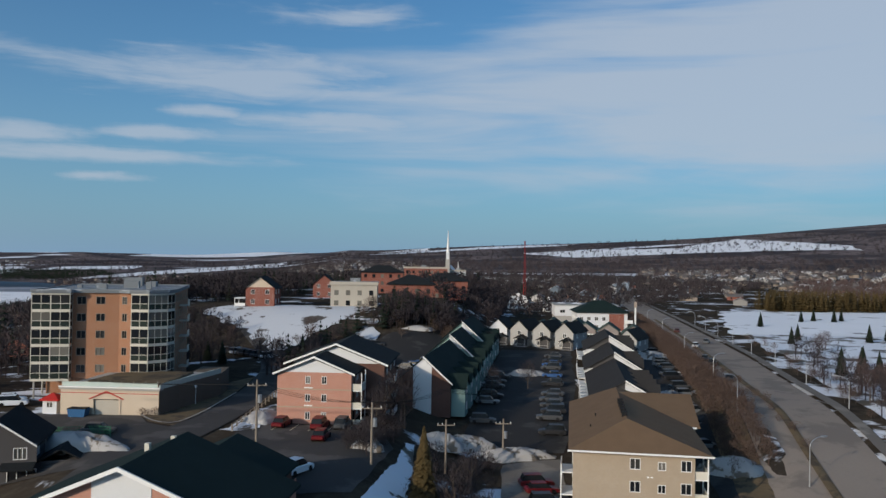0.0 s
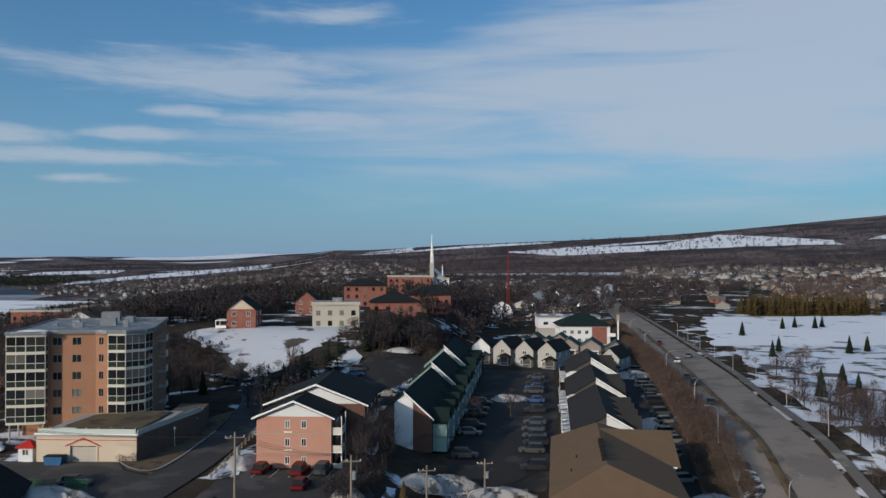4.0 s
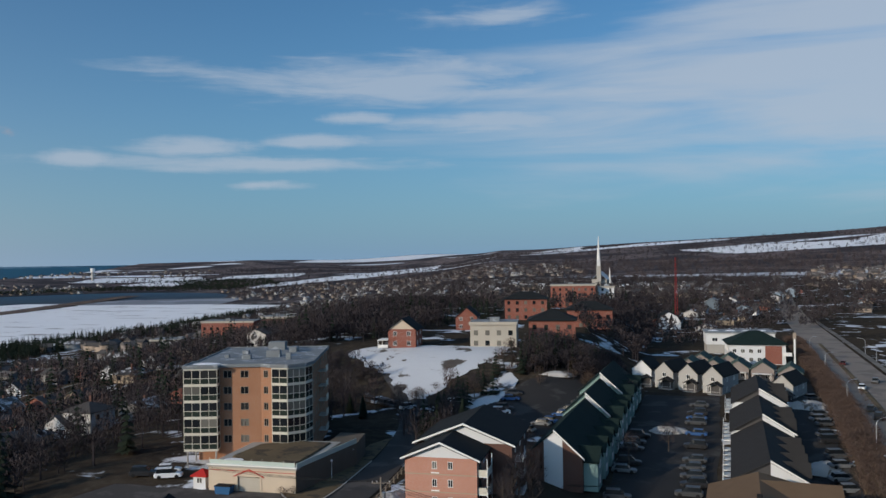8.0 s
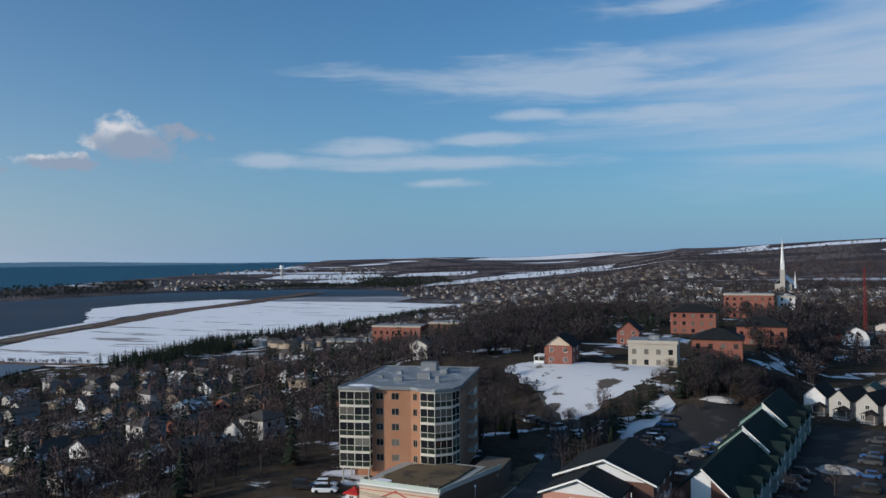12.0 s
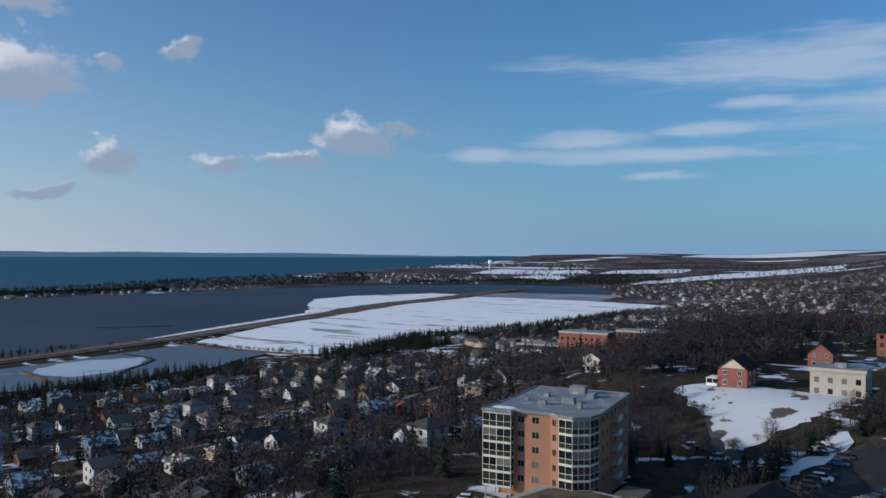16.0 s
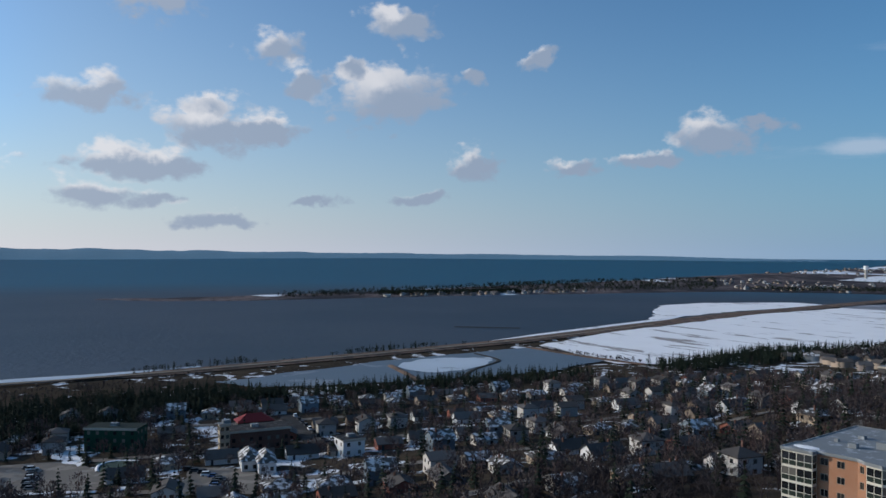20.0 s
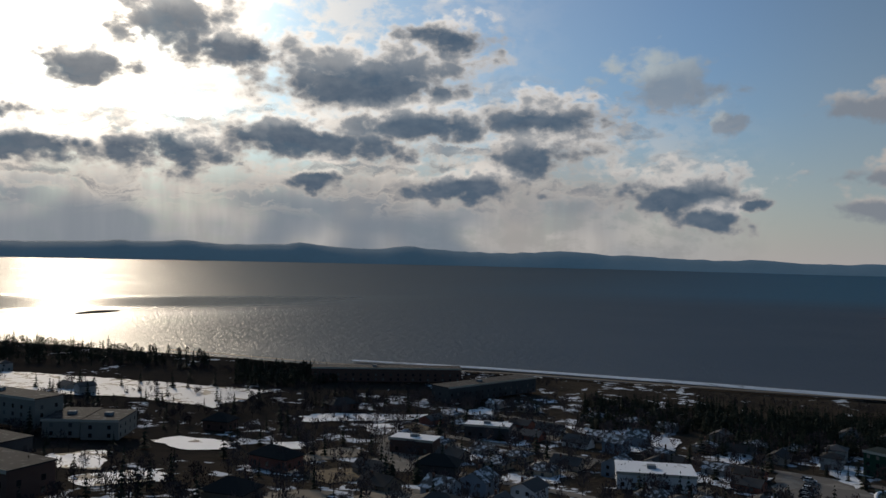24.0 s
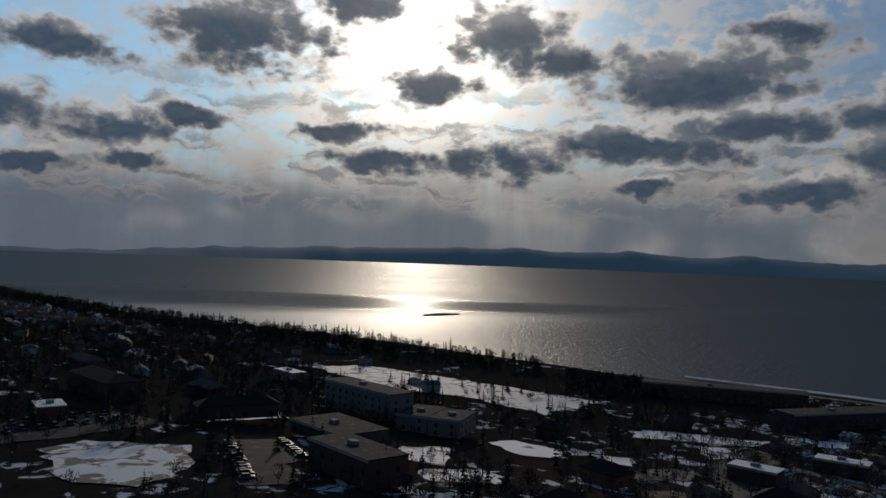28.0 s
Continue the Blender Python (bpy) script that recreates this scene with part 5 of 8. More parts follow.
mat("window_trim", (0.3, 0.25, 0.2), 0.6, 0.1)
tower()


def podium():
    ob = thing("garage_podium", pose(-60.4, 106.6, -0.6, 0, 0, -3.2), "cream rendered garage podium with low gabled door", "garage")
    W, D, H = 15.2, 16.0, 4.6
    w = M()
    op = [(5.2, 9.1, 0.2, 3.0)]
    facade(w, sides(W, D)[0], W, H, op, 0.3)
    for at, L in zip(sides(W, D)[1:], (D + 3, W, D)):
        facade(w, at, L, H, [])
    part("wall", w, "stucco_cream", ob)
    part("terrace", M().hull([[(x, y, H - 0.2) for x, y in ((-0.2, -0.2), (W + 0.2, -0.2), (W + 0.2, D + 3), (4, D + 3), (-0.2, D))], [(x, y, H + 0.1) for x, y in ((-0.2, -0.2), (W + 0.2, -0.2), (W + 0.2, D + 3), (4, D + 3), (-0.2, D))]]), "concrete", ob)
    bed = [(4.4, 1.6), (W - 1.0, 1.6), (W - 0.8, 9.0), (W - 1.0, D + 1.6), (6.0, D + 1.6), (2.2, D - 2.0), (1.4, 5.2)]
    part("planting", M().hull([[(x, y, H + 0.1) for x, y in bed], [(8 + (x - 8) * 0.96, 8 + (y - 8) * 0.96, H + 0.38) for x, y in bed]]), "dead_grass", ob, "brown planted terrace bed")
    part("terrace_snow", M().hull([[(3.2 + 2.4 * math.cos(a), 2.6 + 1.6 * math.sin(a), H + 0.1) for a in np.linspace(0, 6, 11)], [(3.2 + 1.6 * math.cos(a), 2.6 + 0.9 * math.sin(a), H + 0.4) for a in np.linspace(0, 6, 11)]]), "snow", ob, "melting patch of snow")
    part("coping", M().box(-0.25, W + 0.25, -0.25, 0.1, H + 0.1, H + 0.28), "white_paint", ob)
    part("red_band", M().box(0, W, -0.03, 0.0, H - 0.75, H - 0.66), "red_paint", ob)
    part("garage_door", M().box(5.25, 9.05, 0.2, 0.28, 0.2, 2.85), "stucco_grey", ob, "pale sectional garage door")
    for x in (4.9, 9.1):
        part("pilaster", M().box(x, x + 0.28, -0.1, 0, 0, 3.1), "stucco_cream", ob)
    part("door_gable", M().hull([[(4.5, y, 3.1), (7.15, y, 4.25), (9.8, y, 3.1), (9.8, y, 2.96), (7.15, y, 4.08), (4.5, y, 2.96)] for y in (-0.14, 0)]), "red_paint", ob)
    for i in range(9):
        x = 0.2 + i * (W - 0.4) / 8
        part("rail_post", M().box(x - 0.03, x + 0.03, 0.0, 0.06, H + 0.28, H + 1.2), "balcony_metal", ob)
    part("glass_rail", M().box(0.2, W - 0.2, 0.02, 0.04, H + 0.3, H + 0.95), "pale_glass", ob, "pale green glass rail")
    # the side terrace runs back along the road; its shade is put into colour
    side = M().hull([[(x, y, -0.6) for x, y in ((W - 1.5, D - 2), (W - 0.02, 0.1), (W + 3.2, 19.0), (W + 2.0, 27.0), (W - 3.0, 27.0))], [(x, y, H) for x, y in ((W - 1.5, D - 2), (W - 0.02, 0.1), (W + 3.2, 19.0), (W + 2.0, 27.0), (W - 3.0, 27.0))]])
    part("side_terrace", side, "shaded_retaining_wall", ob)
    part("side_cladding", M().hull([[(W, 0.0, 0), (W + 0.05, 0.0, 0), (W + 0.05, 0.0, H - 0.2), (W, 0.0, H - 0.2)], [(W + 0.0, D + 3, 0), (W + 0.05, D + 3, 0), (W + 0.05, D + 3, H - 0.2), (W, D + 3, H - 0.2)]]), "shaded_retaining_wall", ob)
    part("side_rail", M().hull([[(W, 0.2, H + 0.02), (W + 0.1, 0.2, H + 0.02), (W + 0.1, 0.2, H + 0.85), (W, 0.2, H + 0.85)], [(W + 3.1, 19.0, H + 0.02), (W + 3.2, 19.0, H + 0.02), (W + 3.2, 19.0, H + 0.85), (W + 3.1, 19.0, H + 0.85)]]), "pale_glass", ob, "pale green glass rail")
    hut = thing("entrance_hut", pose(-63.4, 107.2, -0.2, 0, 0, -3), "small white hut with red hipped roof", "hut")
    m = M()
    for k, at in enumerate(sides(2.2, 2.2)):
        facade(m, at, 2.2, 2.3, rows([1.1], [1.0], 1.0, 0.9) if k != 1 else [], 0.08)
        if k != 1:
            put_windows(hut, at, rows([1.1], [1.0], 1.0, 0.9), 1)
    part("wall", m, "white_siding", hut)
    part("roof", hip_roof(2.2, 2.2, 2.3, 0.9, 0.35), "red_paint", hut)
    bin_ = thing("waste_container", pose(-58.2, 104.6, -0.2, 0, 0, -3), "dark blue steel waste container", "container")
    part("tub", M().hull([[(-0.1, 0, 0.15), (2.3, 0, 0.15), (2.5, 0, 1.35), (-0.3, 0, 1.35)], [(-0.1, 1.5, 0.15), (2.3, 1.5, 0.15), (2.5, 1.5, 1.35), (-0.3, 1.5, 1.35)]]), "blue_paint", bin_)
    part("lid", M().box(-0.3, 2.5, -0.05, 1.55, 1.36, 1.44), "rubber", bin_)
    for x in (0.2, 2.0):
        part("runner", M().box(x, x + 0.15, 0.1, 1.4, 0, 0.15), "steel", bin_)


podium()


# ---------- pink brick apartment house ----------
def pink_house():
    z0 = G(-20, 106)
    ob = thing("apartment_house", pose(-26.7, 102.2, z0 - 0.1, 0, 0, -3.0), "pink brick three-storey apartment house with white gables", "apartment building")
    W, D, H = 10.9, 9.0, 7.6
    w = M()
    zs = [0.7, 3.3, 5.9]
    S = sides(W, D)
    front = rows([4.5, 6.9], zs, 0.75, 1.15)
    right = rows([5.5], zs, 1.6, 1.3)
    left = rows([2.5, 6.0], zs, 1.2, 1.3)
    for k, o in enumerate((front, right, [], left)):
        facade(w, S[k], (W, D)[k % 2], H, o)
        put_windows(ob, S[k], o, 1)
    part("wall", w, "brick_pink", ob)
    g = M()
    gable_wall(g, S[0], W, H, 2.2)
    part("gable", g, "white_siding", ob, "white-sided gable")
    part("roof", gable_roof(W, D + 4, H, 2.2, 0.55, 0.22), "shingle_black", ob)
    part("eaves_board", M().hull([[(-0.6, y, H - 0.36), (W / 2, y, H + 2.14), (W + 0.6, y, H - 0.36), (W + 0.6, y, H - 0.1), (W / 2, y, H + 2.42), (-0.6, y, H - 0.1)] for y in (-0.66, -0.5)]), "white_paint", ob)
    for z in (2.45, 5.05):
        part("brick_band", M().box(-0.02, W + 0.02, -0.03, 0.0, z, z + 0.16), "brick_tan", ob)
        part("sign_band", M().box(4.0, 5.2, -0.05, 0.0, z + 0.22, z + 0.4), "white_paint", ob)
    for z in zs:
        part("balcony", M().box(W, W + 1.5, 0.3, 4.2, z - 1.0, z - 0.86), "white_paint", ob)
        part("balcony_rail", M().box(W + 1.42, W + 1.5, 0.3, 4.2, z - 0.86, z + 0.1).box(W, W + 1.5, 0.3, 0.36, z - 0.86, z + 0.1), "balcony_metal", ob)
        part("balcony_door", M().box(W + 0.01, W + 0.05, 1.2, 3.0, z - 0.85, z + 1.25), "glass", ob)
    for y in (0.35, 4.1):
        part("balcony_post", M().box(W + 1.38, W + 1.5, y - 0.06, y + 0.06, 0, H), "white_paint", ob)
    # taller wing behind
    w2 = M()
    X, Y, W2, D2, H2 = -0.6, 9.0, 15.2, 17.0, 7.9
    base = Matrix.Translation((X, Y, 0))
    for k, at in enumerate(sides(W2, D2)):
        L = (W2, D2)[k % 2]
        o = rows([L * f for f in (0.2, 0.5, 0.8)], zs, 1.3, 1.3) if k else []
        facade(w2, base @ at, L, H2, o)
        put_windows(ob, base @ at, o, 1)
    wing = part("wing", w2, "brick_dark", ob, "darker brick rear wing")
    gg = M()
    gable_wall(gg, base, W2, H2, 2.9)
    part("wing_gable", gg, "white_siding", wing)
    r = gable_roof(W2, D2, H2, 2.9, 0.6, 0.24)
    r.v = [(x + X, y + Y, z) for x, y, z in r.v]
    part("wing_roof", r, "shingle_black", wing)
    part("wing_eaves_board", M().hull([[(X - 0.65, y, H2 - 0.36), (X + W2 / 2, y, H2 + 2.84), (X + W2 + 0.65, y, H2 - 0.36), (X + W2 + 0.65, y, H2 - 0.08), (X + W2 / 2, y, H2 + 3.14), (X - 0.65, y, H2 - 0.08)] for y in (Y - 0.72, Y - 0.56)]), "white_paint", wing)
    for z in zs:
        part("wing_balcony", M().box(X + W2, X + W2 + 1.5, Y + 1.5, Y + 5.5, z - 1.0, z - 0.86).box(X + W2 + 1.42, X + W2 + 1.5, Y + 1.5, Y + 5.5, z - 0.86, z + 0.1), "white_paint", wing)


pink_house()


# ---------- brown-roofed tan apartment house ----------
def brown_house():
    z0 = -6.7
    ob = thing("apartment_house", pose(13.3, 81.4, z0, 0, 0, -9.0), "tan brick apartment house under a brown shingle roof", "apartment building")
    W, D, H = 14.2, 33.0, 8.4
    S = sides(W, D)
    zs = [0.9, 3.6, 6.3]
    front = rows([7.3, 13.2], zs, 1.25, 1.35) + rows([10.4], zs, 0.95, 1.05)
    side = rows([4, 9, 14, 19, 24], zs, 1.3, 1.35)
    w = M()
    for k, o in enumerate((front, side, [], side)):
        facade(w, S[k], (W, D)[k % 2], H, o)
        put_windows(ob, S[k], o, 1)
    part("wall", w, "brick_tan", ob)
    o, X, rise = 0.6, W + 2.0, 3.0
    a, b = (6.6, 5.0, H + rise), (6.6, D - 1.7, H + rise)
    m = M()
    lo = [(-o, -o, H), (X, -o, H), (X, D + o, H), (-o, D + o, H)]
    m.poly([lo[0], lo[1], a]).poly([lo[1], lo[2], b, a]).poly([lo[2], lo[3], b]).poly([lo[3], lo[0], a, b])
    m.box(-o, X, -o, D + o, H - 0.24, H - 0.004)
    part("roof", m, "shingle_brown", ob)
    for y0, reach in ((17.2, 9.6),):
        r = gable_roof(10.4, 2 * reach, H + 0.1, rise - 0.12, 0.3, 0.2, "x")
        r.v = [(x + 6.6, y + y0, z) for x, y, z in r.v]
        part("cross_roof", r, "shingle_brown", ob)
    cw = M()
    for j, at in enumerate(sides(2.5, 18.8)):
        facade(cw, Matrix.Translation((W, 17.4, 0)) @ at, (2.5, 18.8)[j % 2], H, [])
    gable_wall(cw, Matrix.Translation((W + 2.5, 17.4, 0)) @ Matrix.Rotation(math.pi / 2, 4, "Z"), 18.8, H, rise - 0.3)
    part("side_wing", cw, "brick_tan", ob)
    part("gutter", M().box(-o - 0.08, X + 0.1, -o - 0.12, -o, H - 0.2, H), "white_paint", ob)
    part("side_gutter", M().box(X, X + 0.6, 16.6, 16.8, H - 0.2, H), "white_paint", ob)
    for i in range(5):
        y = 7.0 + 2.5 * i
        part("roof_vent", M().box(6.1, 6.8, y, y + 0.7, H + rise - 0.35, H + rise + 0.45), "rubber", ob)
    for x, y, z in ((2.2, 8, 1.0), (3.0, 14, 1.4), (3.6, 3.0, 1.2)):
        part("vent_pipe", M().bar((x, y, H + z - 0.4), (x, y, H + z + 0.5), 0.07, 6), "rubber", ob)
    for z in zs:
        part("balcony", M().box(W, W + 1.6, 0.2, 4.0, z - 1.0, z - 0.86), "white_paint", ob)
        part("balcony_rail", M().box(W + 1.52, W + 1.6, 0.2, 4.0, z - 0.86, z + 0.1).box(W, W + 1.6, 0.2, 0.27, z - 0.86, z + 0.1), "balcony_metal", ob)
        part("balcony_door", M().box(W + 0.01, W + 0.05, 1.0, 3.0, z - 0.85, z + 1.25), "glass", ob)
        part("stair_landing", M().box(-1.5, -0.02, 0.6, 4.6, z - 1.0, z - 0.86).box(-1.5, -1.42, 0.6, 4.6, z - 0.86, z + 0.1), "white_paint", ob)
    for y in (0.25, 3.95):
        part("balcony_post", M().box(W + 1.46, W + 1.6, y - 0.07, y + 0.07, 0, H), "white_paint", ob)
    for y in (0.65, 4.55):
        part("stair_post", M().box(-1.5, -1.36, y - 0.07, y + 0.07, 0, 6.4), "white_paint", ob)
    for x in (8.7, 9.1):
        for z in (2.7, 5.4):
            part("wall_vent", M().box(x, x + 0.26, -0.06, 0, z, z + 0.16), "white_paint", ob)


brown_house()


# ---------- foreground houses ----------
def front_house():
    z0 = -3.4
    ob = thing("apartment_house", pose(-37.1, 46.5, z0, 0, 0, -5.0), "low apartment house with dark green roof and white gable", "apartment building")
    W, D, H = 20.0, 12.0, 7.3
    S = sides(W, D)
    w = M()
    o = rows([3, 7, 13, 17], [1.0, 3.7], 1.3, 1.3)
    o2 = rows([3, 8, 13], [1.0, 3.7], 1.3, 1.3)
    for k in range(4):
        ops = o if k % 2 == 0 else o2
        facade(w, S[k], (W, D)[k % 2], H, ops)
        put_windows(ob, S[k], ops, 1)
    part("wall", w, "brick_pink", ob)
    g = M()
    for j in (0, 2):
        g = M()
        gable_wall(g, S[j], W, H, 4.1)
        part("gable", g, "brick_pink", ob)
    part("gable_panel", M().hull([[(7.6, y, H - 4), (12.4, y, H - 4), (12.4, y, H + 3.0), (10, y, H + 4.0), (7.6, y, H + 3.0)] for y in (-0.06, 0.0)]), "white_siding", ob, "white-sided middle of the gable")
    part("roof", gable_roof(W, D, H, 4.1, 0.7, 0.25), "shingle_green", ob)
    part("eaves_board", M().hull([[(-0.75, y, H - 0.62), (W / 2, y, H + 3.85), (W + 0.75, y, H - 0.62), (W + 0.75, y, H - 0.3), (W / 2, y, H + 4.2), (-0.75, y, H - 0.3)] for y in (-0.86, -0.7)]), "white_paint", ob)
    X, Y = 5.0, 12.0
    w2 = M()
    base = Matrix.Translation((X, Y, 0))
    for k, at in enumerate(sides(12, 11)):
        facade(w2, base @ at, (12, 11)[k % 2], 6.4, rows([3, 8], [1.0], 1.3, 1.3) if k else [])
    wing = part("wing", w2, "brick_dark", ob, "rear wing")
    r = gable_roof(12, 11, 6.4, 2.6, 0.6)
    r.v = [(x + X, y + Y, z) for x, y, z in r.v]
    part("wing_roof", r, "shingle_green", wing)
    for x, y in ((8.5, 7.0), (9.5, 10.0)):
        part("chimney", M().box(x, x + 0.4, y, y + 0.4, H + 2.6, H + 4.2), "balcony_metal", ob)


front_house()


def dark_house():
    ob = thing("house", pose(-58.6, 77.5, -3.7, 0, 0, 14.0), "dark grey two-storey house with white-trimmed gable", "house")
    W, D, H = 8.0, 10.0, 5.6
    S = sides(W, D)
    w = M()
    o = rows([2.2, 6.6], [3.6], 1.5, 1.4) + [(5.2, 8.4, 0.2, 2.5)]
    o2 = rows([2.5, 7], [1.0, 3.6], 1.3, 1.3)
    for k in range(4):
        ops = o if k == 0 else o2
        facade(w, S[k], (W, D)[k % 2], H, ops)
        put_windows(ob, S[k], ops, 2)
    gable_wall(w, S[0], W, H, 2.8)
    gable_wall(w, S[2], W, H, 2.8)
    part("wall", w, "dark_siding", ob)
    part("roof", gable_roof(W, D, H, 2.8, 0.5, 0.22), "shingle_black", ob)
    part("eaves_board", M().hull([[(-0.55, y, H - 0.5), (W / 2, y, H + 2.6), (W + 0.55, y, H - 0.5), (W + 0.55, y, H - 0.28), (W / 2, y, H + 2.85), (-0.55, y, H - 0.28)] for y in (-0.62, -0.5)]), "white_paint", ob)
    part("porch_roof", M().hull([[(4.6, -1.4, 2.7), (W + 0.3, -1.4, 2.7), (W + 0.3, 0.0, 3.3), (4.6, 0.0, 3.3)], [(4.6, -1.4, 2.55), (W + 0.3, -1.4, 2.55), (W + 0.3, 0.0, 3.1), (4.6, 0.0, 3.1)]]), "shingle_black", ob)
    arch = [(2.2 + 0.8 * math.cos(a), 6.6 + 0.75 * math.sin(a)) for a in np.linspace(0, math.pi, 9)]
    part("arched_window", M().hull([[(x, y, z) for x, z in arch] for y in (-0.07, 0.0)]), "glass", ob)
    part("arch_trim", M().hull([[(2.2 + (x - 2.2) * 1.18, y, 6.5 + (z - 6.5) * 1.2) for x, z in arch] for y in (-0.04, 0.0)]), "white_paint", ob)
    w2 = M()
    base = Matrix.Translation((W, 1.5, 0))
    for k, at in enumerate(sides(5.5, 7)):
        facade(w2, base @ at, (5.5, 7)[k % 2], 3.0, [(1.2, 4.3, 0.1, 2.4)] if k == 0 else [])
    garage = part("garage", w2, "dark_siding", ob)
    r = gable_roof(5.5, 7, 3.0, 1.5, 0.4, 0.2)
    r.v = [(x + W, y + 1.5, z) for x, y, z in r.v]
    part("garage_roof", r, "shingle_black", garage)
    part("garage_door", M().box(W + 1.22, W + 4.28, 1.62, 1.7, 0.1, 2.4), "shingle_black", garage)


dark_house()


# ---------- rows of town houses ----------
def teal_row():
    """A stepped terrace with dark green roofs and a gabled bay to each dwelling."""
    ax, ay, turn = -10.65, 123.9, -8.3
    rot = Matrix.Rotation(radians(turn), 4, "Z")
    W, H, along = 9.6, 6.0, 0.0
    # the row climbs in three steps
    for k, (U, z) in enumerate([(8.25, -2.7)] * 4 + [(7.1, -1.7)] * 3 + [(8.0, -0.5)] * 3):
        p = rot @ Vector((0, along, 0))
        x, y = ax + p.x, ay + p.y
        along += U
        first = k == 0
        ob = thing("town_house", pose(x, y, z, 0, 0, turn), "brick town house end with tall white panel" if first else "teal-sided town house with dark green gabled roof", "town house", "terraced houses with green roofs")
        S = sides(W, U)
        zs = [0.8, 3.5]
        w = M()
        side = rows([1.8, 5.0], zs, 1.1, 1.3)
        for j, o in enumerate((rows([2.6], [3.2], 0.3, 3.0) if first else [], side, [], side)):
            facade(w, S[j], (W, U)[j % 2], H, o)
            if j % 2:
                put_windows(ob, S[j], o, 1)
        rise = 4.2
        gable_wall(w, S[0], W, H, rise)
        gable_wall(w, S[2], W, H, rise)
        part("wall", w, "brick_dark" if first else "teal_siding", ob)
        part("roof", gable_roof(W, U - 0.1, H, rise, 0.35, 0.22), "shingle_green", ob)
        if k in (0, 4, 7):
            part("eaves_board", M().hull([[(W / 2, y2, H + rise - 0.1), (W + 0.4, y2, H - 0.5), (W + 0.4, y2, H - 0.2), (W / 2, y2, H + rise + 0.22)] for y2 in (-0.5, -0.36)]), "white_paint", ob)
        if first:
            part("white_panel", M().hull([[(3.1, y2, 0.5), (6.3, y2, 0.5), (6.3, y2, H + 2.6), (4.8, y2, H + 3.9), (3.1, y2, H + 2.4)] for y2 in (-0.1, 0)]), "white_siding", ob, "tall white panel")
        if k in (4, 7):
            part("gable_panel", M().hull([[(W * 0.5, y2, H + rise * 0.3), (W * 0.8, y2, H + rise * 0.3), (W * 0.5, y2, H + rise * 0.94)] for y2 in (-0.08, 0.02)]), "white_siding", ob)
        # bay with its own gable toward the lot
        b = M()
        base = Matrix.Translation((W, 1.2, 0))
        for j, at in enumerate(sides(2.4, 4.6)):
            o = rows([2.3], [1.0, 3.6], 1.5, 1.3) if j == 1 else []
            facade(b, base @ at, (2.4, 4.6)[j % 2], 5.2, o)
            put_windows(ob, base @ at, o, 1)
        gable_wall(b, base @ sides(2.4, 4.6)[1], 4.6, 5.2, 2.0)
        bay = part("bay", b, "teal_siding", ob)
        r = gable_roof(5.0, 4.6, 5.2, 2.0, 0.3, 0.18, "x")
        r.v = [(x2 + W - 2.6, y2 + 1.2, z2) for x2, y2, z2 in r.v]
        part("bay_roof", r, "shingle_green", bay)
        part("porch", M().box(W, W + 1.8, 5.9, 7.0, 2.4, 2.55).box(W + 1.65, W + 1.8, 6.0, 6.12, 0, 2.4), "white_paint", ob)
        part("door", M().box(W + 0.01, W + 0.06, 6.0, 6.9, 0.3, 2.35), "dark_siding", ob)


teal_row()


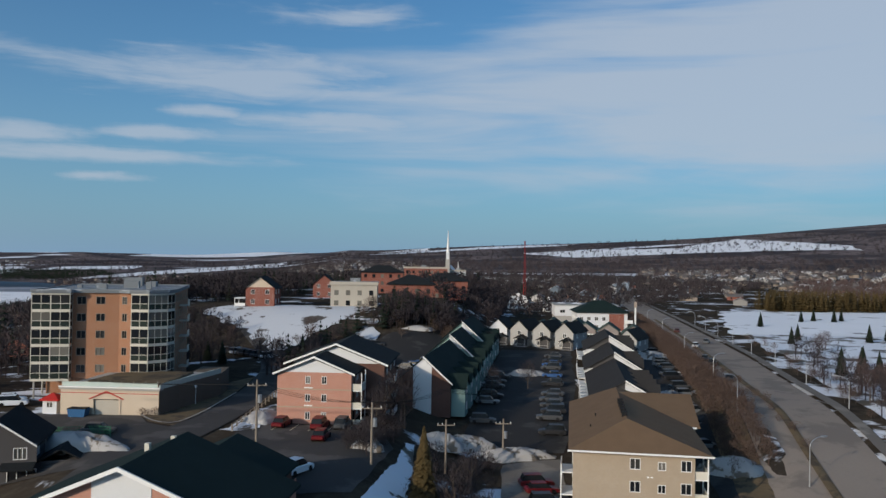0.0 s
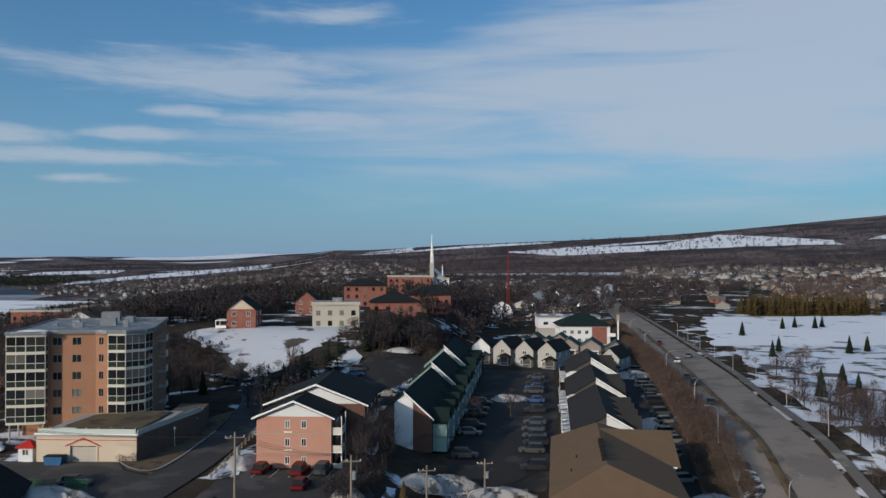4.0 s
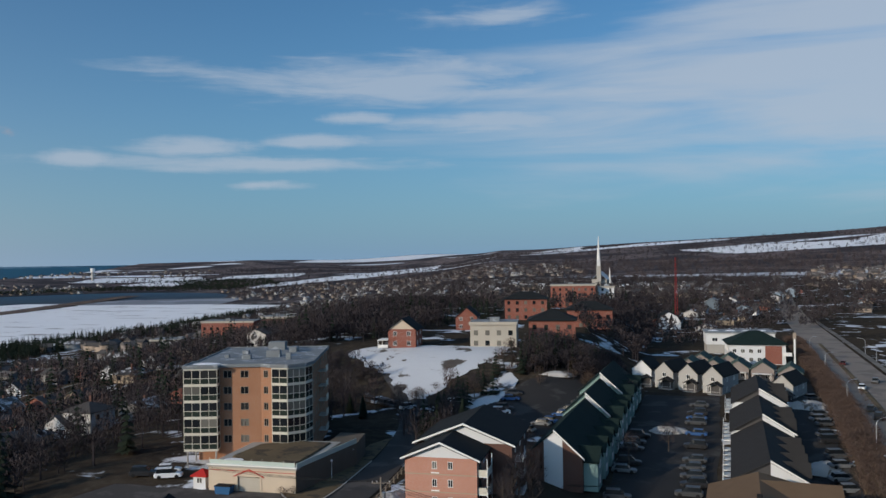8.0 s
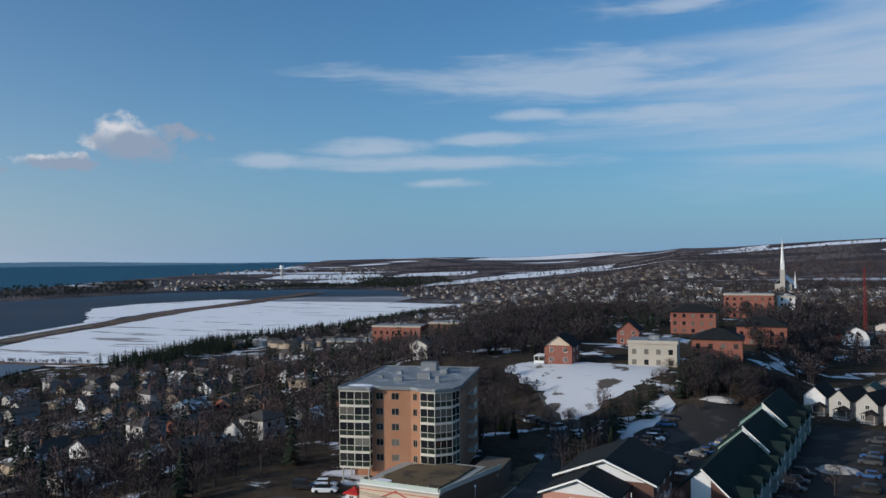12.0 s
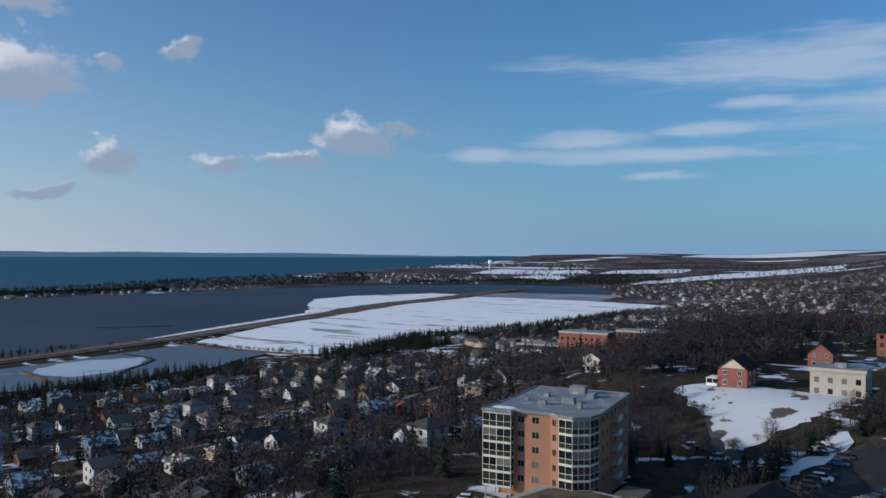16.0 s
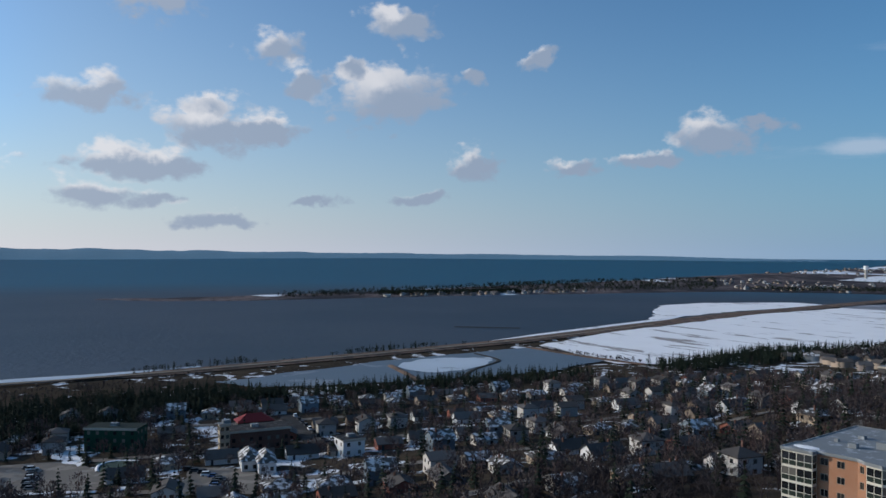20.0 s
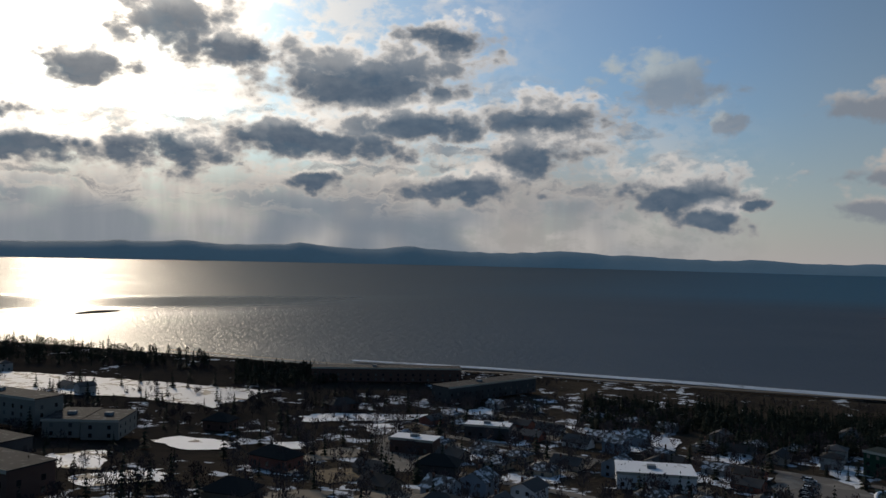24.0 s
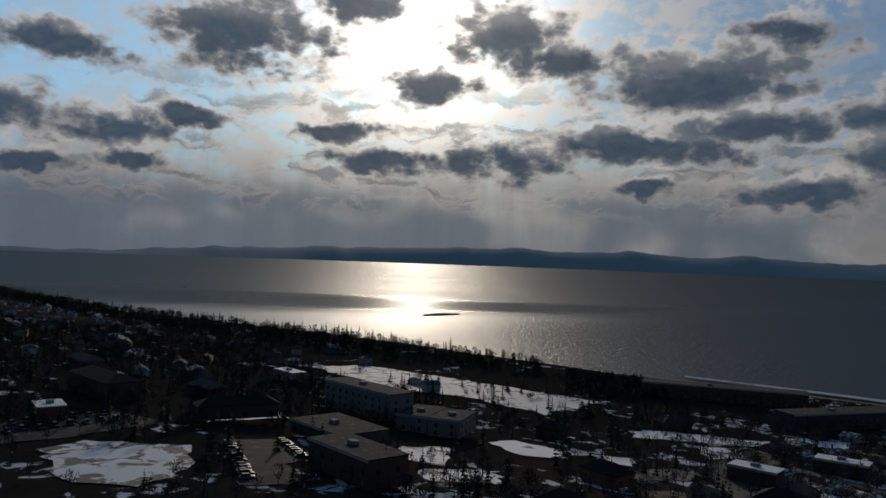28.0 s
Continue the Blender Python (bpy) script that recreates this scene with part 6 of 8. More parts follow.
def black_row():
    """Blocks with dark roofs, white gables toward the camera and stacked white landings."""
    turn = -8.6
    rot = Matrix.Rotation(radians(turn), 4, "Z")
    for k, (along, L, W, rise, off) in enumerate(((0, 32.6, 11.0, 3.0, 0), (33, 22.9, 11.4, 3.4, -0.2), (56.3, 21, 11.0, 3.2, 0.1))):
        p = rot @ Vector((off, along, 0))
        x, y = 22.4 + p.x, 119.3 + p.y
        z = (-3.4, -2.9, -1.6)[k]
        H = 5.0 + 0.25 * k
        ob = thing("town_house", pose(x, y, z, 0, 0, turn), "dark-roofed town house block with white gable and landings", "town house", "terraced houses with dark roofs")
        S = sides(W, L)
        w = M()
        zs = [0.8, 3.2]
        side = rows([2.5 + 4.0 * j for j in range(int(L / 4.1))], zs, 1.2, 1.2)
        for j, o in enumerate(([], side, [], side)):
            facade(w, S[j], (W, L)[j % 2], H, o)
            put_windows(ob, S[j], o, 1)
        part("wall", w, "white_siding", ob)
        g = M()
        gable_wall(g, S[2], W, H, rise)
        part("gable", g, "white_siding", ob, "white gable")
        part("dark_gable", M().hull([[(0, y2, H), (W / 2, y2, H), (W / 2, y2, H + rise)] for y2 in (0.0, 0.12)]), "dark_siding", ob)
        part("white_gable", M().hull([[(W / 2, y2, H), (W, y2, H), (W / 2, y2, H + rise)] for y2 in (-0.02, 0.12)]), "white_siding", ob, "white half gable")
        part("roof", gable_roof(W, L, H, rise, 0.4, 0.22), "shingle_grey", ob)
        part("eaves_board", M().hull([[(W / 2, y2, H + rise - 0.12), (W + 0.45, y2, H - 0.42), (W + 0.45, y2, H - 0.14), (W / 2, y2, H + rise + 0.2)] for y2 in (-0.56, -0.42)]), "white_paint", ob)
        for j in range(int((L - 1) / 3.8)):
            for zz in (0.5, 3.0):
                part("landing", M().box(-1.5, -0.02, 1.0 + 3.8 * j, 3.6 + 3.8 * j, zz - 0.14, zz).box(-1.7, -1.62, 1.0 + 3.8 * j, 3.6 + 3.8 * j, zz, zz + 1.0), "white_paint", ob)
        for j in range(int(L / 6.6)):
            q = 3.0 + 6.2 * j
            d = gable_roof(4.6, 3.4, H + 0.4, 1.6, 0.25, 0.16, "x")
            d.v = [(x2 + W - 4.2, y2 + q, z2) for x2, y2, z2 in d.v]
            part("dormer_roof", d, "shingle_grey", ob)


black_row()


def white_row():
    for k, (x, y) in enumerate(((11, 222), (17, 218.6), (23, 214.8), (28.8, 210.6), (45, 205))):
        z = -0.4 if k < 4 else -1.6
        ob = thing("town_house", pose(x, y, z, 0, 0, -30 if k else -16), "white-sided gabled town house with dark roof", "town house", "white gabled houses")
        W, L, H = 5.4, 11, 5.4
        S = sides(W, L)
        w = M()
        f = rows([1.6, 4.0], [0.9], 1.0, 1.3) + rows([2.8], [3.6], 1.1, 1.2)
        for j, o in enumerate((f if k else [], rows([3, 8], [0.9, 3.4], 1.1, 1.2), [], [])):
            facade(w, S[j], (W, L)[j % 2], H, o)
            put_windows(ob, S[j], o, 1)
        gable_wall(w, S[0], W, H, 2.5)
        gable_wall(w, S[2], W, H, 2.5)
        part("wall", w, "house_siding_far" if k else "white_siding", ob)
        part("roof", gable_roof(W, L, H, 2.5, 0.35, 0.2), "shingle_black", ob)
        a, b = W * 0.42, W + 0.3
        porch = part("porch", M().box(a, b, -2.4, -0.02, 0.1, 0.5).box(a, a + 0.16, -2.4, -2.24, 0.5, 2.7).box(b - 0.16, b, -2.4, -2.24, 0.5, 2.7).box(a, b, -2.4, -2.3, 1.2, 1.34), "house_siding", ob)
        part("porch_roof", M().hull([[(a - 0.2, -2.6, 2.66), ((a + b) / 2, -2.6, 3.7), (b + 0.2, -2.6, 2.66), (b + 0.2, -2.6, 2.8), ((a + b) / 2, -2.6, 3.86), (a - 0.2, -2.6, 2.8)], [(a - 0.2, 0.0, 2.66), ((a + b) / 2, 0.0, 3.7), (b + 0.2, 0.0, 2.66), (b + 0.2, 0.0, 2.8), ((a + b) / 2, 0.0, 3.86), (a - 0.2, 0.0, 2.8)]]), "shingle_grey", porch)
        part("porch_screen", M().box(a + 0.2, b - 0.2, -0.5, -0.42, 0.5, 2.6), "dark_siding", porch)


white_row()


def motel():
    ob = thing("motel", pose(44.4, 268.5, 0.2, 0, 0, -2), "white two-storey motel with red panel and green hipped roof", "motel")
    W, D, H = 17.6, 14, 6.8
    S = sides(W, D)
    w = M()
    o = rows([1.6, 4.2, 6.8, 9.4], [1.0, 3.8], 1.3, 1.3)
    for j in range(4):
        facade(w, S[j], (W, D)[j % 2], H, o if j != 1 else rows([3, 7, 11], [1.0, 3.8], 1.4, 1.3))
        put_windows(ob, S[j], o if j != 1 else rows([3, 7, 11], [1.0, 3.8], 1.4, 1.3), 1)
    part("wall", w, "white_siding", ob)
    part("red_panel", M().box(11.2, 16.4, -0.08, 0, 0.2, 6.2), "brick_red", ob, "red brick panel")
    part("roof", hip_roof(W, D, H, 3.9, 0.8), "shingle_green", ob)
    for z in (3.2, ):
        part("balcony", M().box(16.5, W + 1.6, -1.5, 0, z - 0.16, z).box(16.5, W + 1.6, -1.5, -1.42, z, z + 1.0), "white_paint", ob)
    part("sign_pole", M().box(W + 2.4, W + 2.9, -0.5, 0, 0, 10.4), "white_paint", ob)
    part("sign_board", M().box(W + 2.2, W + 3.1, -0.6, 0.1, 8.6, 10.6), "house_siding_warm", ob)
    flat_b = thing("flat_building", pose(41, 300, 3.4, 0, 0, -2), "long white flat-roofed building", "building")
    w = M()
    for j, at in enumerate(sides(24, 12)):
        o = rows([3, 8, 13, 18, 22], [1.2], 2.0, 1.3) if j == 0 else []
        facade(w, at, (24, 12)[j % 2], 4.2, o)
        put_windows(flat_b, at, o, 1)
    part("wall", w, "white_siding", flat_b)
    part("roof", M().box(-0.4, 24.4, -0.4, 12.4, 4.2, 4.7), "roof_membrane", flat_b)
    part("foundation", M().box(0.2, 23.8, 0.2, 11.8, -3.6, 0), "concrete", flat_b)
    for x in (3, 9, 15, 20):
        part("roof_snow", M().hull([[(x + 2.0 * math.cos(a), 5 + 1.6 * math.sin(a), 4.7) for a in np.linspace(0, 5.6, 9)], [(x + 1.2 * math.cos(a), 5 + 0.9 * math.sin(a), 4.95) for a in np.linspace(0, 5.6, 9)]]), "snow", flat_b)


motel()


def barn():
    ob = thing("barn", pose(30.4, 400, G(36, 404) - 0.3, 0, 0, 0), "white gambrel-fronted barn among bare trees", "barn")
    w, D = M(), 14
    prof = [(0, 0), (11, 0), (11, 3.6), (9.4, 6.6), (5.5, 8.6), (1.6, 6.6), (0, 3.6)]
    w.hull([[(x, y, z) for x, z in prof] for y in (0, D)])
    part("wall", w, "white_siding", ob)
    r = M()
    up = [(11.4, 3.3), (9.6, 6.8), (5.5, 8.9), (1.4, 6.8), (-0.4, 3.3)]
    for a, b in zip(up, up[1:]):
        r.hull([[(a[0], y, a[1]), (b[0], y, b[1]), (b[0], y, b[1] - 0.2), (a[0], y, a[1] - 0.2)] for y in (-0.3, D + 0.3)])
    part("roof", r, "shingle_black", ob)
    for x in (3.4, 6.4):
        part("window", M().box(x, x + 1.1, -0.06, 0.02, 4.6, 5.9), "glass", ob)


barn()


def mast():
    z = G(41, 424)
    ob = thing("radio_mast", pose(41.4, 424, z), "tall red lattice radio mast", "mast")
    H = 35.5 - z
    for i in range(3):
        a = i * 2.094
        part("leg", M().bar((1.0 * math.cos(a), 1.0 * math.sin(a), -0.3), (0.25 * math.cos(a), 0.25 * math.sin(a), H), 0.13, 5), "mast_red", ob)
    for k in range(14):
        t0, t1 = k / 14, (k + 1) / 14
        b = M()
        for i in range(3):
            a, c = i * 2.094, (i + 1) * 2.094
            r0, r1 = 1.0 - 0.75 * t0, 1.0 - 0.75 * t1
            b.bar((r0 * math.cos(a), r0 * math.sin(a), H * t0), (r1 * math.cos(c), r1 * math.sin(c), H * t1), 0.08, 4)
        part("brace", b, "mast_red", ob)


mast()


def hill_house(x, y, turn, W, D, H, rise, wall, label, porch=False, front_gable=None):
    ob = thing("house", pose(x, y, G(x + W / 2, y + D / 2) - 0.3, 0, 0, turn), label, "house")
    S = sides(W, D)
    w = M()
    n = max(2, int(W / 3.2))
    f = rows([W * (i + 0.5) / n for i in range(n)], [1.0, 3.9][: 2 if H > 5 else 1], 1.2, 1.4)
    s = rows([D * 0.25, D * 0.7], [1.0, 3.9][: 2 if H > 5 else 1], 1.2, 1.4)
    for j, o in enumerate((f, s, f, s)):
        facade(w, S[j], (W, D)[j % 2], H, o)
        put_windows(ob, S[j], o, 1)
    part("wall", w, wall, ob)
    for j in (0, 2):
        g = M()
        gable_wall(g, S[j], W, H, rise)
        part("gable", g, front_gable or wall, ob)
    part("roof", gable_roof(W, D, H, rise, 0.5, 0.22), "shingle_black", ob)
    if porch:
        part("porch", M().box(-3.2, -0.02, -1.0, 5.0, 2.6, 2.8).box(-3.1, -2.95, -0.9, -0.75, 0, 2.6).box(-3.1, -2.95, 4.7, 4.85, 0, 2.6).box(-3.1, -0.02, -0.95, -0.87, 0.4, 1.3), "white_paint", ob)
    return ob


hill_house(-61.5, 226, 2, 8.5, 11, 6.0, 3.2, "brick_red", "red brick house with pale gable and white porch", True, "stucco_cream")


def far_pane(w, h):
    key = ("far", w, h)
    if key not in SHARED:
        SHARED[key] = M().box(0, w, 0.03, 0.1, 0, h).mesh("window", "glass")
    return SHARED[key]


def brick_block(x, y, turn, W, D, H, wall, label, roofmat="roof_membrane", band="stucco_grey", hip=False, cat="building"):
    ob = thing("brick_building", pose(x, y, G(x + W / 2, y) - 0.4, 0, 0, turn), label, cat)
    w = M()
    st = max(1, int(H / 3.1))
    for j, at in enumerate(sides(W, D)):
        L = (W, D)[j % 2]
        n = max(2, int(L / (3.4 if y > -100 else 4.8)))
        o = rows([L * (i + 0.5) / n for i in range(n)], [0.9 + 3.1 * s for s in range(st)], 1.3, 1.5)
        facade(w, at, L, H, o)
        for q in o if j != 2 else []:
            part("window", far_pane(1.3, 1.5), "", ob, at=at @ Matrix.Translation((q[0], 0, q[2])))
    part("wall", w, wall, ob)
    if hip:
        part("roof", hip_roof(W, D, H, 3.0, 0.7), roofmat, ob)
    else:
        part("roof", M().box(-0.3, W + 0.3, -0.3, D + 0.3, H, H + 0.35), roofmat, ob)
        part("cornice", M().box(-0.34, W + 0.34, -0.36, -0.3, H - 0.5, H + 0.5), band, ob)
        part("roof_unit", M().box(W * 0.4, W * 0.4 + 3, D * 0.4, D * 0.4 + 2.4, H + 0.35, H + 1.5), "roof_membrane", ob)
    return ob


brick_block(-36.6, 229, 3, 14, 12, 7.6, "stucco_grey", "greyish cream rendered two-storey building on the rise")
brick_block(-20.6, 250, 2, 15, 13, 7.0, "brick_red", "red brick building under a dark hipped roof", "shingle_black", hip=True)
hill_house(-51, 286, 4, 8, 14, 5.6, 3.4, "brick_red", "red brick gabled hall")
brick_block(-38, 335, 3, 18, 12, 9.5, "brick_red", "red brick building under a dark hipped roof", "shingle_black", hip=True)
brick_block(-10, 300, 3, 17, 12, 7.5, "brick_red", "low red brick building", "shingle_black", hip=True)
brick_block(-26, 470, 3, 26, 16, 13.5, "brick_red", "large red brick institution with rows of windows")
brick_block(2, 480, 3, 9, 10, 12.5, "white_siding", "tall pale building beside the brick institution")
brick_block(-207, 388, 8, 28, 15, 11.4, "brick_red", "red brick three-storey building with flat roof")
brick_block(-262, 430, 10, 36, 16, 6.0, "dark_siding", "long dark low school wing with flat roof")
brick_block(-176, 396, 8, 26, 14, 7.0, "brick_dark", "brown brick wing with flat roof")


def church():
    ob = thing("church", pose(2.4, 888, G(5, 900) - 0.5, 0, 0, -6), "grey stone church with tall white spire", "church")
    z = G(5, 900) - 0.5
    top = 58.5 - z
    part("tower", M().box(-2.3, 2.3, -2.3, 2.3, 0, top * 0.44), "concrete", ob)
    part("belfry", M().box(-1.8, 1.8, -1.8, 1.8, top * 0.44, top * 0.56), "white_siding", ob)
    part("spire", M().bar((0, 0, top * 0.56), (0, 0, top), 1.9, 8, 0.12), "white_paint", ob, "tall white pointed spire")
    part("nave", M().box(-8, 8, 3.2, 40, 0, 11), "concrete", ob)
    r = gable_roof(16, 37, 11, 8, 0.5, 0.3)
    r.v = [(x - 8, y + 3.2, zz) for x, y, zz in r.v]
    part("roof", r, "steel", ob)
    for y in (9, 16, 23, 30):
        part("window", M().box(8.0, 8.1, y, y + 1.8, 3, 8.5), "glass", ob)
    part("small_spire", M().bar((11, 8, 0), (11, 8, 24), 2.0, 6, 0.1), "white_paint", ob)


church()


def water_tower():
    ob = thing("water_tower", pose(-1490, 2190, G(-1490, 2190) - 1), "pale concrete water tower on a snowy rise", "water tower")
    part("shaft", M().bar((0, 0, 0), (0, 0, 34), 4.5, 12, 4.0), "concrete", ob)
    part("tank", M().bar((0, 0, 28), (0, 0, 40), 6.5, 14, 6.5), "white_paint", ob)


water_tower()

# low houses with greenish roofs before the motel
for k, (x, y) in enumerate(((25, 240), (32, 238), (38.6, 236), (45, 233), (51, 226), (30, 252), (38, 250))):
    ob = thing("town_house", pose(x, y, G(x + 3, y + 5) - 0.2, 0, 0, -14), "low grey town house with greenish shingle roof", "town house", "low houses with green roofs")
    w = M()
    S = sides(6.2, 9.0)
    for j in range(4):
        o = rows([1.8, 4.4] if j % 2 == 0 else [2.5, 6.0], [0.9], 1.1, 1.2)
        facade(w, S[j], (6.2, 9.0)[j % 2], 3.8, o)
        put_windows(ob, S[j], o, 1)
    gable_wall(w, S[0], 6.2, 3.8, 2.1)
    gable_wall(w, S[2], 6.2, 3.8, 2.1)
    part("wall", w, "house_siding_grey", ob)
    part("roof", gable_roof(6.2, 9.0, 3.8, 2.1, 0.4, 0.2), "shingle_teal", ob)
    part("porch", M().box(0.4, 5.6, -1.6, -0.02, 2.3, 2.46).box(0.5, 0.62, -1.5, -1.38, 0, 2.3).box(5.3, 5.42, -1.5, -1.38, 0, 2.3), "white_paint", ob)

# mesh fence before the forecourt
fence = thing("mesh_fence", pose(0, 0, 0), "dark green mesh fence beside a snow bank", "fence")
last = None
for k in range(9):
    x, y = -60 + 13.5 * k / 8, 96.6 - 5.4 * k / 8
    z = G(x, y)
    part("post", M().bar((x, y, z - 0.2), (x, y, z + 1.5), 0.05, 5), "green_paint", fence)
    if last:
        m = M()
        for h in (0.15, 0.55, 0.95, 1.4):
            m.bar((last[0], last[1], last[2] + h), (x, y, z + h), 0.03, 4)
        for i in range(1, 10):
            px, py, pz = (last[j] + (v - last[j]) * i / 10 for j, v in enumerate((x, y, z)))
            m.bar((px, py, pz + 0.1), (px, py, pz + 1.4), 0.02, 4)
        part("mesh_panel", m, "green_paint", fence)
    last = (x, y, z)

# ---------- shared originals ----------
PROTO["oak"] = tree_proto("bare", 3, 9.0, "leafless deciduous tree with fine grey twigs", "twigs")
PROTO["birch"] = tree_proto("bare", 4, 7.5, "slender leafless tree with reddish twigs", "twigs_red")
PROTO["shrub"] = tree_proto("shrub", 5, 3.4, "dense leafless brown roadside shrub", "hedge_twigs")
PROTO["spruce"] = tree_proto("spruce", 6, 11.0, "dark green spruce with drooping branches", "needles")
PROTO["larch"] = tree_proto("larch", 7, 11.0, "tall conifer with brownish needles", "needles_brown")
CARS = [(car_proto("car_" + c, s), f"{n} {'sport utility vehicle' if s else 'saloon car'} parked on asphalt") for c, s, n in
        (("white", True, "white"), ("silver", False, "silver"), ("black", True, "black"), ("red", False, "red"), ("blue", False, "blue"), ("grey", False, "dark grey"), ("grey", True, "dark grey"), ("white", False, "white"), ("red", True, "red"))]
for c, lab in CARS:
    c["label"] = lab


def park(kind, x, y, turn, group="parked cars"):
    c = copy_thing(CARS[kind][0], pose(x, y, G(x, y) + 0.12, 0, 0, turn))
    c["group"] = group
    return c


# cars before the pink house, in the lots and on the road
for k, x, y, t in ((3, -25.4, 99.6, 80), (8, -19.8, 98.6, 82), (6, -16.6, 99.0, 82), (3, -18.6, 91.6, 84), (0, -19, 75.5, 62), (0, -70.5, 112.0, 20), (2, -75.5, 112.5, 15), (7, -72.4, 115.2, 20),
                   (3, 10.4, 88.2, 8), (8, 10.0, 90.8, 8), (2, 10.4, 83.4, 6), (5, 10.6, 80.0, 6), (0, 55, 74, 72), (5, -49, 93.4, 4)):
    park(k, x, y, t)
rng = random.Random(11)
for i in range(17):
    y = 116 + 4.6 * i
    x = 15.2 + (y - 116) * 0.14
    if rng.random() < 0.7:
        park(rng.choice((2, 5, 6, 5, 2, 4, 1)), x + rng.uniform(-0.4, 0.4), y, 172 + rng.uniform(-4, 4), "cars between the rows")
    if rng.random() < 0.2:
        park(rng.choice((1, 2, 5, 6)), x - 11.5 + rng.uniform(-0.4, 0.4), y + 2, -6 + rng.uniform(-4, 4), "cars between the rows")
for i in range(20):
    y = 99 + 5.4 * i
    x = 36.6 + (y - 99) * 0.17
    if rng.random() < 0.75:
        park(rng.choice((1, 2, 4, 5, 6, 5)), x + rng.uniform(-0.5, 0.5), y, 10 + rng.uniform(-4, 4), "cars behind the houses")
for k, x, y in ((5, 57, 152), (2, 62, 178), (5, 63.4, 188), (1, 78, 232), (3, 80, 270), (7, 71, 220)):
    park(k, x, y, 68, "cars on the road")
for i in range(9):
    park(rng.choice((1, 2, 5, 6, 0)), -44 - 1.5 * i + rng.uniform(-0.3, 0.3), 178 + 1.0 * i, 60 + rng.uniform(-6, 6), "cars below the snow slope")

for x, y, t, h in ((-26, 86, 10, 8.7), (-11, 81, 4, 7.5), (-2.0, 93, 5, 7.3), (6.6, 104.5, 5, 5.5)):
    utility_pole(x, y, t, h)
for x, y, t in ((44.8, 88, 20), (51.6, 146, 20), (46.3, 118, 200), (60, 194, 20), (69.4, 250, 20), (77, 300, 20)):
    lamp_post(x, y, t, 6.4)
for k in range(9):
    lamp_post(62.5 + 0.165 * k * 26, 96 + 26 * k, 160, 5.5)
for x, y in ((-42.5, 115.2), (-41.4, 123.4)):
    ob = thing("path_lamp", pose(x, y, G(x, y)), "low white path lamp on a thin post", "lamp")
    part("post", M().bar((0, 0, -0.2), (0, 0, 2.9), 0.05, 6), "white_paint", ob)
    part("globe", M().hull([[(r * math.cos(a), r * math.sin(a), 2.9 + z) for a in np.linspace(0, 5.5, 8)] for r, z in ((0.1, 0), (0.22, 0.15), (0.22, 0.3), (0.08, 0.45))]), "white_paint", ob)

# sagging wires from pole to pole
line = thing("power_line", pose(0, 0, 0), "thin black power cables between wooden poles", "cable")
tops = [(-60, 92, 8.4), (-26, 86, 8.2), (-11, 81, 7.0), (-2, 93, 6.8), (6.6, 104.5, 5.0)]
for (ax, ay, az), (bx, by, bz) in zip(tops, tops[1:]):
    side = Vector((by - ay, ax - bx, 0)).normalized() * 0.022
    for off in (-1.0, 0.0, 1.0):
        tube = []
        for i in range(9):
            t = i / 8
            q = Vector((ax + t * (bx - ax) + off * 0.7, ay + t * (by - ay) + off * 0.3, az + t * (bz - az) - 2.8 * t * (1 - t)))
            tube.append([q + side, q + Vector((0, 0, 0.022)), q - side, q - Vector((0, 0, 0.022))])
        part("wire", M().hull(tube), "rubber", line)

# roadside fence
fence = thing("guard_fence", pose(0, 0, 0), "weathered wooden guard fence beside the road", "fence")
prev = None
for k in range(26):
    t = k / 25
    x, y = -31.6 - 5.5 * max(0, t - 0.5) * 1.4, 96 + 66 * t
    z = G(x, y)
    part("post", M().box(x - 0.1, x + 0.1, y - 0.1, y + 0.1, z - 0.2, z + 1.05), "pole_wood", fence)
    if prev:
        for h in (0.45, 0.9):
            part("rail", M().bar((prev[0], prev[1], prev[2] + h), (x, y, z + h), 0.07, 4), "pole_wood", fence)
    prev = (x, y, z)

for x, y, rx, ry, h, t, s in ((8.0, 103.6, 6.0, 2.0, 1.4, 4, 1), (0.8, 107.5, 4.6, 2.6, 1.9, 10, 2), (-3.2, 104.5, 3.8, 2.4, 2.0, -10, 3), (38.6, 97.5, 4.6, 3.0, 2.2, -20, 4), (41.0, 138, 3.8, 2.4, 1.8, 10, 5), (50, 190, 5, 3, 1.8, 0, 6),
                              (16, 164, 4.2, 1.7, 1.3, 0, 7), (-49.5, 87.5, 8.2, 3.0, 1.9, -21, 8), (-12.2, 88, 2.2, 1.6, 1.2, 0, 9), (-29.2, 104, 2.6, 4.6, 1.3, -8, 10), (-9, 200.5, 4.5, 1.8, 1.0, 4, 11), (-19.5, 147.5, 4.5, 2.0, 1.3, 0, 12)):
    snow_pile(x, y, rx, ry, h, t, s)

# bay lines
for i in range(8):
    x = -29 + 2.6 * i
    ob = new("bay_line", M().poly([(x, 96.5, G(x, 96.5) + 0.14), (x + 0.14, 96.5, G(x, 96.5) + 0.14), (x + 0.7, 101, G(x, 101) + 0.14), (x + 0.56, 101, G(x, 101) + 0.14)]).mesh("bay_line", "road_paint"))
    tagged(ob, "faded painted parking bay line", "road marking", "bay lines", "structure")

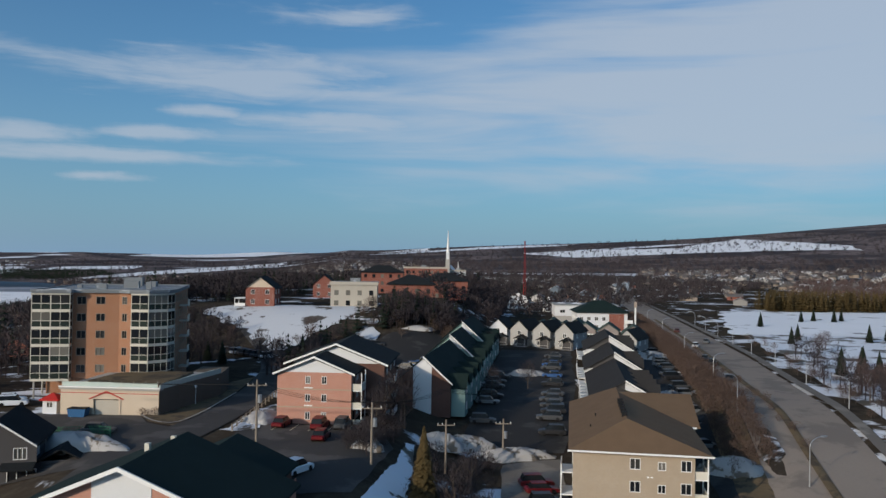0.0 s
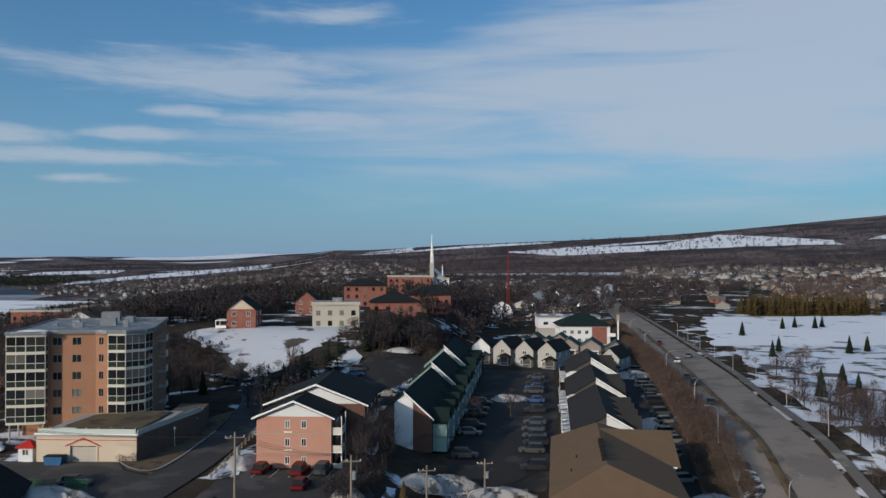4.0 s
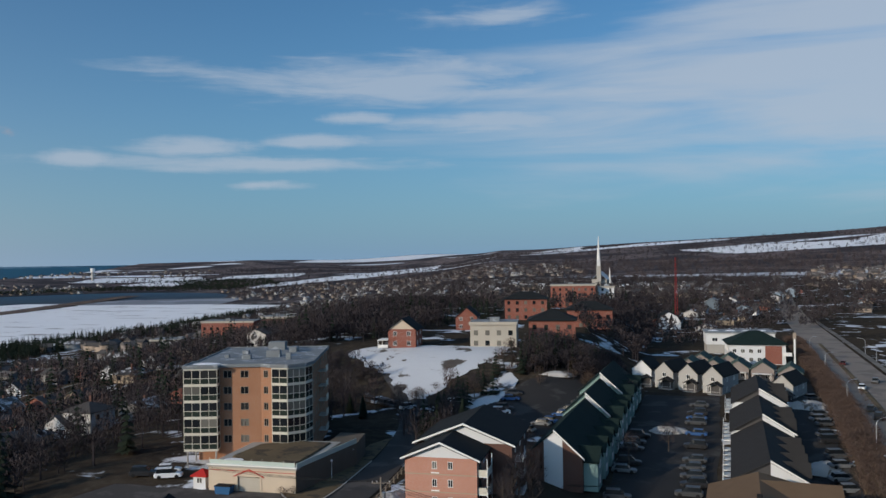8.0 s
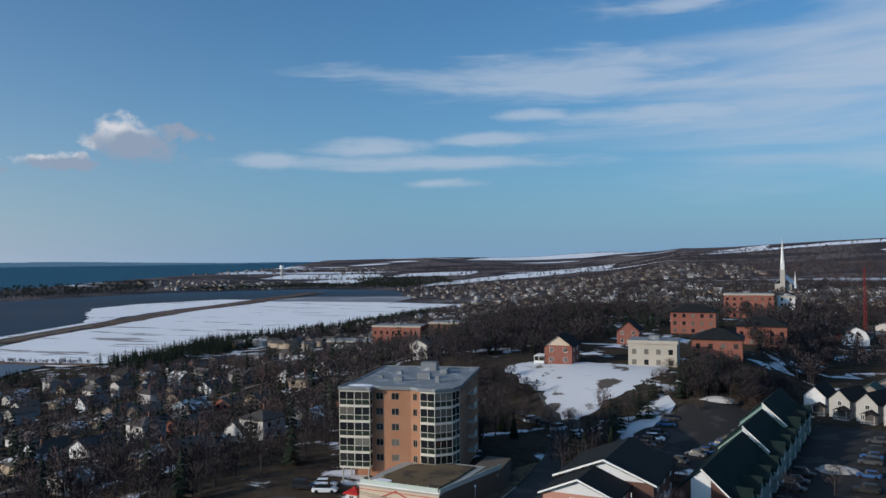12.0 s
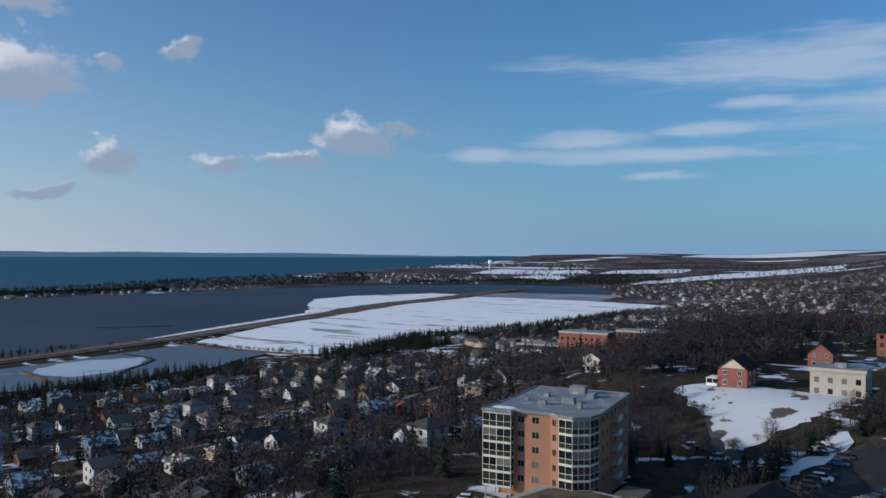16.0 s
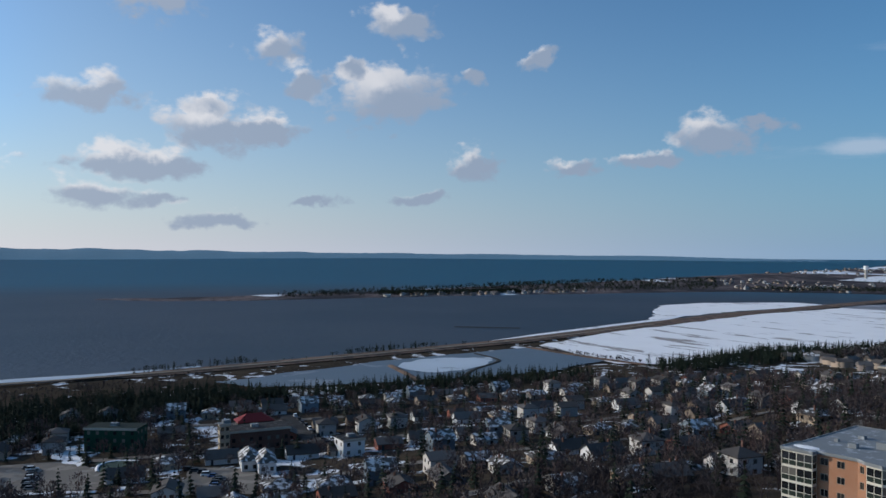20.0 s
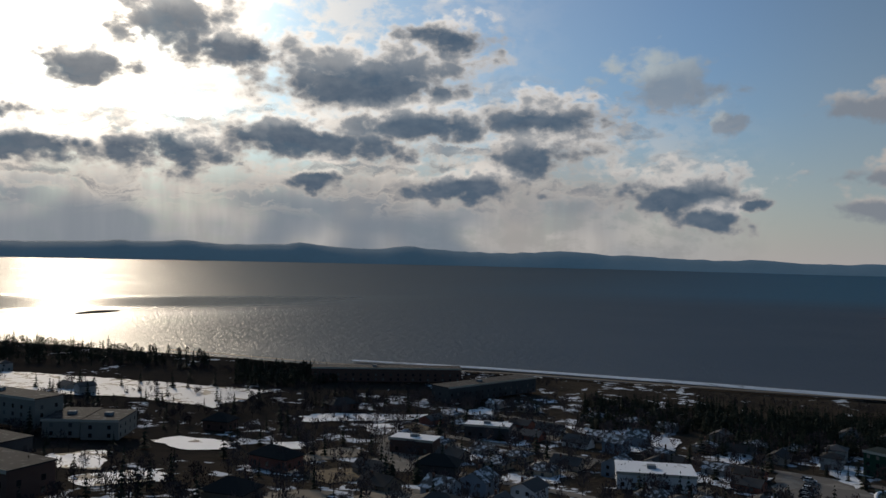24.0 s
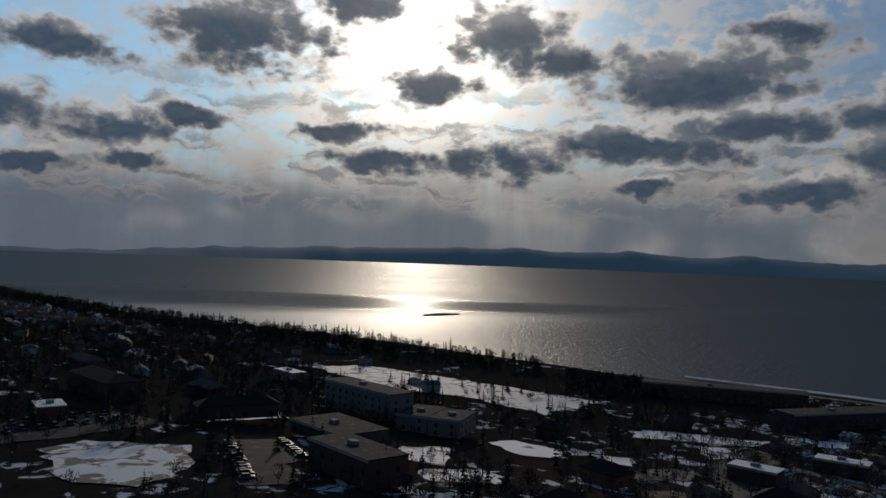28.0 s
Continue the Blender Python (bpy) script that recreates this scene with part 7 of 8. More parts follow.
# hedge between the lots and the road
line = [(41, 96), (42, 104), (45, 121), (50, 149), (58, 195), (66, 247), (74, 300), (80, 340)]
hedge = []
for (ax, ay), (bx, by) in zip(line, line[1:]):
    n = int(math.hypot(bx - ax, by - ay) / 1.35)
    for i in range(n):
        for side in (-2.2, 0.0, 2.2):
            hedge.append((ax + i / n * (bx - ax) + side + rng.uniform(-0.6, 0.6), ay + i / n * (by - ay) + rng.uniform(-0.6, 0.6)))
woods("bare_hedge", hedge, SHRUB, "hedge_twigs", "dense brown leafless hedge along the road", 0.75, 1.15, 20)
# single trees near the camera
for key, x, y, s in (("larch", -4.6, 76, 0.86), ("oak", 1.2, 84, 0.75), ("oak", -1.0, 74, 0.8), ("oak", 2.2, 70, 0.7), ("birch", -33, 176, 0.85), ("oak", -29, 186, 0.8), ("spruce", -33, 160, 0.7),
                     ("spruce", -26, 150, 0.7), ("birch", -52, 176, 1.1), ("birch", -45, 172, 1.0), ("birch", -36, 190, 1.0), ("oak", -30, 172, 0.8), ("oak", -3, 207, 1.0), ("oak", -14, 207, 1.0),
                     ("spruce", 92, 167, 0.55), ("spruce", 97, 176, 0.5), ("spruce", 84, 160, 0.6), ("spruce", 88, 152, 0.6), ("birch", 82, 148, 0.85), ("birch", 76, 128, 0.95), ("birch", 80, 134, 0.9), ("birch", 74, 118, 0.9), ("birch", 79, 122, 0.8),
                     ("spruce", 104, 232, 0.5), ("spruce", 112, 246, 0.5), ("spruce", 132, 240, 0.55), ("spruce", 141, 246, 0.5), ("spruce", 121, 300, 0.55), ("spruce", 150, 330, 0.5), ("spruce", 158, 336, 0.5), ("spruce", 165, 332, 0.55), ("spruce", 171, 338, 0.5),
                     ("birch", 100, 205, 0.8), ("birch", 106, 214, 0.8), ("oak", 15, 150, 0.7), ("oak", 7, 140, 0.75), ("oak", 9, 186, 0.8), ("oak", 7, 196, 0.8), ("spruce", -58, 150, 0.45), ("spruce", -52, 166, 0.5), ("spruce", -57, 172, 0.45), ("shrub", -47.4, 105.0, 0.45), ("shrub", -46.4, 104.4, 0.4), ("shrub", -45.6, 105.6, 0.45)):
    plant(key, x, y, s, rng.uniform(0, 360))
for x, y in spread(46, [(-58, 178), (-48, 172), (-22, 190), (4, 196), (8, 216), (-20, 226), (-34, 200), (-50, 182)], 5):
    plant("shrub", x, y, rng.uniform(0.7, 1.3), rng.uniform(0, 360), "scrub on the bank")
for x, y in spread(30, [(66, 92), (72, 120), (78, 150), (86, 190), (98, 240), (93, 240), (81, 190), (73, 150), (66, 120), (61, 92)], 6):
    plant("shrub", x, y, rng.uniform(0.5, 0.9), rng.uniform(0, 360), "scrub beside the pavement")

woods("ditch_scrub", spread(70, [(-6.0, 66), (2, 66), (5, 98), (-5, 99)], 71) + spread(40, [(-15, 84), (-10.5, 84), (-8.6, 98), (-9, 106), (-13, 106)], 72), SHRUB, "twigs", "dark brown leafless scrub in the ditch", 0.5, 1.0, 71)
woods("field_edge_trees", spread(42, [(66, 96), (70, 128), (77, 160), (90, 205), (97, 200), (84, 150), (76, 110)], 73), BARE, "twigs", "grey bare saplings beside the snow field", 0.45, 0.8, 73)
for x, y, s in ((-10.4, 108, 0.9), (-9.0, 111, 1.0), (-11.0, 104.5, 0.8), (-8.2, 106.5, 0.75), (-12.0, 100.6, 0.7)):
    plant("oak", x, y, s, rng.uniform(0, 360), "trees between the houses")
woods("bank_wood", spread(90, [(-30, 132), (-12, 140), (-2, 200), (6, 222), (-14, 226), (-22, 205), (-36, 186), (-40, 150)], 51, avoid=[[(-27, 148), (-12, 146), (-1, 176), (5, 200), (-6, 203), (-18, 199), (-29, 178)], [(-44, 178), (-36, 185), (-29, 192), (-22, 204), (-17, 198), (-18, 186), (-24, 178), (-28, 163), (-37, 162)]]), BARE, "twigs", "dark leafless thicket on the bank", 0.45, 0.9, 21)
woods("bank_spruce", spread(30, [(-34, 140), (-14, 140), (-4, 205), (-16, 224), (-30, 196), (-36, 170)], 52, avoid=[[(-27, 148), (-12, 146), (-1, 176), (5, 200), (-6, 203), (-18, 199), (-29, 178)]]), CON, "needles", "dark young spruces on the bank", 0.4, 0.8, 22)
for x, y in spread(26, [(68, 100), (74, 140), (88, 160), (98, 150), (86, 110)], 53):
    plant("birch", x, y, rng.uniform(0.5, 0.85), rng.uniform(0, 360), "young trees beside the field")
for i in range(11):
    if i not in (3, 8):
        park(rng.choice((1, 4, 5, 0, 2, 6)), -23.5 + 0.42 * i, 154 + 3.4 * i, 5 + rng.uniform(-4, 4), "cars on the lot behind the houses")
    if i % 3 != 1:
        park(rng.choice((1, 2, 5, 4, 6)), -13.6 + 1.35 * i, 156 + 3.6 * i, 160 + rng.uniform(-5, 5), "cars on the lot behind the houses")

# ---------- dwellings ----------
HOUSES, PLAIN = [], []
for k, (W, D, st, rf, wm, rm, al, lab) in enumerate((
        (9, 8, 1, "gable", "house_siding", "snowy_roof", "x", "pale bungalow with patches of snow on its roof"), (11, 8, 1, "gable", "house_siding_warm", "house_roof", "x", "brown bungalow with grey shingle roof"),
        (8, 9, 2, "gable", "house_siding", "house_roof", "y", "pale two-storey gabled house"), (10, 9, 1, "hip", "brick_tan", "snowy_roof", "x", "tan brick bungalow with snowy hipped roof"),
        (9, 9, 2, "gable", "house_siding_blue", "snowy_roof", "x", "blue-grey two-storey house with snowy roof"), (12, 8, 1, "gable", "white_siding", "house_roof", "x", "long white clapboard bungalow with grey roof"),
        (8, 8, 2, "hip", "house_siding", "house_roof", "x", "square pale house with hipped roof"), (10, 8, 1, "gable", "brick_red", "house_roof", "x", "small red brick bungalow with grey roof"))):
    HOUSES.append(house_proto(W, D, st, rf, wm, rm, al, 100 + k, lab))
    PLAIN.append(house_proto(W, D, st, rf, wm, rm, al, 100 + k, lab, True))
spots = []


def settle(poly, pitch, lot, turn, seed, keep=0.85, clear=()):
    """Houses in rows along streets that run at an angle."""
    rng = random.Random(seed)
    xs, ys = [p[0] for p in poly], [p[1] for p in poly]
    cx, cy, R = sum(xs) / len(xs), sum(ys) / len(ys), 700
    c, s = math.cos(radians(turn)), math.sin(radians(turn))
    for i in range(int(-R / pitch), int(R / pitch)):
        for j in range(int(-R / lot), int(R / lot)):
            u, v = j * lot + rng.uniform(-2.5, 2.5), i * pitch + (7 if i % 2 else -7) + rng.uniform(-2, 2)
            x, y = cx + u * c - v * s, cy + u * s + v * c
            if rng.random() > keep or not bool(inside_poly(np.array([x]), np.array([y]), poly)[0]) or any(bool(inside_poly(np.array([x]), np.array([y]), q)[0]) for q in clear):
                continue
            h = (HOUSES if math.hypot(x, y) < 330 else PLAIN)[rng.choice((0, 1, 3, 5, 7, 0, 1, 3, 5, 7, 1, 3, 2, 4, 6))]
            g = copy_thing(h, pose(x, y, G(x, y) - 0.35, 0, 0, turn + rng.choice((0, 180, 0, 180, 90)) + rng.uniform(-5, 5)))
            g["group"] = "houses of the town"
            spots.append((x, y))


WEST = [(-130, 60), (-120, 150), (-110, 260), (-160, 330), (-240, 420), (-330, 440), (-380, 380), (-395, 250), (-410, 100), (-400, -40), (-250, -70), (-170, -30)]
SOUTH = [(-170, -60), (-400, -60), (-415, -180), (-330, -190), (-240, -160), (-150, -120)]
DEEP = [(-120, -330), (-330, -360), (-400, -520), (-380, -900), (-120, -900), (-40, -420)]
NORTH = [(60, 340), (20, 430), (60, 640), (180, 820), (330, 800), (330, 470), (180, 470), (130, 430)]
def streets(poly, pitch, turn):
    xs, ys = [p[0] for p in poly], [p[1] for p in poly]
    cx, cy = sum(xs) / len(xs), sum(ys) / len(ys)
    c, s = math.cos(radians(turn)), math.sin(radians(turn))
    for i in range(-10, 11, 2):
        v = i * pitch + pitch / 2
        run = [(cx + u * c - v * s, cy + u * s + v * c) for u in range(-400, 401, 10)]
        run = [p for p in run if bool(inside_poly(np.array([p[0]]), np.array([p[1]]), poly)[0])]
        if len(run) > 6:
            ribbon("street", run, 6.5, "asphalt_pale", 0.25, "narrow grey residential street", "street", 8)


for quarter, wide in ((WEST, 33), (SOUTH, 34)):
    streets(quarter, wide, 79)
HALL = [(-286, 56), (-286, 96), (-310, 96), (-310, 56)]
MILL = [(-334, 8), (-314, 36), (-326, 46), (-346, 16)]
YARD_A = [(-276, 46), (-256, 66), (-212, 56), (-226, 33)]
YARD_B = [(-316, -18), (-313, 6), (-282, 19), (-251, 11), (-264, -18)]
COURT = [(-303, 16), (-304, 31), (-283, 30), (-284, 15)]
LANE = [(-376, 106), (-376, 120), (-330, 114), (-274, 107), (-274, 93), (-330, 100)]
SHEDS = [(-262, 60), (-262, 118), (-240, 118), (-240, 66)]
TAKEN = [HALL, MILL, YARD_A, YARD_B, COURT, LANE, SHEDS]
settle(WEST, 33, 16.5, 79, 21, 0.85, TAKEN)
settle([(-104, 70), (-100, 190), (-112, 300), (-170, 370), (-170, 330), (-112, 260), (-122, 150), (-132, 60)], 30, 19, 79, 25, 0.7)
settle(SOUTH, 34, 20, 79, 22, 0.85)
settle(DEEP, 42, 26, 70, 23, 0.22)
settle(NORTH, 44, 24, 72, 24, 0.7)
for h in HOUSES + PLAIN:
    remove_thing(h)

# far settlements, too small to tell their parts
def far_town(name, polys, n, seed, label):
    rng = np.random.default_rng(seed)
    for tag, wall, roof in (("pale", "house_siding_far", "snowy_roof"), ("warm", "house_siding_warm", "house_roof"), ("grey", "house_siding_grey", "house_roof")):
        wv, wf, rv, rf = [], [], [], []
        for poly in polys:
            for x, y in spread(n // (3 * len(polys)), poly, int(rng.integers(1e6))):
                z = G(x, y)
                if z < SEA + 0.5:
                    continue
                a, L, D, h = rng.uniform(0, 3.14), rng.uniform(7, 11), rng.uniform(6, 8), rng.uniform(2.6, 5)
                c, s = math.cos(a), math.sin(a)
                q = lambda u, v, w: (x + u * c - v * s, y + u * s + v * c, z - 0.5 + w)
                k = len(wv)
                wv += [q(-L / 2, -D / 2, 0), q(L / 2, -D / 2, 0), q(L / 2, D / 2, 0), q(-L / 2, D / 2, 0), q(-L / 2, -D / 2, h), q(L / 2, -D / 2, h), q(L / 2, D / 2, h), q(-L / 2, D / 2, h)]
                wf += [(k, k + 1, k + 5, k + 4), (k + 1, k + 2, k + 6, k + 5), (k + 2, k + 3, k + 7, k + 6), (k + 3, k, k + 4, k + 7)]
                k = len(rv)
                o = 0.5
                rv += [q(-L / 2 - o, -D / 2 - o, h), q(L / 2 + o, -D / 2 - o, h), q(L / 2 + o, D / 2 + o, h), q(-L / 2 - o, D / 2 + o, h), q(-L / 2, 0, h + 2.4), q(L / 2, 0, h + 2.4)]
                rf += [(k, k + 1, k + 5, k + 4), (k + 2, k + 3, k + 4, k + 5), (k + 1, k + 2, k + 5, k + 5), (k + 3, k, k + 4, k + 4)]
        ob = thing(name, pose(0, 0, 0), f"{label}, {tag} walls", "houses", kind="stuff")
        part("walls", big_mesh("walls", np.array(wv), np.array(wf), wall), "", ob)
        m = M()
        m.v, m.f = rv, [tuple(dict.fromkeys(f)) for f in rf]
        part("roofs", m, roof, ob)


far_town("far_houses", [[(-430, 500), (-150, 520), (-100, 900), (-250, 1150), (-420, 1150), (-400, 800)], [(-100, 620), (60, 620), (160, 900), (-160, 1100)]], 620, 7, "distant small town houses")
far_town("far_houses", [[(-420, 1200), (-900, 1520), (-700, 1900), (-100, 1900), (0, 1300)], [(200, 850), (700, 700), (900, 1300), (350, 1400)], [(330, 460), (620, 420), (700, 700), (330, 800)]], 1300, 8, "distant small houses")
far_town("far_houses", [[(-1350, 560), (-1380, 1100), (-1450, 1100), (-1440, 700)], [(-1330, 1480), (-1150, 1640), (-1300, 2000), (-1650, 1700)], [(-1900, 2100), (-1300, 2500), (-1500, 3000), (-2000, 2800)]], 280, 9, "distant seaside houses")
far_town("far_houses", [[(-90, -420), (-60, -900), (-420, -1300), (-400, -560)]], 90, 10, "distant houses behind trees")

# ---------- woods ----------
woods("conifer_wood", spread(1500, [(-385, 395), (-432, 408), (-462, 560), (-420, 720), (-440, 930), (-390, 930), (-370, 700), (-395, 560)], 31), CON + CON + DENSE[:2], "needles", "dense dark spruce wood along the lagoon", 0.55, 0.95, 2)
woods("conifer_wood", spread(560, [(-440, 110), (-446, 280), (-415, 340), (-385, 330), (-405, 250), (-410, 100)], 32) + spread(1100, [(-330, -40), (-420, -60), (-462, 60), (-455, 120), (-420, 130), (-390, 60)], 33), CON + CON + DENSE[:2], "needles", "belt of dark spruce beside the ponds", 0.45, 0.85, 3)
woods("shore_wood", spread(2300, [(-435, -400), (-485, -440), (-475, -600), (-465, -725), (-425, -890), (-380, -1110), (-360, -1900), (-300, -1900), (-300, -1000), (-340, -640), (-400, -470)], 34), CON + DENSE + DENSE, "needles", "dark wood along the shore", 0.7, 1.25, 4)
woods("shore_wood", spread(500, [(-405, -470), (-438, -408), (-505, -250), (-520, -160), (-490, -160), (-440, -300)], 61), DENSE, "twigs_dark", "dark scrub along the shore", 0.3, 0.6, 23)
woods("bare_wood", spread(1000, WEST, 35, avoid=TAKEN), DENSE, "twigs_pale", "leafless trees among the houses", 0.5, 1.1, 5)
woods("bare_wood", spread(700, WEST, 135, avoid=TAKEN), DENSE, "twigs_red", "reddish leafless trees among the houses", 0.4, 1.0, 105)
woods("bare_wood", spread(650, [(-100, -20), (-300, -60), (-420, -60), (-450, -180), (-350, -250), (-250, -230), (-150, -160), (-70, -140)], 36), DENSE, "twigs_pale", "leafless trees among the southern houses", 0.55, 1.1, 6)
SCHOOL = [(-266, 350), (-150, 340), (-140, 412), (-266, 450)]
SLOPE = [(-95, 80), (-82, 150), (-84, 240), (-90, 330), (-200, 430), (-230, 330), (-150, 200), (-135, 80)]
woods("bare_wood", spread(620, SLOPE, 37, avoid=[SCHOOL]), BARE, "twigs", "bare wood on the slope below the tower", 0.5, 1.05, 7)
woods("underwood", spread(420, SLOPE, 137, avoid=[SCHOOL]), DENSE, "twigs_dark", "dark leafless underwood on the slope", 0.3, 0.6, 107)
woods("bare_wood", spread(4200, [(-80, 260), (-60, 420), (-180, 520), (-420, 560), (-400, 1000), (-150, 1100), (200, 1100), (330, 800), (130, 440), (40, 300), (-30, 300)], 38, avoid=[[(-58, 220), (12, 220), (12, 350), (-58, 350)], SCHOOL]), FARTREE, "twigs", "leafless trees through the town", 0.6, 1.25, 8)
woods("hill_wood", spread(1500, [(-95, 250), (-75, 330), (-70, 440), (-62, 560), (-200, 620), (-170, 440), (-130, 330), (-105, 262)], 81, avoid=[SCHOOL]), DENSE, "twigs_dark", "dark leafless wood behind the snow slope", 0.6, 1.1, 81)
woods("hill_wood", spread(300, [(-112, 232), (-82, 238), (-66, 246), (-58, 300), (-62, 334), (-116, 320)], 88), DENSE, "twigs_dark", "dark leafless wood round the hilltop house", 0.5, 1.0, 88)
woods("hill_conifers", spread(120, [(-70, 240), (-20, 246), (10, 300), (-40, 420), (-90, 420), (-90, 260)], 82, avoid=[[(-64, 222), (-4, 222), (-4, 300), (-64, 300)], [(-42, 296), (10, 296), (10, 350), (-42, 350)]]), CON, "needles", "dark spruces round the hilltop buildings", 0.4, 0.85, 82)
woods("bank_thicket", spread(330, [(-36, 150), (-14, 146), (-4, 196), (10, 222), (8, 236), (-14, 226), (-18, 205), (-32, 184)], 83, avoid=[[(-27, 148), (-12, 146), (-1, 176), (5, 200), (-6, 203), (-18, 199), (-29, 178)], [(-44, 178), (-36, 185), (-29, 192), (-22, 204), (-17, 198), (-18, 186), (-24, 178), (-28, 163), (-37, 162)]]), DENSE, "twigs_dark", "dark thicket on the bank below the hill", 0.3, 0.7, 83)
woods("bank_conifers", spread(90, [(-34, 150), (-14, 146), (-4, 200), (8, 232), (-10, 230), (-20, 214), (-32, 184)], 84, avoid=[[(-27, 148), (-12, 146), (-1, 176), (5, 200), (-6, 203), (-18, 199), (-29, 178)], [(-44, 178), (-36, 185), (-29, 192), (-22, 204), (-17, 198), (-18, 186), (-24, 178), (-28, 163), (-37, 162)]]), CON, "needles", "dark young spruces on the bank below the hill", 0.3, 0.65, 84)
woods("ridge_trees", spread(150, [(-6, 262), (14, 262), (24, 330), (26, 396), (-8, 396)], 85) + spread(150, [(-20, 500), (30, 440), (70, 520), (40, 640), (-20, 640)], 86), DENSE, "twigs_dark", "tall dark leafless trees on the ridge", 0.7, 1.25, 85)
woods("median_shrubs", [(48.6 + 0.17 * (y - 96) + 0.6 * math.sin(7 * y), y) for y in (100, 107, 112, 119, 126, 130, 137, 146, 151, 160, 166, 175, 181, 190, 199, 207, 214, 226, 233, 246, 258, 270, 285, 300)], SHRUB, "hedge_twigs", "small leafless bushes along the median strip", 0.35, 0.7, 86)
woods("bare_wood", spread(1600, [(200, 470), (800, 380), (1200, 900), (400, 900)], 39), FARTREE, "twigs_red", "reddish leafless wood behind the field", 0.8, 1.4, 9)
woods("spruce_plantation", spread(260, [(165, 402), (236, 408), (240, 432), (168, 428)], 40), CON, "needles_brown", "square plantation of brownish conifers", 0.85, 1.05, 10)
woods("conifer_wood", spread(160, [(-90, 100), (-84, 330), (60, 420), (60, 800), (-300, 700), (-330, 300)], 41), CON, "needles", "single dark spruces in the town", 0.6, 1.2, 11)
woods("conifer_wood", spread(520, WEST + [(-100, 60)], 42, avoid=TAKEN) + spread(110, SLOPE, 142) + spread(190, [(-100, -100), (-400, -80), (-400, -420), (-60, -420)], 43), CON, "needles", "single dark spruces among the houses", 0.5, 1.0, 12)
woods("spit_wood", spread(1500, [(-1372, 420), (-1375, 930), (-1345, 1130), (-1320, 1430), (-1600, 1700), (-1740, 1190), (-1570, 640), (-1460, 420)], 44), FARTREE, "needles", "dark wood on the spit", 0.8, 1.5, 13)
woods("spit_wood", spread(900, [(-1424, 640), (-1392, 930), (-1432, 935), (-1475, 640)], 144), DENSE, "needles", "close dark wood on the spit", 0.8, 1.2, 113)
woods("causeway_scrub", spread(60, [(-560, 60), (-578, 160), (-592, 150), (-572, 60)], 145) + spread(55, [(-592, 225), (-618, 330), (-630, 330), (-604, 225)], 146), DENSE + CON, "needles", "dark bushes and young spruces along the shore", 0.35, 0.7, 114, FLAT)
woods("coast_scrub", spread(420, [(-486, -70), (-520, -70), (-532, 40), (-548, 110), (-520, 110), (-478, 40)], 147), DENSE, "twigs_dark", "low dark scrub behind the coast road", 0.18, 0.36, 115)
woods("bank_trees", spread(46, [(-82, 214), (-73, 221), (-66, 212), (-59, 206), (-55, 201), (-58, 196), (-70, 200)], 149), DENSE, "twigs_dark", "dark leafless trees beside the snow slope", 0.3, 0.6, 117)
woods("garden_trees", spread(110, [(-150, 58), (-93, 62), (-92, 104), (-100, 128), (-150, 120)], 148), DENSE, "twigs_dark", "dark leafless trees in the gardens", 0.4, 0.8, 116)
woods("causeway_scrub", [(-563 - 0.2 * (y - 120) + 3 * math.sin(y), y) for y in (70, 90, 118, 124, 150, 171, 178, 190, 214, 219, 226, 248, 262, 270, 292, 296, 318, 330, 348, 352, 380)], DENSE, "needles", "dark shrubs along the causeway", 0.3, 0.6, 14, FLAT + 1.2)
woods("bare_wood", spread(190, [(-86, 150), (-58, 150), (-55, 180), (-66, 198), (-82, 212), (-88, 240)], 74), BARE, "twigs", "bare trees below the snow slope", 0.4, 0.85, 74)
woods("bank_spruce", [(-72, 168), (-69, 181), (-75, 190), (-63, 176), (-78, 204), (-60, 162), (-81, 180)], CON, "needles", "dark spruces below the snow slope", 0.5, 0.8, 75)
woods("far_wood", spread(900, [(-1125, 1640), (-979, 1690), (-800, 1710), (-830, 1850), (-1000, 1860), (-1150, 1800), (-1320, 1560), (-1300, 1480)], 76), FARTREE, "needles", "dark belt of wood beyond the lagoon", 0.8, 1.4, 76)
woods("lagoon_scrub", spread(90, [(-560, 398), (-500, 404), (-450, 414), (-446, 426), (-500, 412)], 77), DENSE, "twigs", "scrub on the dam between the ponds", 0.25, 0.5, 77, FLAT + 0.6)
woods("far_wood", spread(3600, [(-420, 1200), (-900, 1520), (-1300, 2000), (-1500, 2900), (0, 3000), (1200, 2600), (1500, 1400), (700, 1100), (100, 1200)], 45), FARTREE, "twigs", "distant mixed woods", 0.9, 1.6, 15)
woods("shore_belt", spread(420, [(-464, -399), (-474, -334), (-436, -290), (-400, -300), (-383, -336)], 95), CON + DENSE, "needles", "dark wood beside the warehouses", 0.5, 0.9, 95)
woods("shore_belt", spread(1000, [(-450, -129), (-460, -50), (-463, 16), (-470, 100), (-423, 125), (-382, 12), (-396, -30), (-355, -106)], 91), CON + DENSE[:2], "needles", "dense dark spruce belt behind the shore", 0.5, 0.9, 91)
woods("far_wood", spread(3200, [(-420, 1200), (-900, 1520), (-700, 1900), (-100, 1900), (600, 1900), (900, 1300), (350, 1000), (0, 1150)], 92), FARTREE, "twigs_pale", "leafless trees through the distant town", 0.7, 1.3, 92)
woods("far_wood", spread(800, [(-1450, 1990), (-1120, 2000), (-860, 1720), (-760, 1900), (-900, 2110), (-1080, 2130), (-1200, 2020)], 93), FARTREE, "needles", "dark belts of wood between the snow fields", 0.8, 1.4, 93)
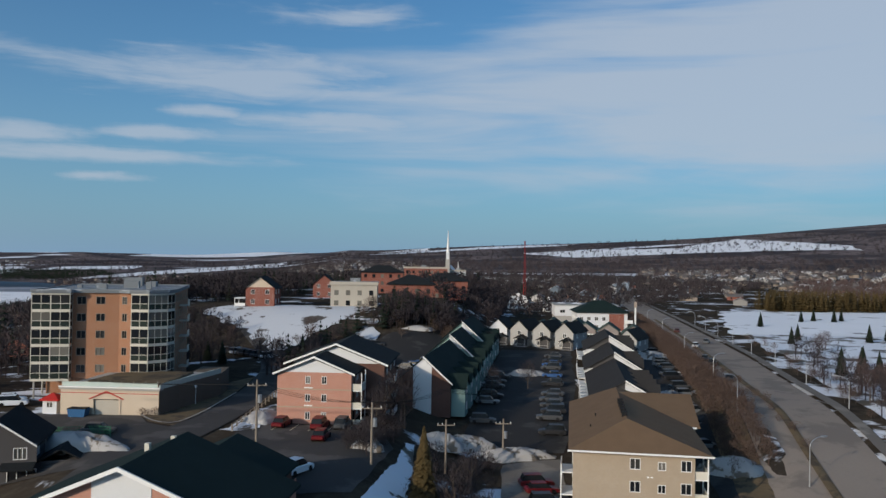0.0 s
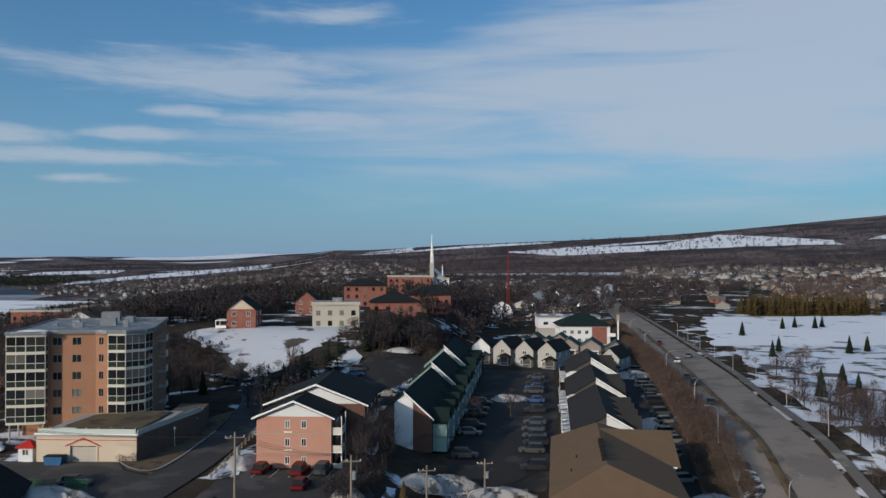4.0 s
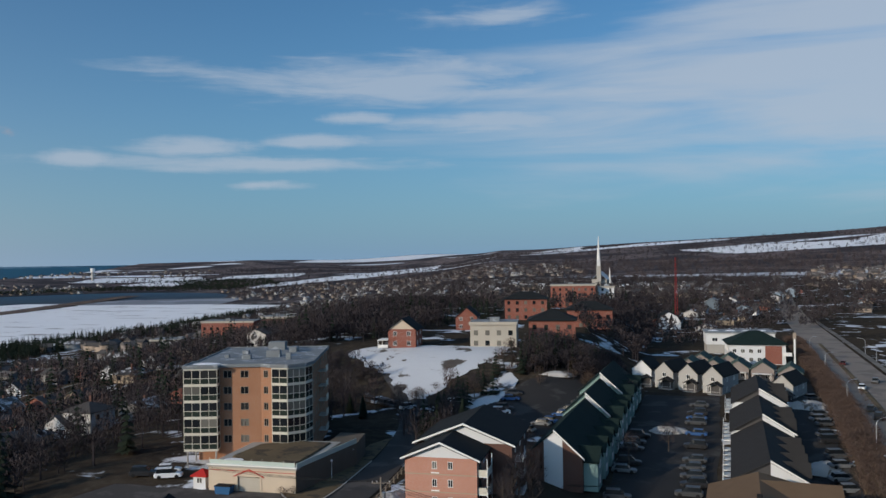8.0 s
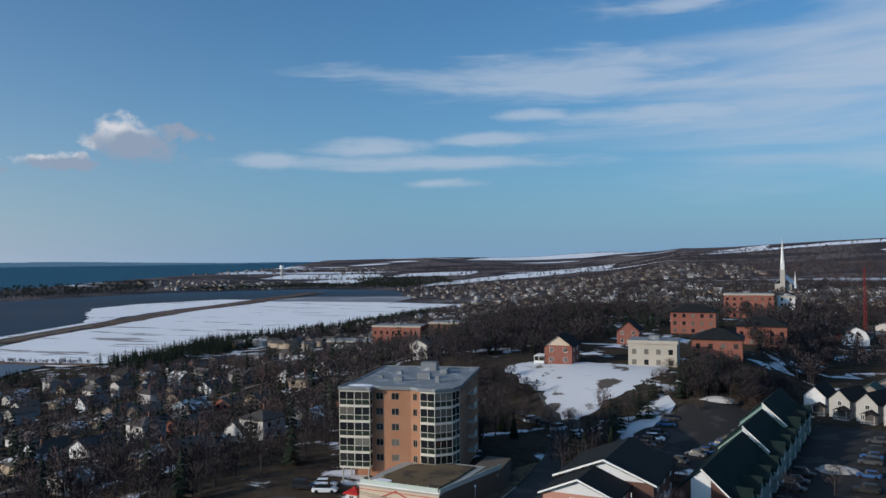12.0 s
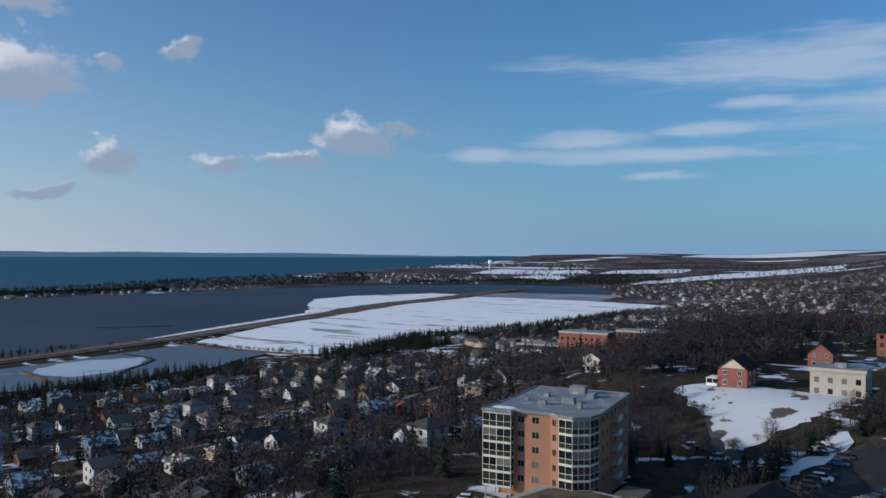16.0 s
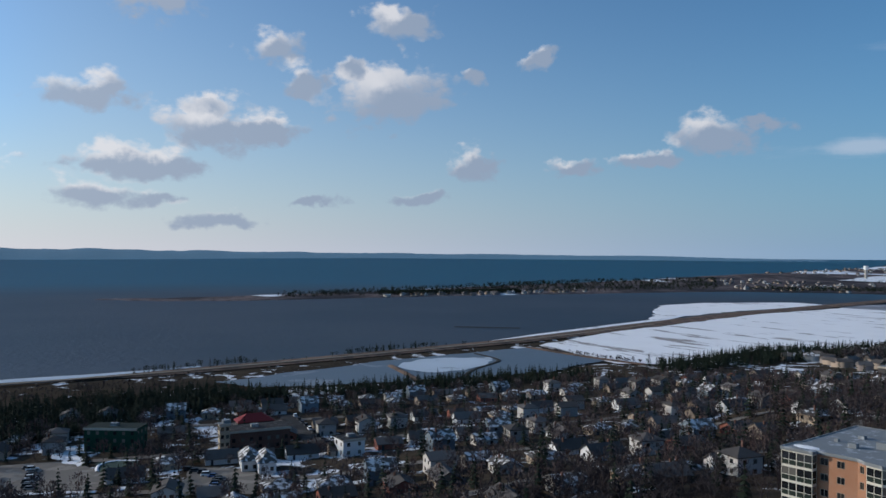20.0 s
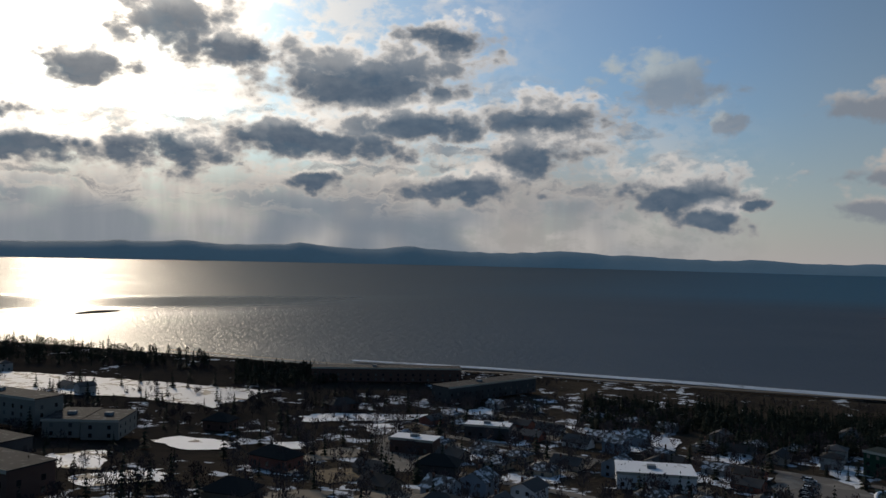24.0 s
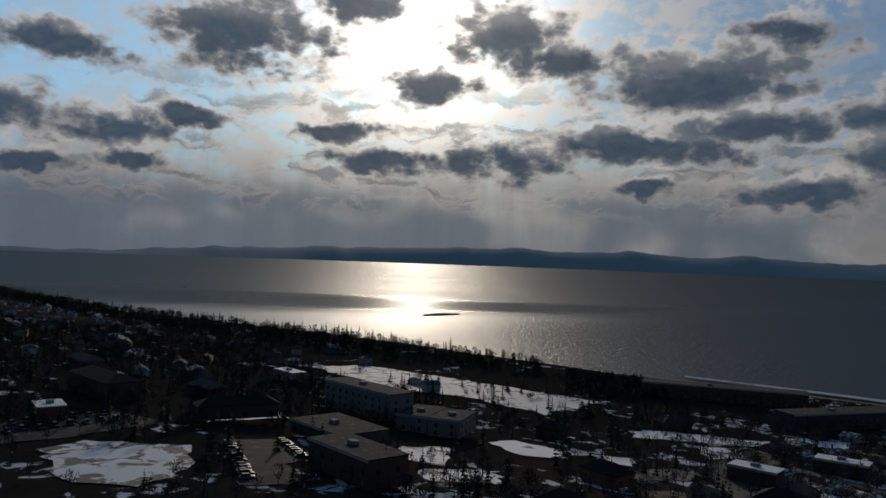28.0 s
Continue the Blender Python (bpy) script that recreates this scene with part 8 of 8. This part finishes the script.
woods("garden_scrub", spread(120, [(-140, 66), (-94, 66), (-90, 108), (-98, 140), (-140, 134)], 94), DENSE, "twigs_dark", "dark leafless garden scrub", 0.25, 0.6, 94)
# dark gardens and thickets on the south side
PARK = [(-297, -501), (-344, -498), (-358, -438), (-378, -304), (-307, -292), (-310, -351), (-287, -391)]
LOT = [(-100, -259), (-124, -255), (-112, -222), (-99, -222), (-90, -198), (-75, -208)]
BLOCKS = [[(-100, -182), (-118, -180), (-120, -222), (-100, -222)], [(-186, -334), (-206, -334), (-206, -240), (-186, -268)], [(-184, -278), (-222, -285), (-222, -240), (-184, -240)], [(-122, -270), (-152, -270), (-152, -222), (-122, -222)]]
SNOWS = [[(-46, -276), (-62, -280), (-85, -254), (-72, -230), (-53, -222), (-40, -240)], [(-108, -304), (-156, -318), (-152, -300), (-110, -292)]]
YARD = [(-293, -189), (-309, -160), (-281, -135), (-234, -125), (-218, -138), (-247, -160)]
CORE = [(-160, -150), (-330, -140), (-336, -240), (-230, -262), (-170, -240)]
OPEN = [PARK, LOT, YARD, CORE] + BLOCKS + SNOWS
woods("bare_wood", spread(2300, [(-60, -150), (-160, -150), (-300, -220), (-440, -200), (-400, -300), (-290, -290), (-270, -400), (-300, -520), (-340, -620), (-290, -700), (-200, -900), (-20, -900), (-20, -300)], 62, avoid=OPEN), DENSE, "twigs_dark", "dark leafless trees through the southern town", 0.45, 1.0, 24)
woods("conifer_wood", spread(170, [(-60, -150), (-160, -150), (-270, -230), (-270, -400), (-300, -520), (-290, -700), (-60, -700), (-20, -300)], 63, avoid=OPEN), CON, "needles", "dark spruces through the southern town", 0.4, 0.9, 25)
for p in PROTO.values():
    remove_thing(p)

# ---------- the south side: larger buildings ----------
brick_block(-103, -215.5, 86, 31.6, 13.4, 8.2, "brick_dark", "dark brick apartment block with snowy roof edge", "roof_dark", cat="apartment building")
brick_block(-189.6, -329.3, 88.5, 49.7, 13, 11.3, "stucco_shaded", "long three-storey cream institution block", "roof_dark", cat="institution")
brick_block(-184.7, -271.4, 117, 14, 24, 6.6, "stucco_shaded", "cream block with tall dark windows", "roof_dark", cat="institution")
brick_block(-191.2, -258.6, 117, 14, 22, 7.2, "stucco_shaded", "cream hall beside the institution", "roof_dark", cat="institution")
brick_block(-128.4, -264, 86, 33, 20, 4.6, "dark_siding", "low dark hall with a flat roof", "roof_dark", cat="hall")
brick_block(-91.3, -383.6, 91, 41, 14, 7.6, "brick_dark", "dark terraced apartment row with chimneys", "shingle_black", hip=True, cat="apartment building")
brick_block(-106, -292, 161, 30, 9, 5.0, "dark_siding", "dark row of low town houses in snow", "shingle_black", hip=True, cat="town house")
brick_block(-426, -307, 118, 100, 15, 9.0, "brick_dark", "long dark warehouse near the shore", "roof_dark", cat="warehouse")
brick_block(-394, -194, 155, 74, 15, 9.0, "dark_siding", "long grey workshop with red end wall", "roof_dark", cat="workshop")
brick_block(-240, -66, 104, 26, 16, 5.5, "white_siding", "low white building with snow-covered flat roof", "snow", cat="building")
brick_block(-330, 14, 60, 22, 11, 9.5, "green_cladding", "dark green clad workshop", "shingle_green", cat="workshop")
brick_block(-293, 65, 88, 25, 12, 8.2, "brick_dark", "dark brick hall with pale bands and flat roof", "roof_dark", cat="building")
brick_block(-290, 60.5, 88, 4, 4, 12.6, "brick_tan", "square tan brick stair tower", cat="tower")
brick_block(-322, 76, 88, 15, 8, 7.6, "dark_siding", "dark building under a red metal roof", "mast_red", hip=True, cat="building")
brick_block(-257, 100, 92, 9, 9, 6.4, "white_siding", "white rendered shop with a dark flat roof", "roof_dark", cat="shop")
for x, y in ((-252, 66), (-244, 70)):
    brick_block(x, y, 170, 13, 6, 4.0, "white_siding", "long white shed with patches of snow on its roof", "snowy_roof", hip=True, cat="shed")
sheet("shop_yard", YARD_A, "asphalt_pale", 0.3, 5, "pale worn asphalt yard before the hall", "parking lot", 1.0)
sheet("dark_yard", YARD_B, "asphalt_pale", 0.3, 5, "grey asphalt yard with rests of snow", "parking lot", 1.0)
sheet("ball_court", COURT, "court_green", 0.34, 4, "dull green ball court", "court", 0.2)
ribbon("court_snow", [(-284, 15), (-303, 16), (-304, 31), (-296, 31)], 1.3, "snow", 0.5, "snow piled along the rim of a court", "snow", 6, 0.3)
ribbon("yard_snow", [(-248, 12), (-256, -2), (-262, -14), (-262, -30)], 2.2, "snow", 0.45, "ridge of ploughed snow along a yard", "snow", 6, 0.5)
ribbon("shop_street", [(-376, 113), (-352, 110), (-330, 107), (-302, 103), (-274, 100)], 9, "asphalt", 0.4, "dark shopping street with parked cars", "street", 8)
for i in range(9):
    park(rng.choice((1, 2, 5, 0, 4)), -366 + 9.4 * i, 115.5 - 1.25 * i, 172 + rng.uniform(-4, 4), "cars along the shopping street")
for i in range(11):
    park(rng.choice((0, 1, 2, 5, 4)), -268 + 4.4 * i + rng.uniform(-0.5, 0.5), 50 + (1.1 if i < 5 else -1.2) * (i - 5) * 0.8 + rng.uniform(-1, 1), 70 + rng.uniform(-6, 6), "cars on the town yards")
    park(rng.choice((0, 1, 2, 5)), -306 + 4.0 * i + rng.uniform(-0.5, 0.5), -6 + rng.uniform(-1.5, 1.5), 75 + rng.uniform(-6, 6), "cars on the town yards")
# every third roof is snow, added to stand for glare over the town
for k, (x, y, a, w) in enumerate(((-215, -130, 100, 24), (-255, -160, 95, 30), (-150, -100, 110, 22), (-190, -180, 85, 26), (-310, -150, 100, 34), (-335, -235, 150, 26), (-130, -150, 96, 20), (-60, -330, 80, 22), (-140, -370, 95, 30), (-250, -250, 100, 20), (-230, -440, 88, 36), (-120, -470, 92, 40), (-170, -560, 85, 44), (-60, -500, 90, 40))):
    brick_block(x, y, a, 0.6 * w, 9.5, (4.2, 5.6, 3.6)[k % 3], ("dark_siding", "brick_dark", "house_siding_warm", "brick_red")[k % 4], ("dark clad low town building", "dark brick low town building", "beige clad low town building", "red brick low town hall")[k % 4], ("shingle_black", "snow", "house_roof")[k % 3], hip=k % 3 != 1, cat="building")
sheet("town_yard", YARD, "asphalt_pale", 0.3, 5, "wide pale asphalt yard between shops", "parking lot", 1.5)
sheet("snow_park", PARK, "snow_slope", 0.5, 6, "snow-covered park", "snow", 3.0)
for k, (x, y, r) in enumerate(((-320, -470, 7), (-335, -420, 5), (-350, -370, 6), (-325, -360, 8), (-345, -330, 5), (-365, -320, 5), (-312, -330, 6))):
    woods("park_trees", spread(7, [(x - r, y - r), (x + r, y - r), (x + r, y + r), (x - r, y + r)], 300 + k), DENSE + CON[:1], "twigs", "dark trees standing in the snowy park", 0.35, 0.7, 300 + k)
sheet("south_snow", SNOWS[0], "snow_patchy", 0.3, 5, "patchy snow on a slope", "snow", 2.0)
for k, (x, y, a, b) in enumerate(((-200, -150, 16, 10), (-235, -175, 20, 9), (-280, -95, 18, 12), (-310, -180, 20, 10), (-180, -120, 14, 9), (-340, -120, 22, 10), (-210, -40, 16, 9), (-160, -140, 12, 8), (-255, -45, 15, 8))):
    sheet("dirt_yard", [(x + a * math.cos(i) * (1 + 0.2 * math.sin(3 * i + k)), y + b * math.sin(i)) for i in np.linspace(0, 5.8, 12)], "gravel" if k % 3 else "dead_grass", 0.28, 4, "bare brown yard between houses", "yard", 1.5)
for poly in ([(-210, -242), (-227, -243), (-233, -221), (-214, -208), (-202, -218)],
             [(-241, -208), (-251, -198), (-236, -189), (-227, -197)],
             [(-312, -240), (-331, -231), (-356, -189), (-341, -183), (-312, -216), (-298, -229)],
             [(-309, -205), (-325, -189), (-301, -176), (-287, -185)],
             [(-365, -120), (-368, -98), (-363, -61), (-335, -59), (-319, -77), (-336, -88)],
             [(-342, -42), (-342, -27), (-321, -30), (-319, -39)],
             [(-375, -191), (-393, -165), (-375, -161), (-361, -181)],
             [(-354, 0), (-306, 16), (-299, 9), (-340, -3)]):
    sheet("snow_yard", poly, "snow", 0.45, 4, "white snow left in an open yard", "snow", 1.5)
sheet("south_snow_row", SNOWS[1], "snow", 0.3, 4, "snow before a row of houses", "snow", 1.2)
sheet("south_lot", LOT, "asphalt", 0.25, 5, "dark asphalt lot with parked cars", "parking lot", 1.0)
sheet("south_lot_far", [(-20, -322), (-86, -322), (-96, -294), (-60, -288), (-20, -292)], "asphalt", 0.25, 5, "dark asphalt lot with parked cars", "parking lot", 1.0)
for k, poly in enumerate(([(-150, -205), (-170, -225), (-182, -235), (-160, -238), (-140, -222)], [(-128, -190), (-150, -180), (-165, -196), (-140, -205)], [(-225, -90), (-262, -84), (-268, -100), (-232, -108)], [(-250, -130), (-290, -118), (-296, -134), (-258, -146)], [(-170, -80), (-196, -64), (-204, -82), (-180, -96)], [(-268, -30), (-300, -20), (-304, -44), (-276, -50)])):
    sheet("snow_yard", poly, "snow_patchy", 0.3, 4, "thawing snow in a yard between houses", "snow", 2.0)
for i in range(15):
    if i not in (4, 9):
        park(rng.choice((1, 2, 5, 6, 5, 2)), -97 + 1.15 * i + rng.uniform(-0.3, 0.3), -253 + 2.9 * i, 160 + rng.uniform(-5, 5), "cars on the southern lots")
    if i < 9 and i != 3:
        park(rng.choice((1, 2, 5, 6, 5, 2)), -117 + 1.0 * i + rng.uniform(-0.3, 0.3), -251 + 2.9 * i, 160 + rng.uniform(-5, 5), "cars on the southern lots")
for i in range(24):
    park(rng.choice((1, 2, 5, 6, 5, 2)), -24 - 5.2 * (i % 12), -318 + 12 * (i // 12) + rng.uniform(-1, 1), 88 + rng.uniform(-6, 6), "cars on the southern lots")
for c, lab in CARS:
    remove_thing(c)
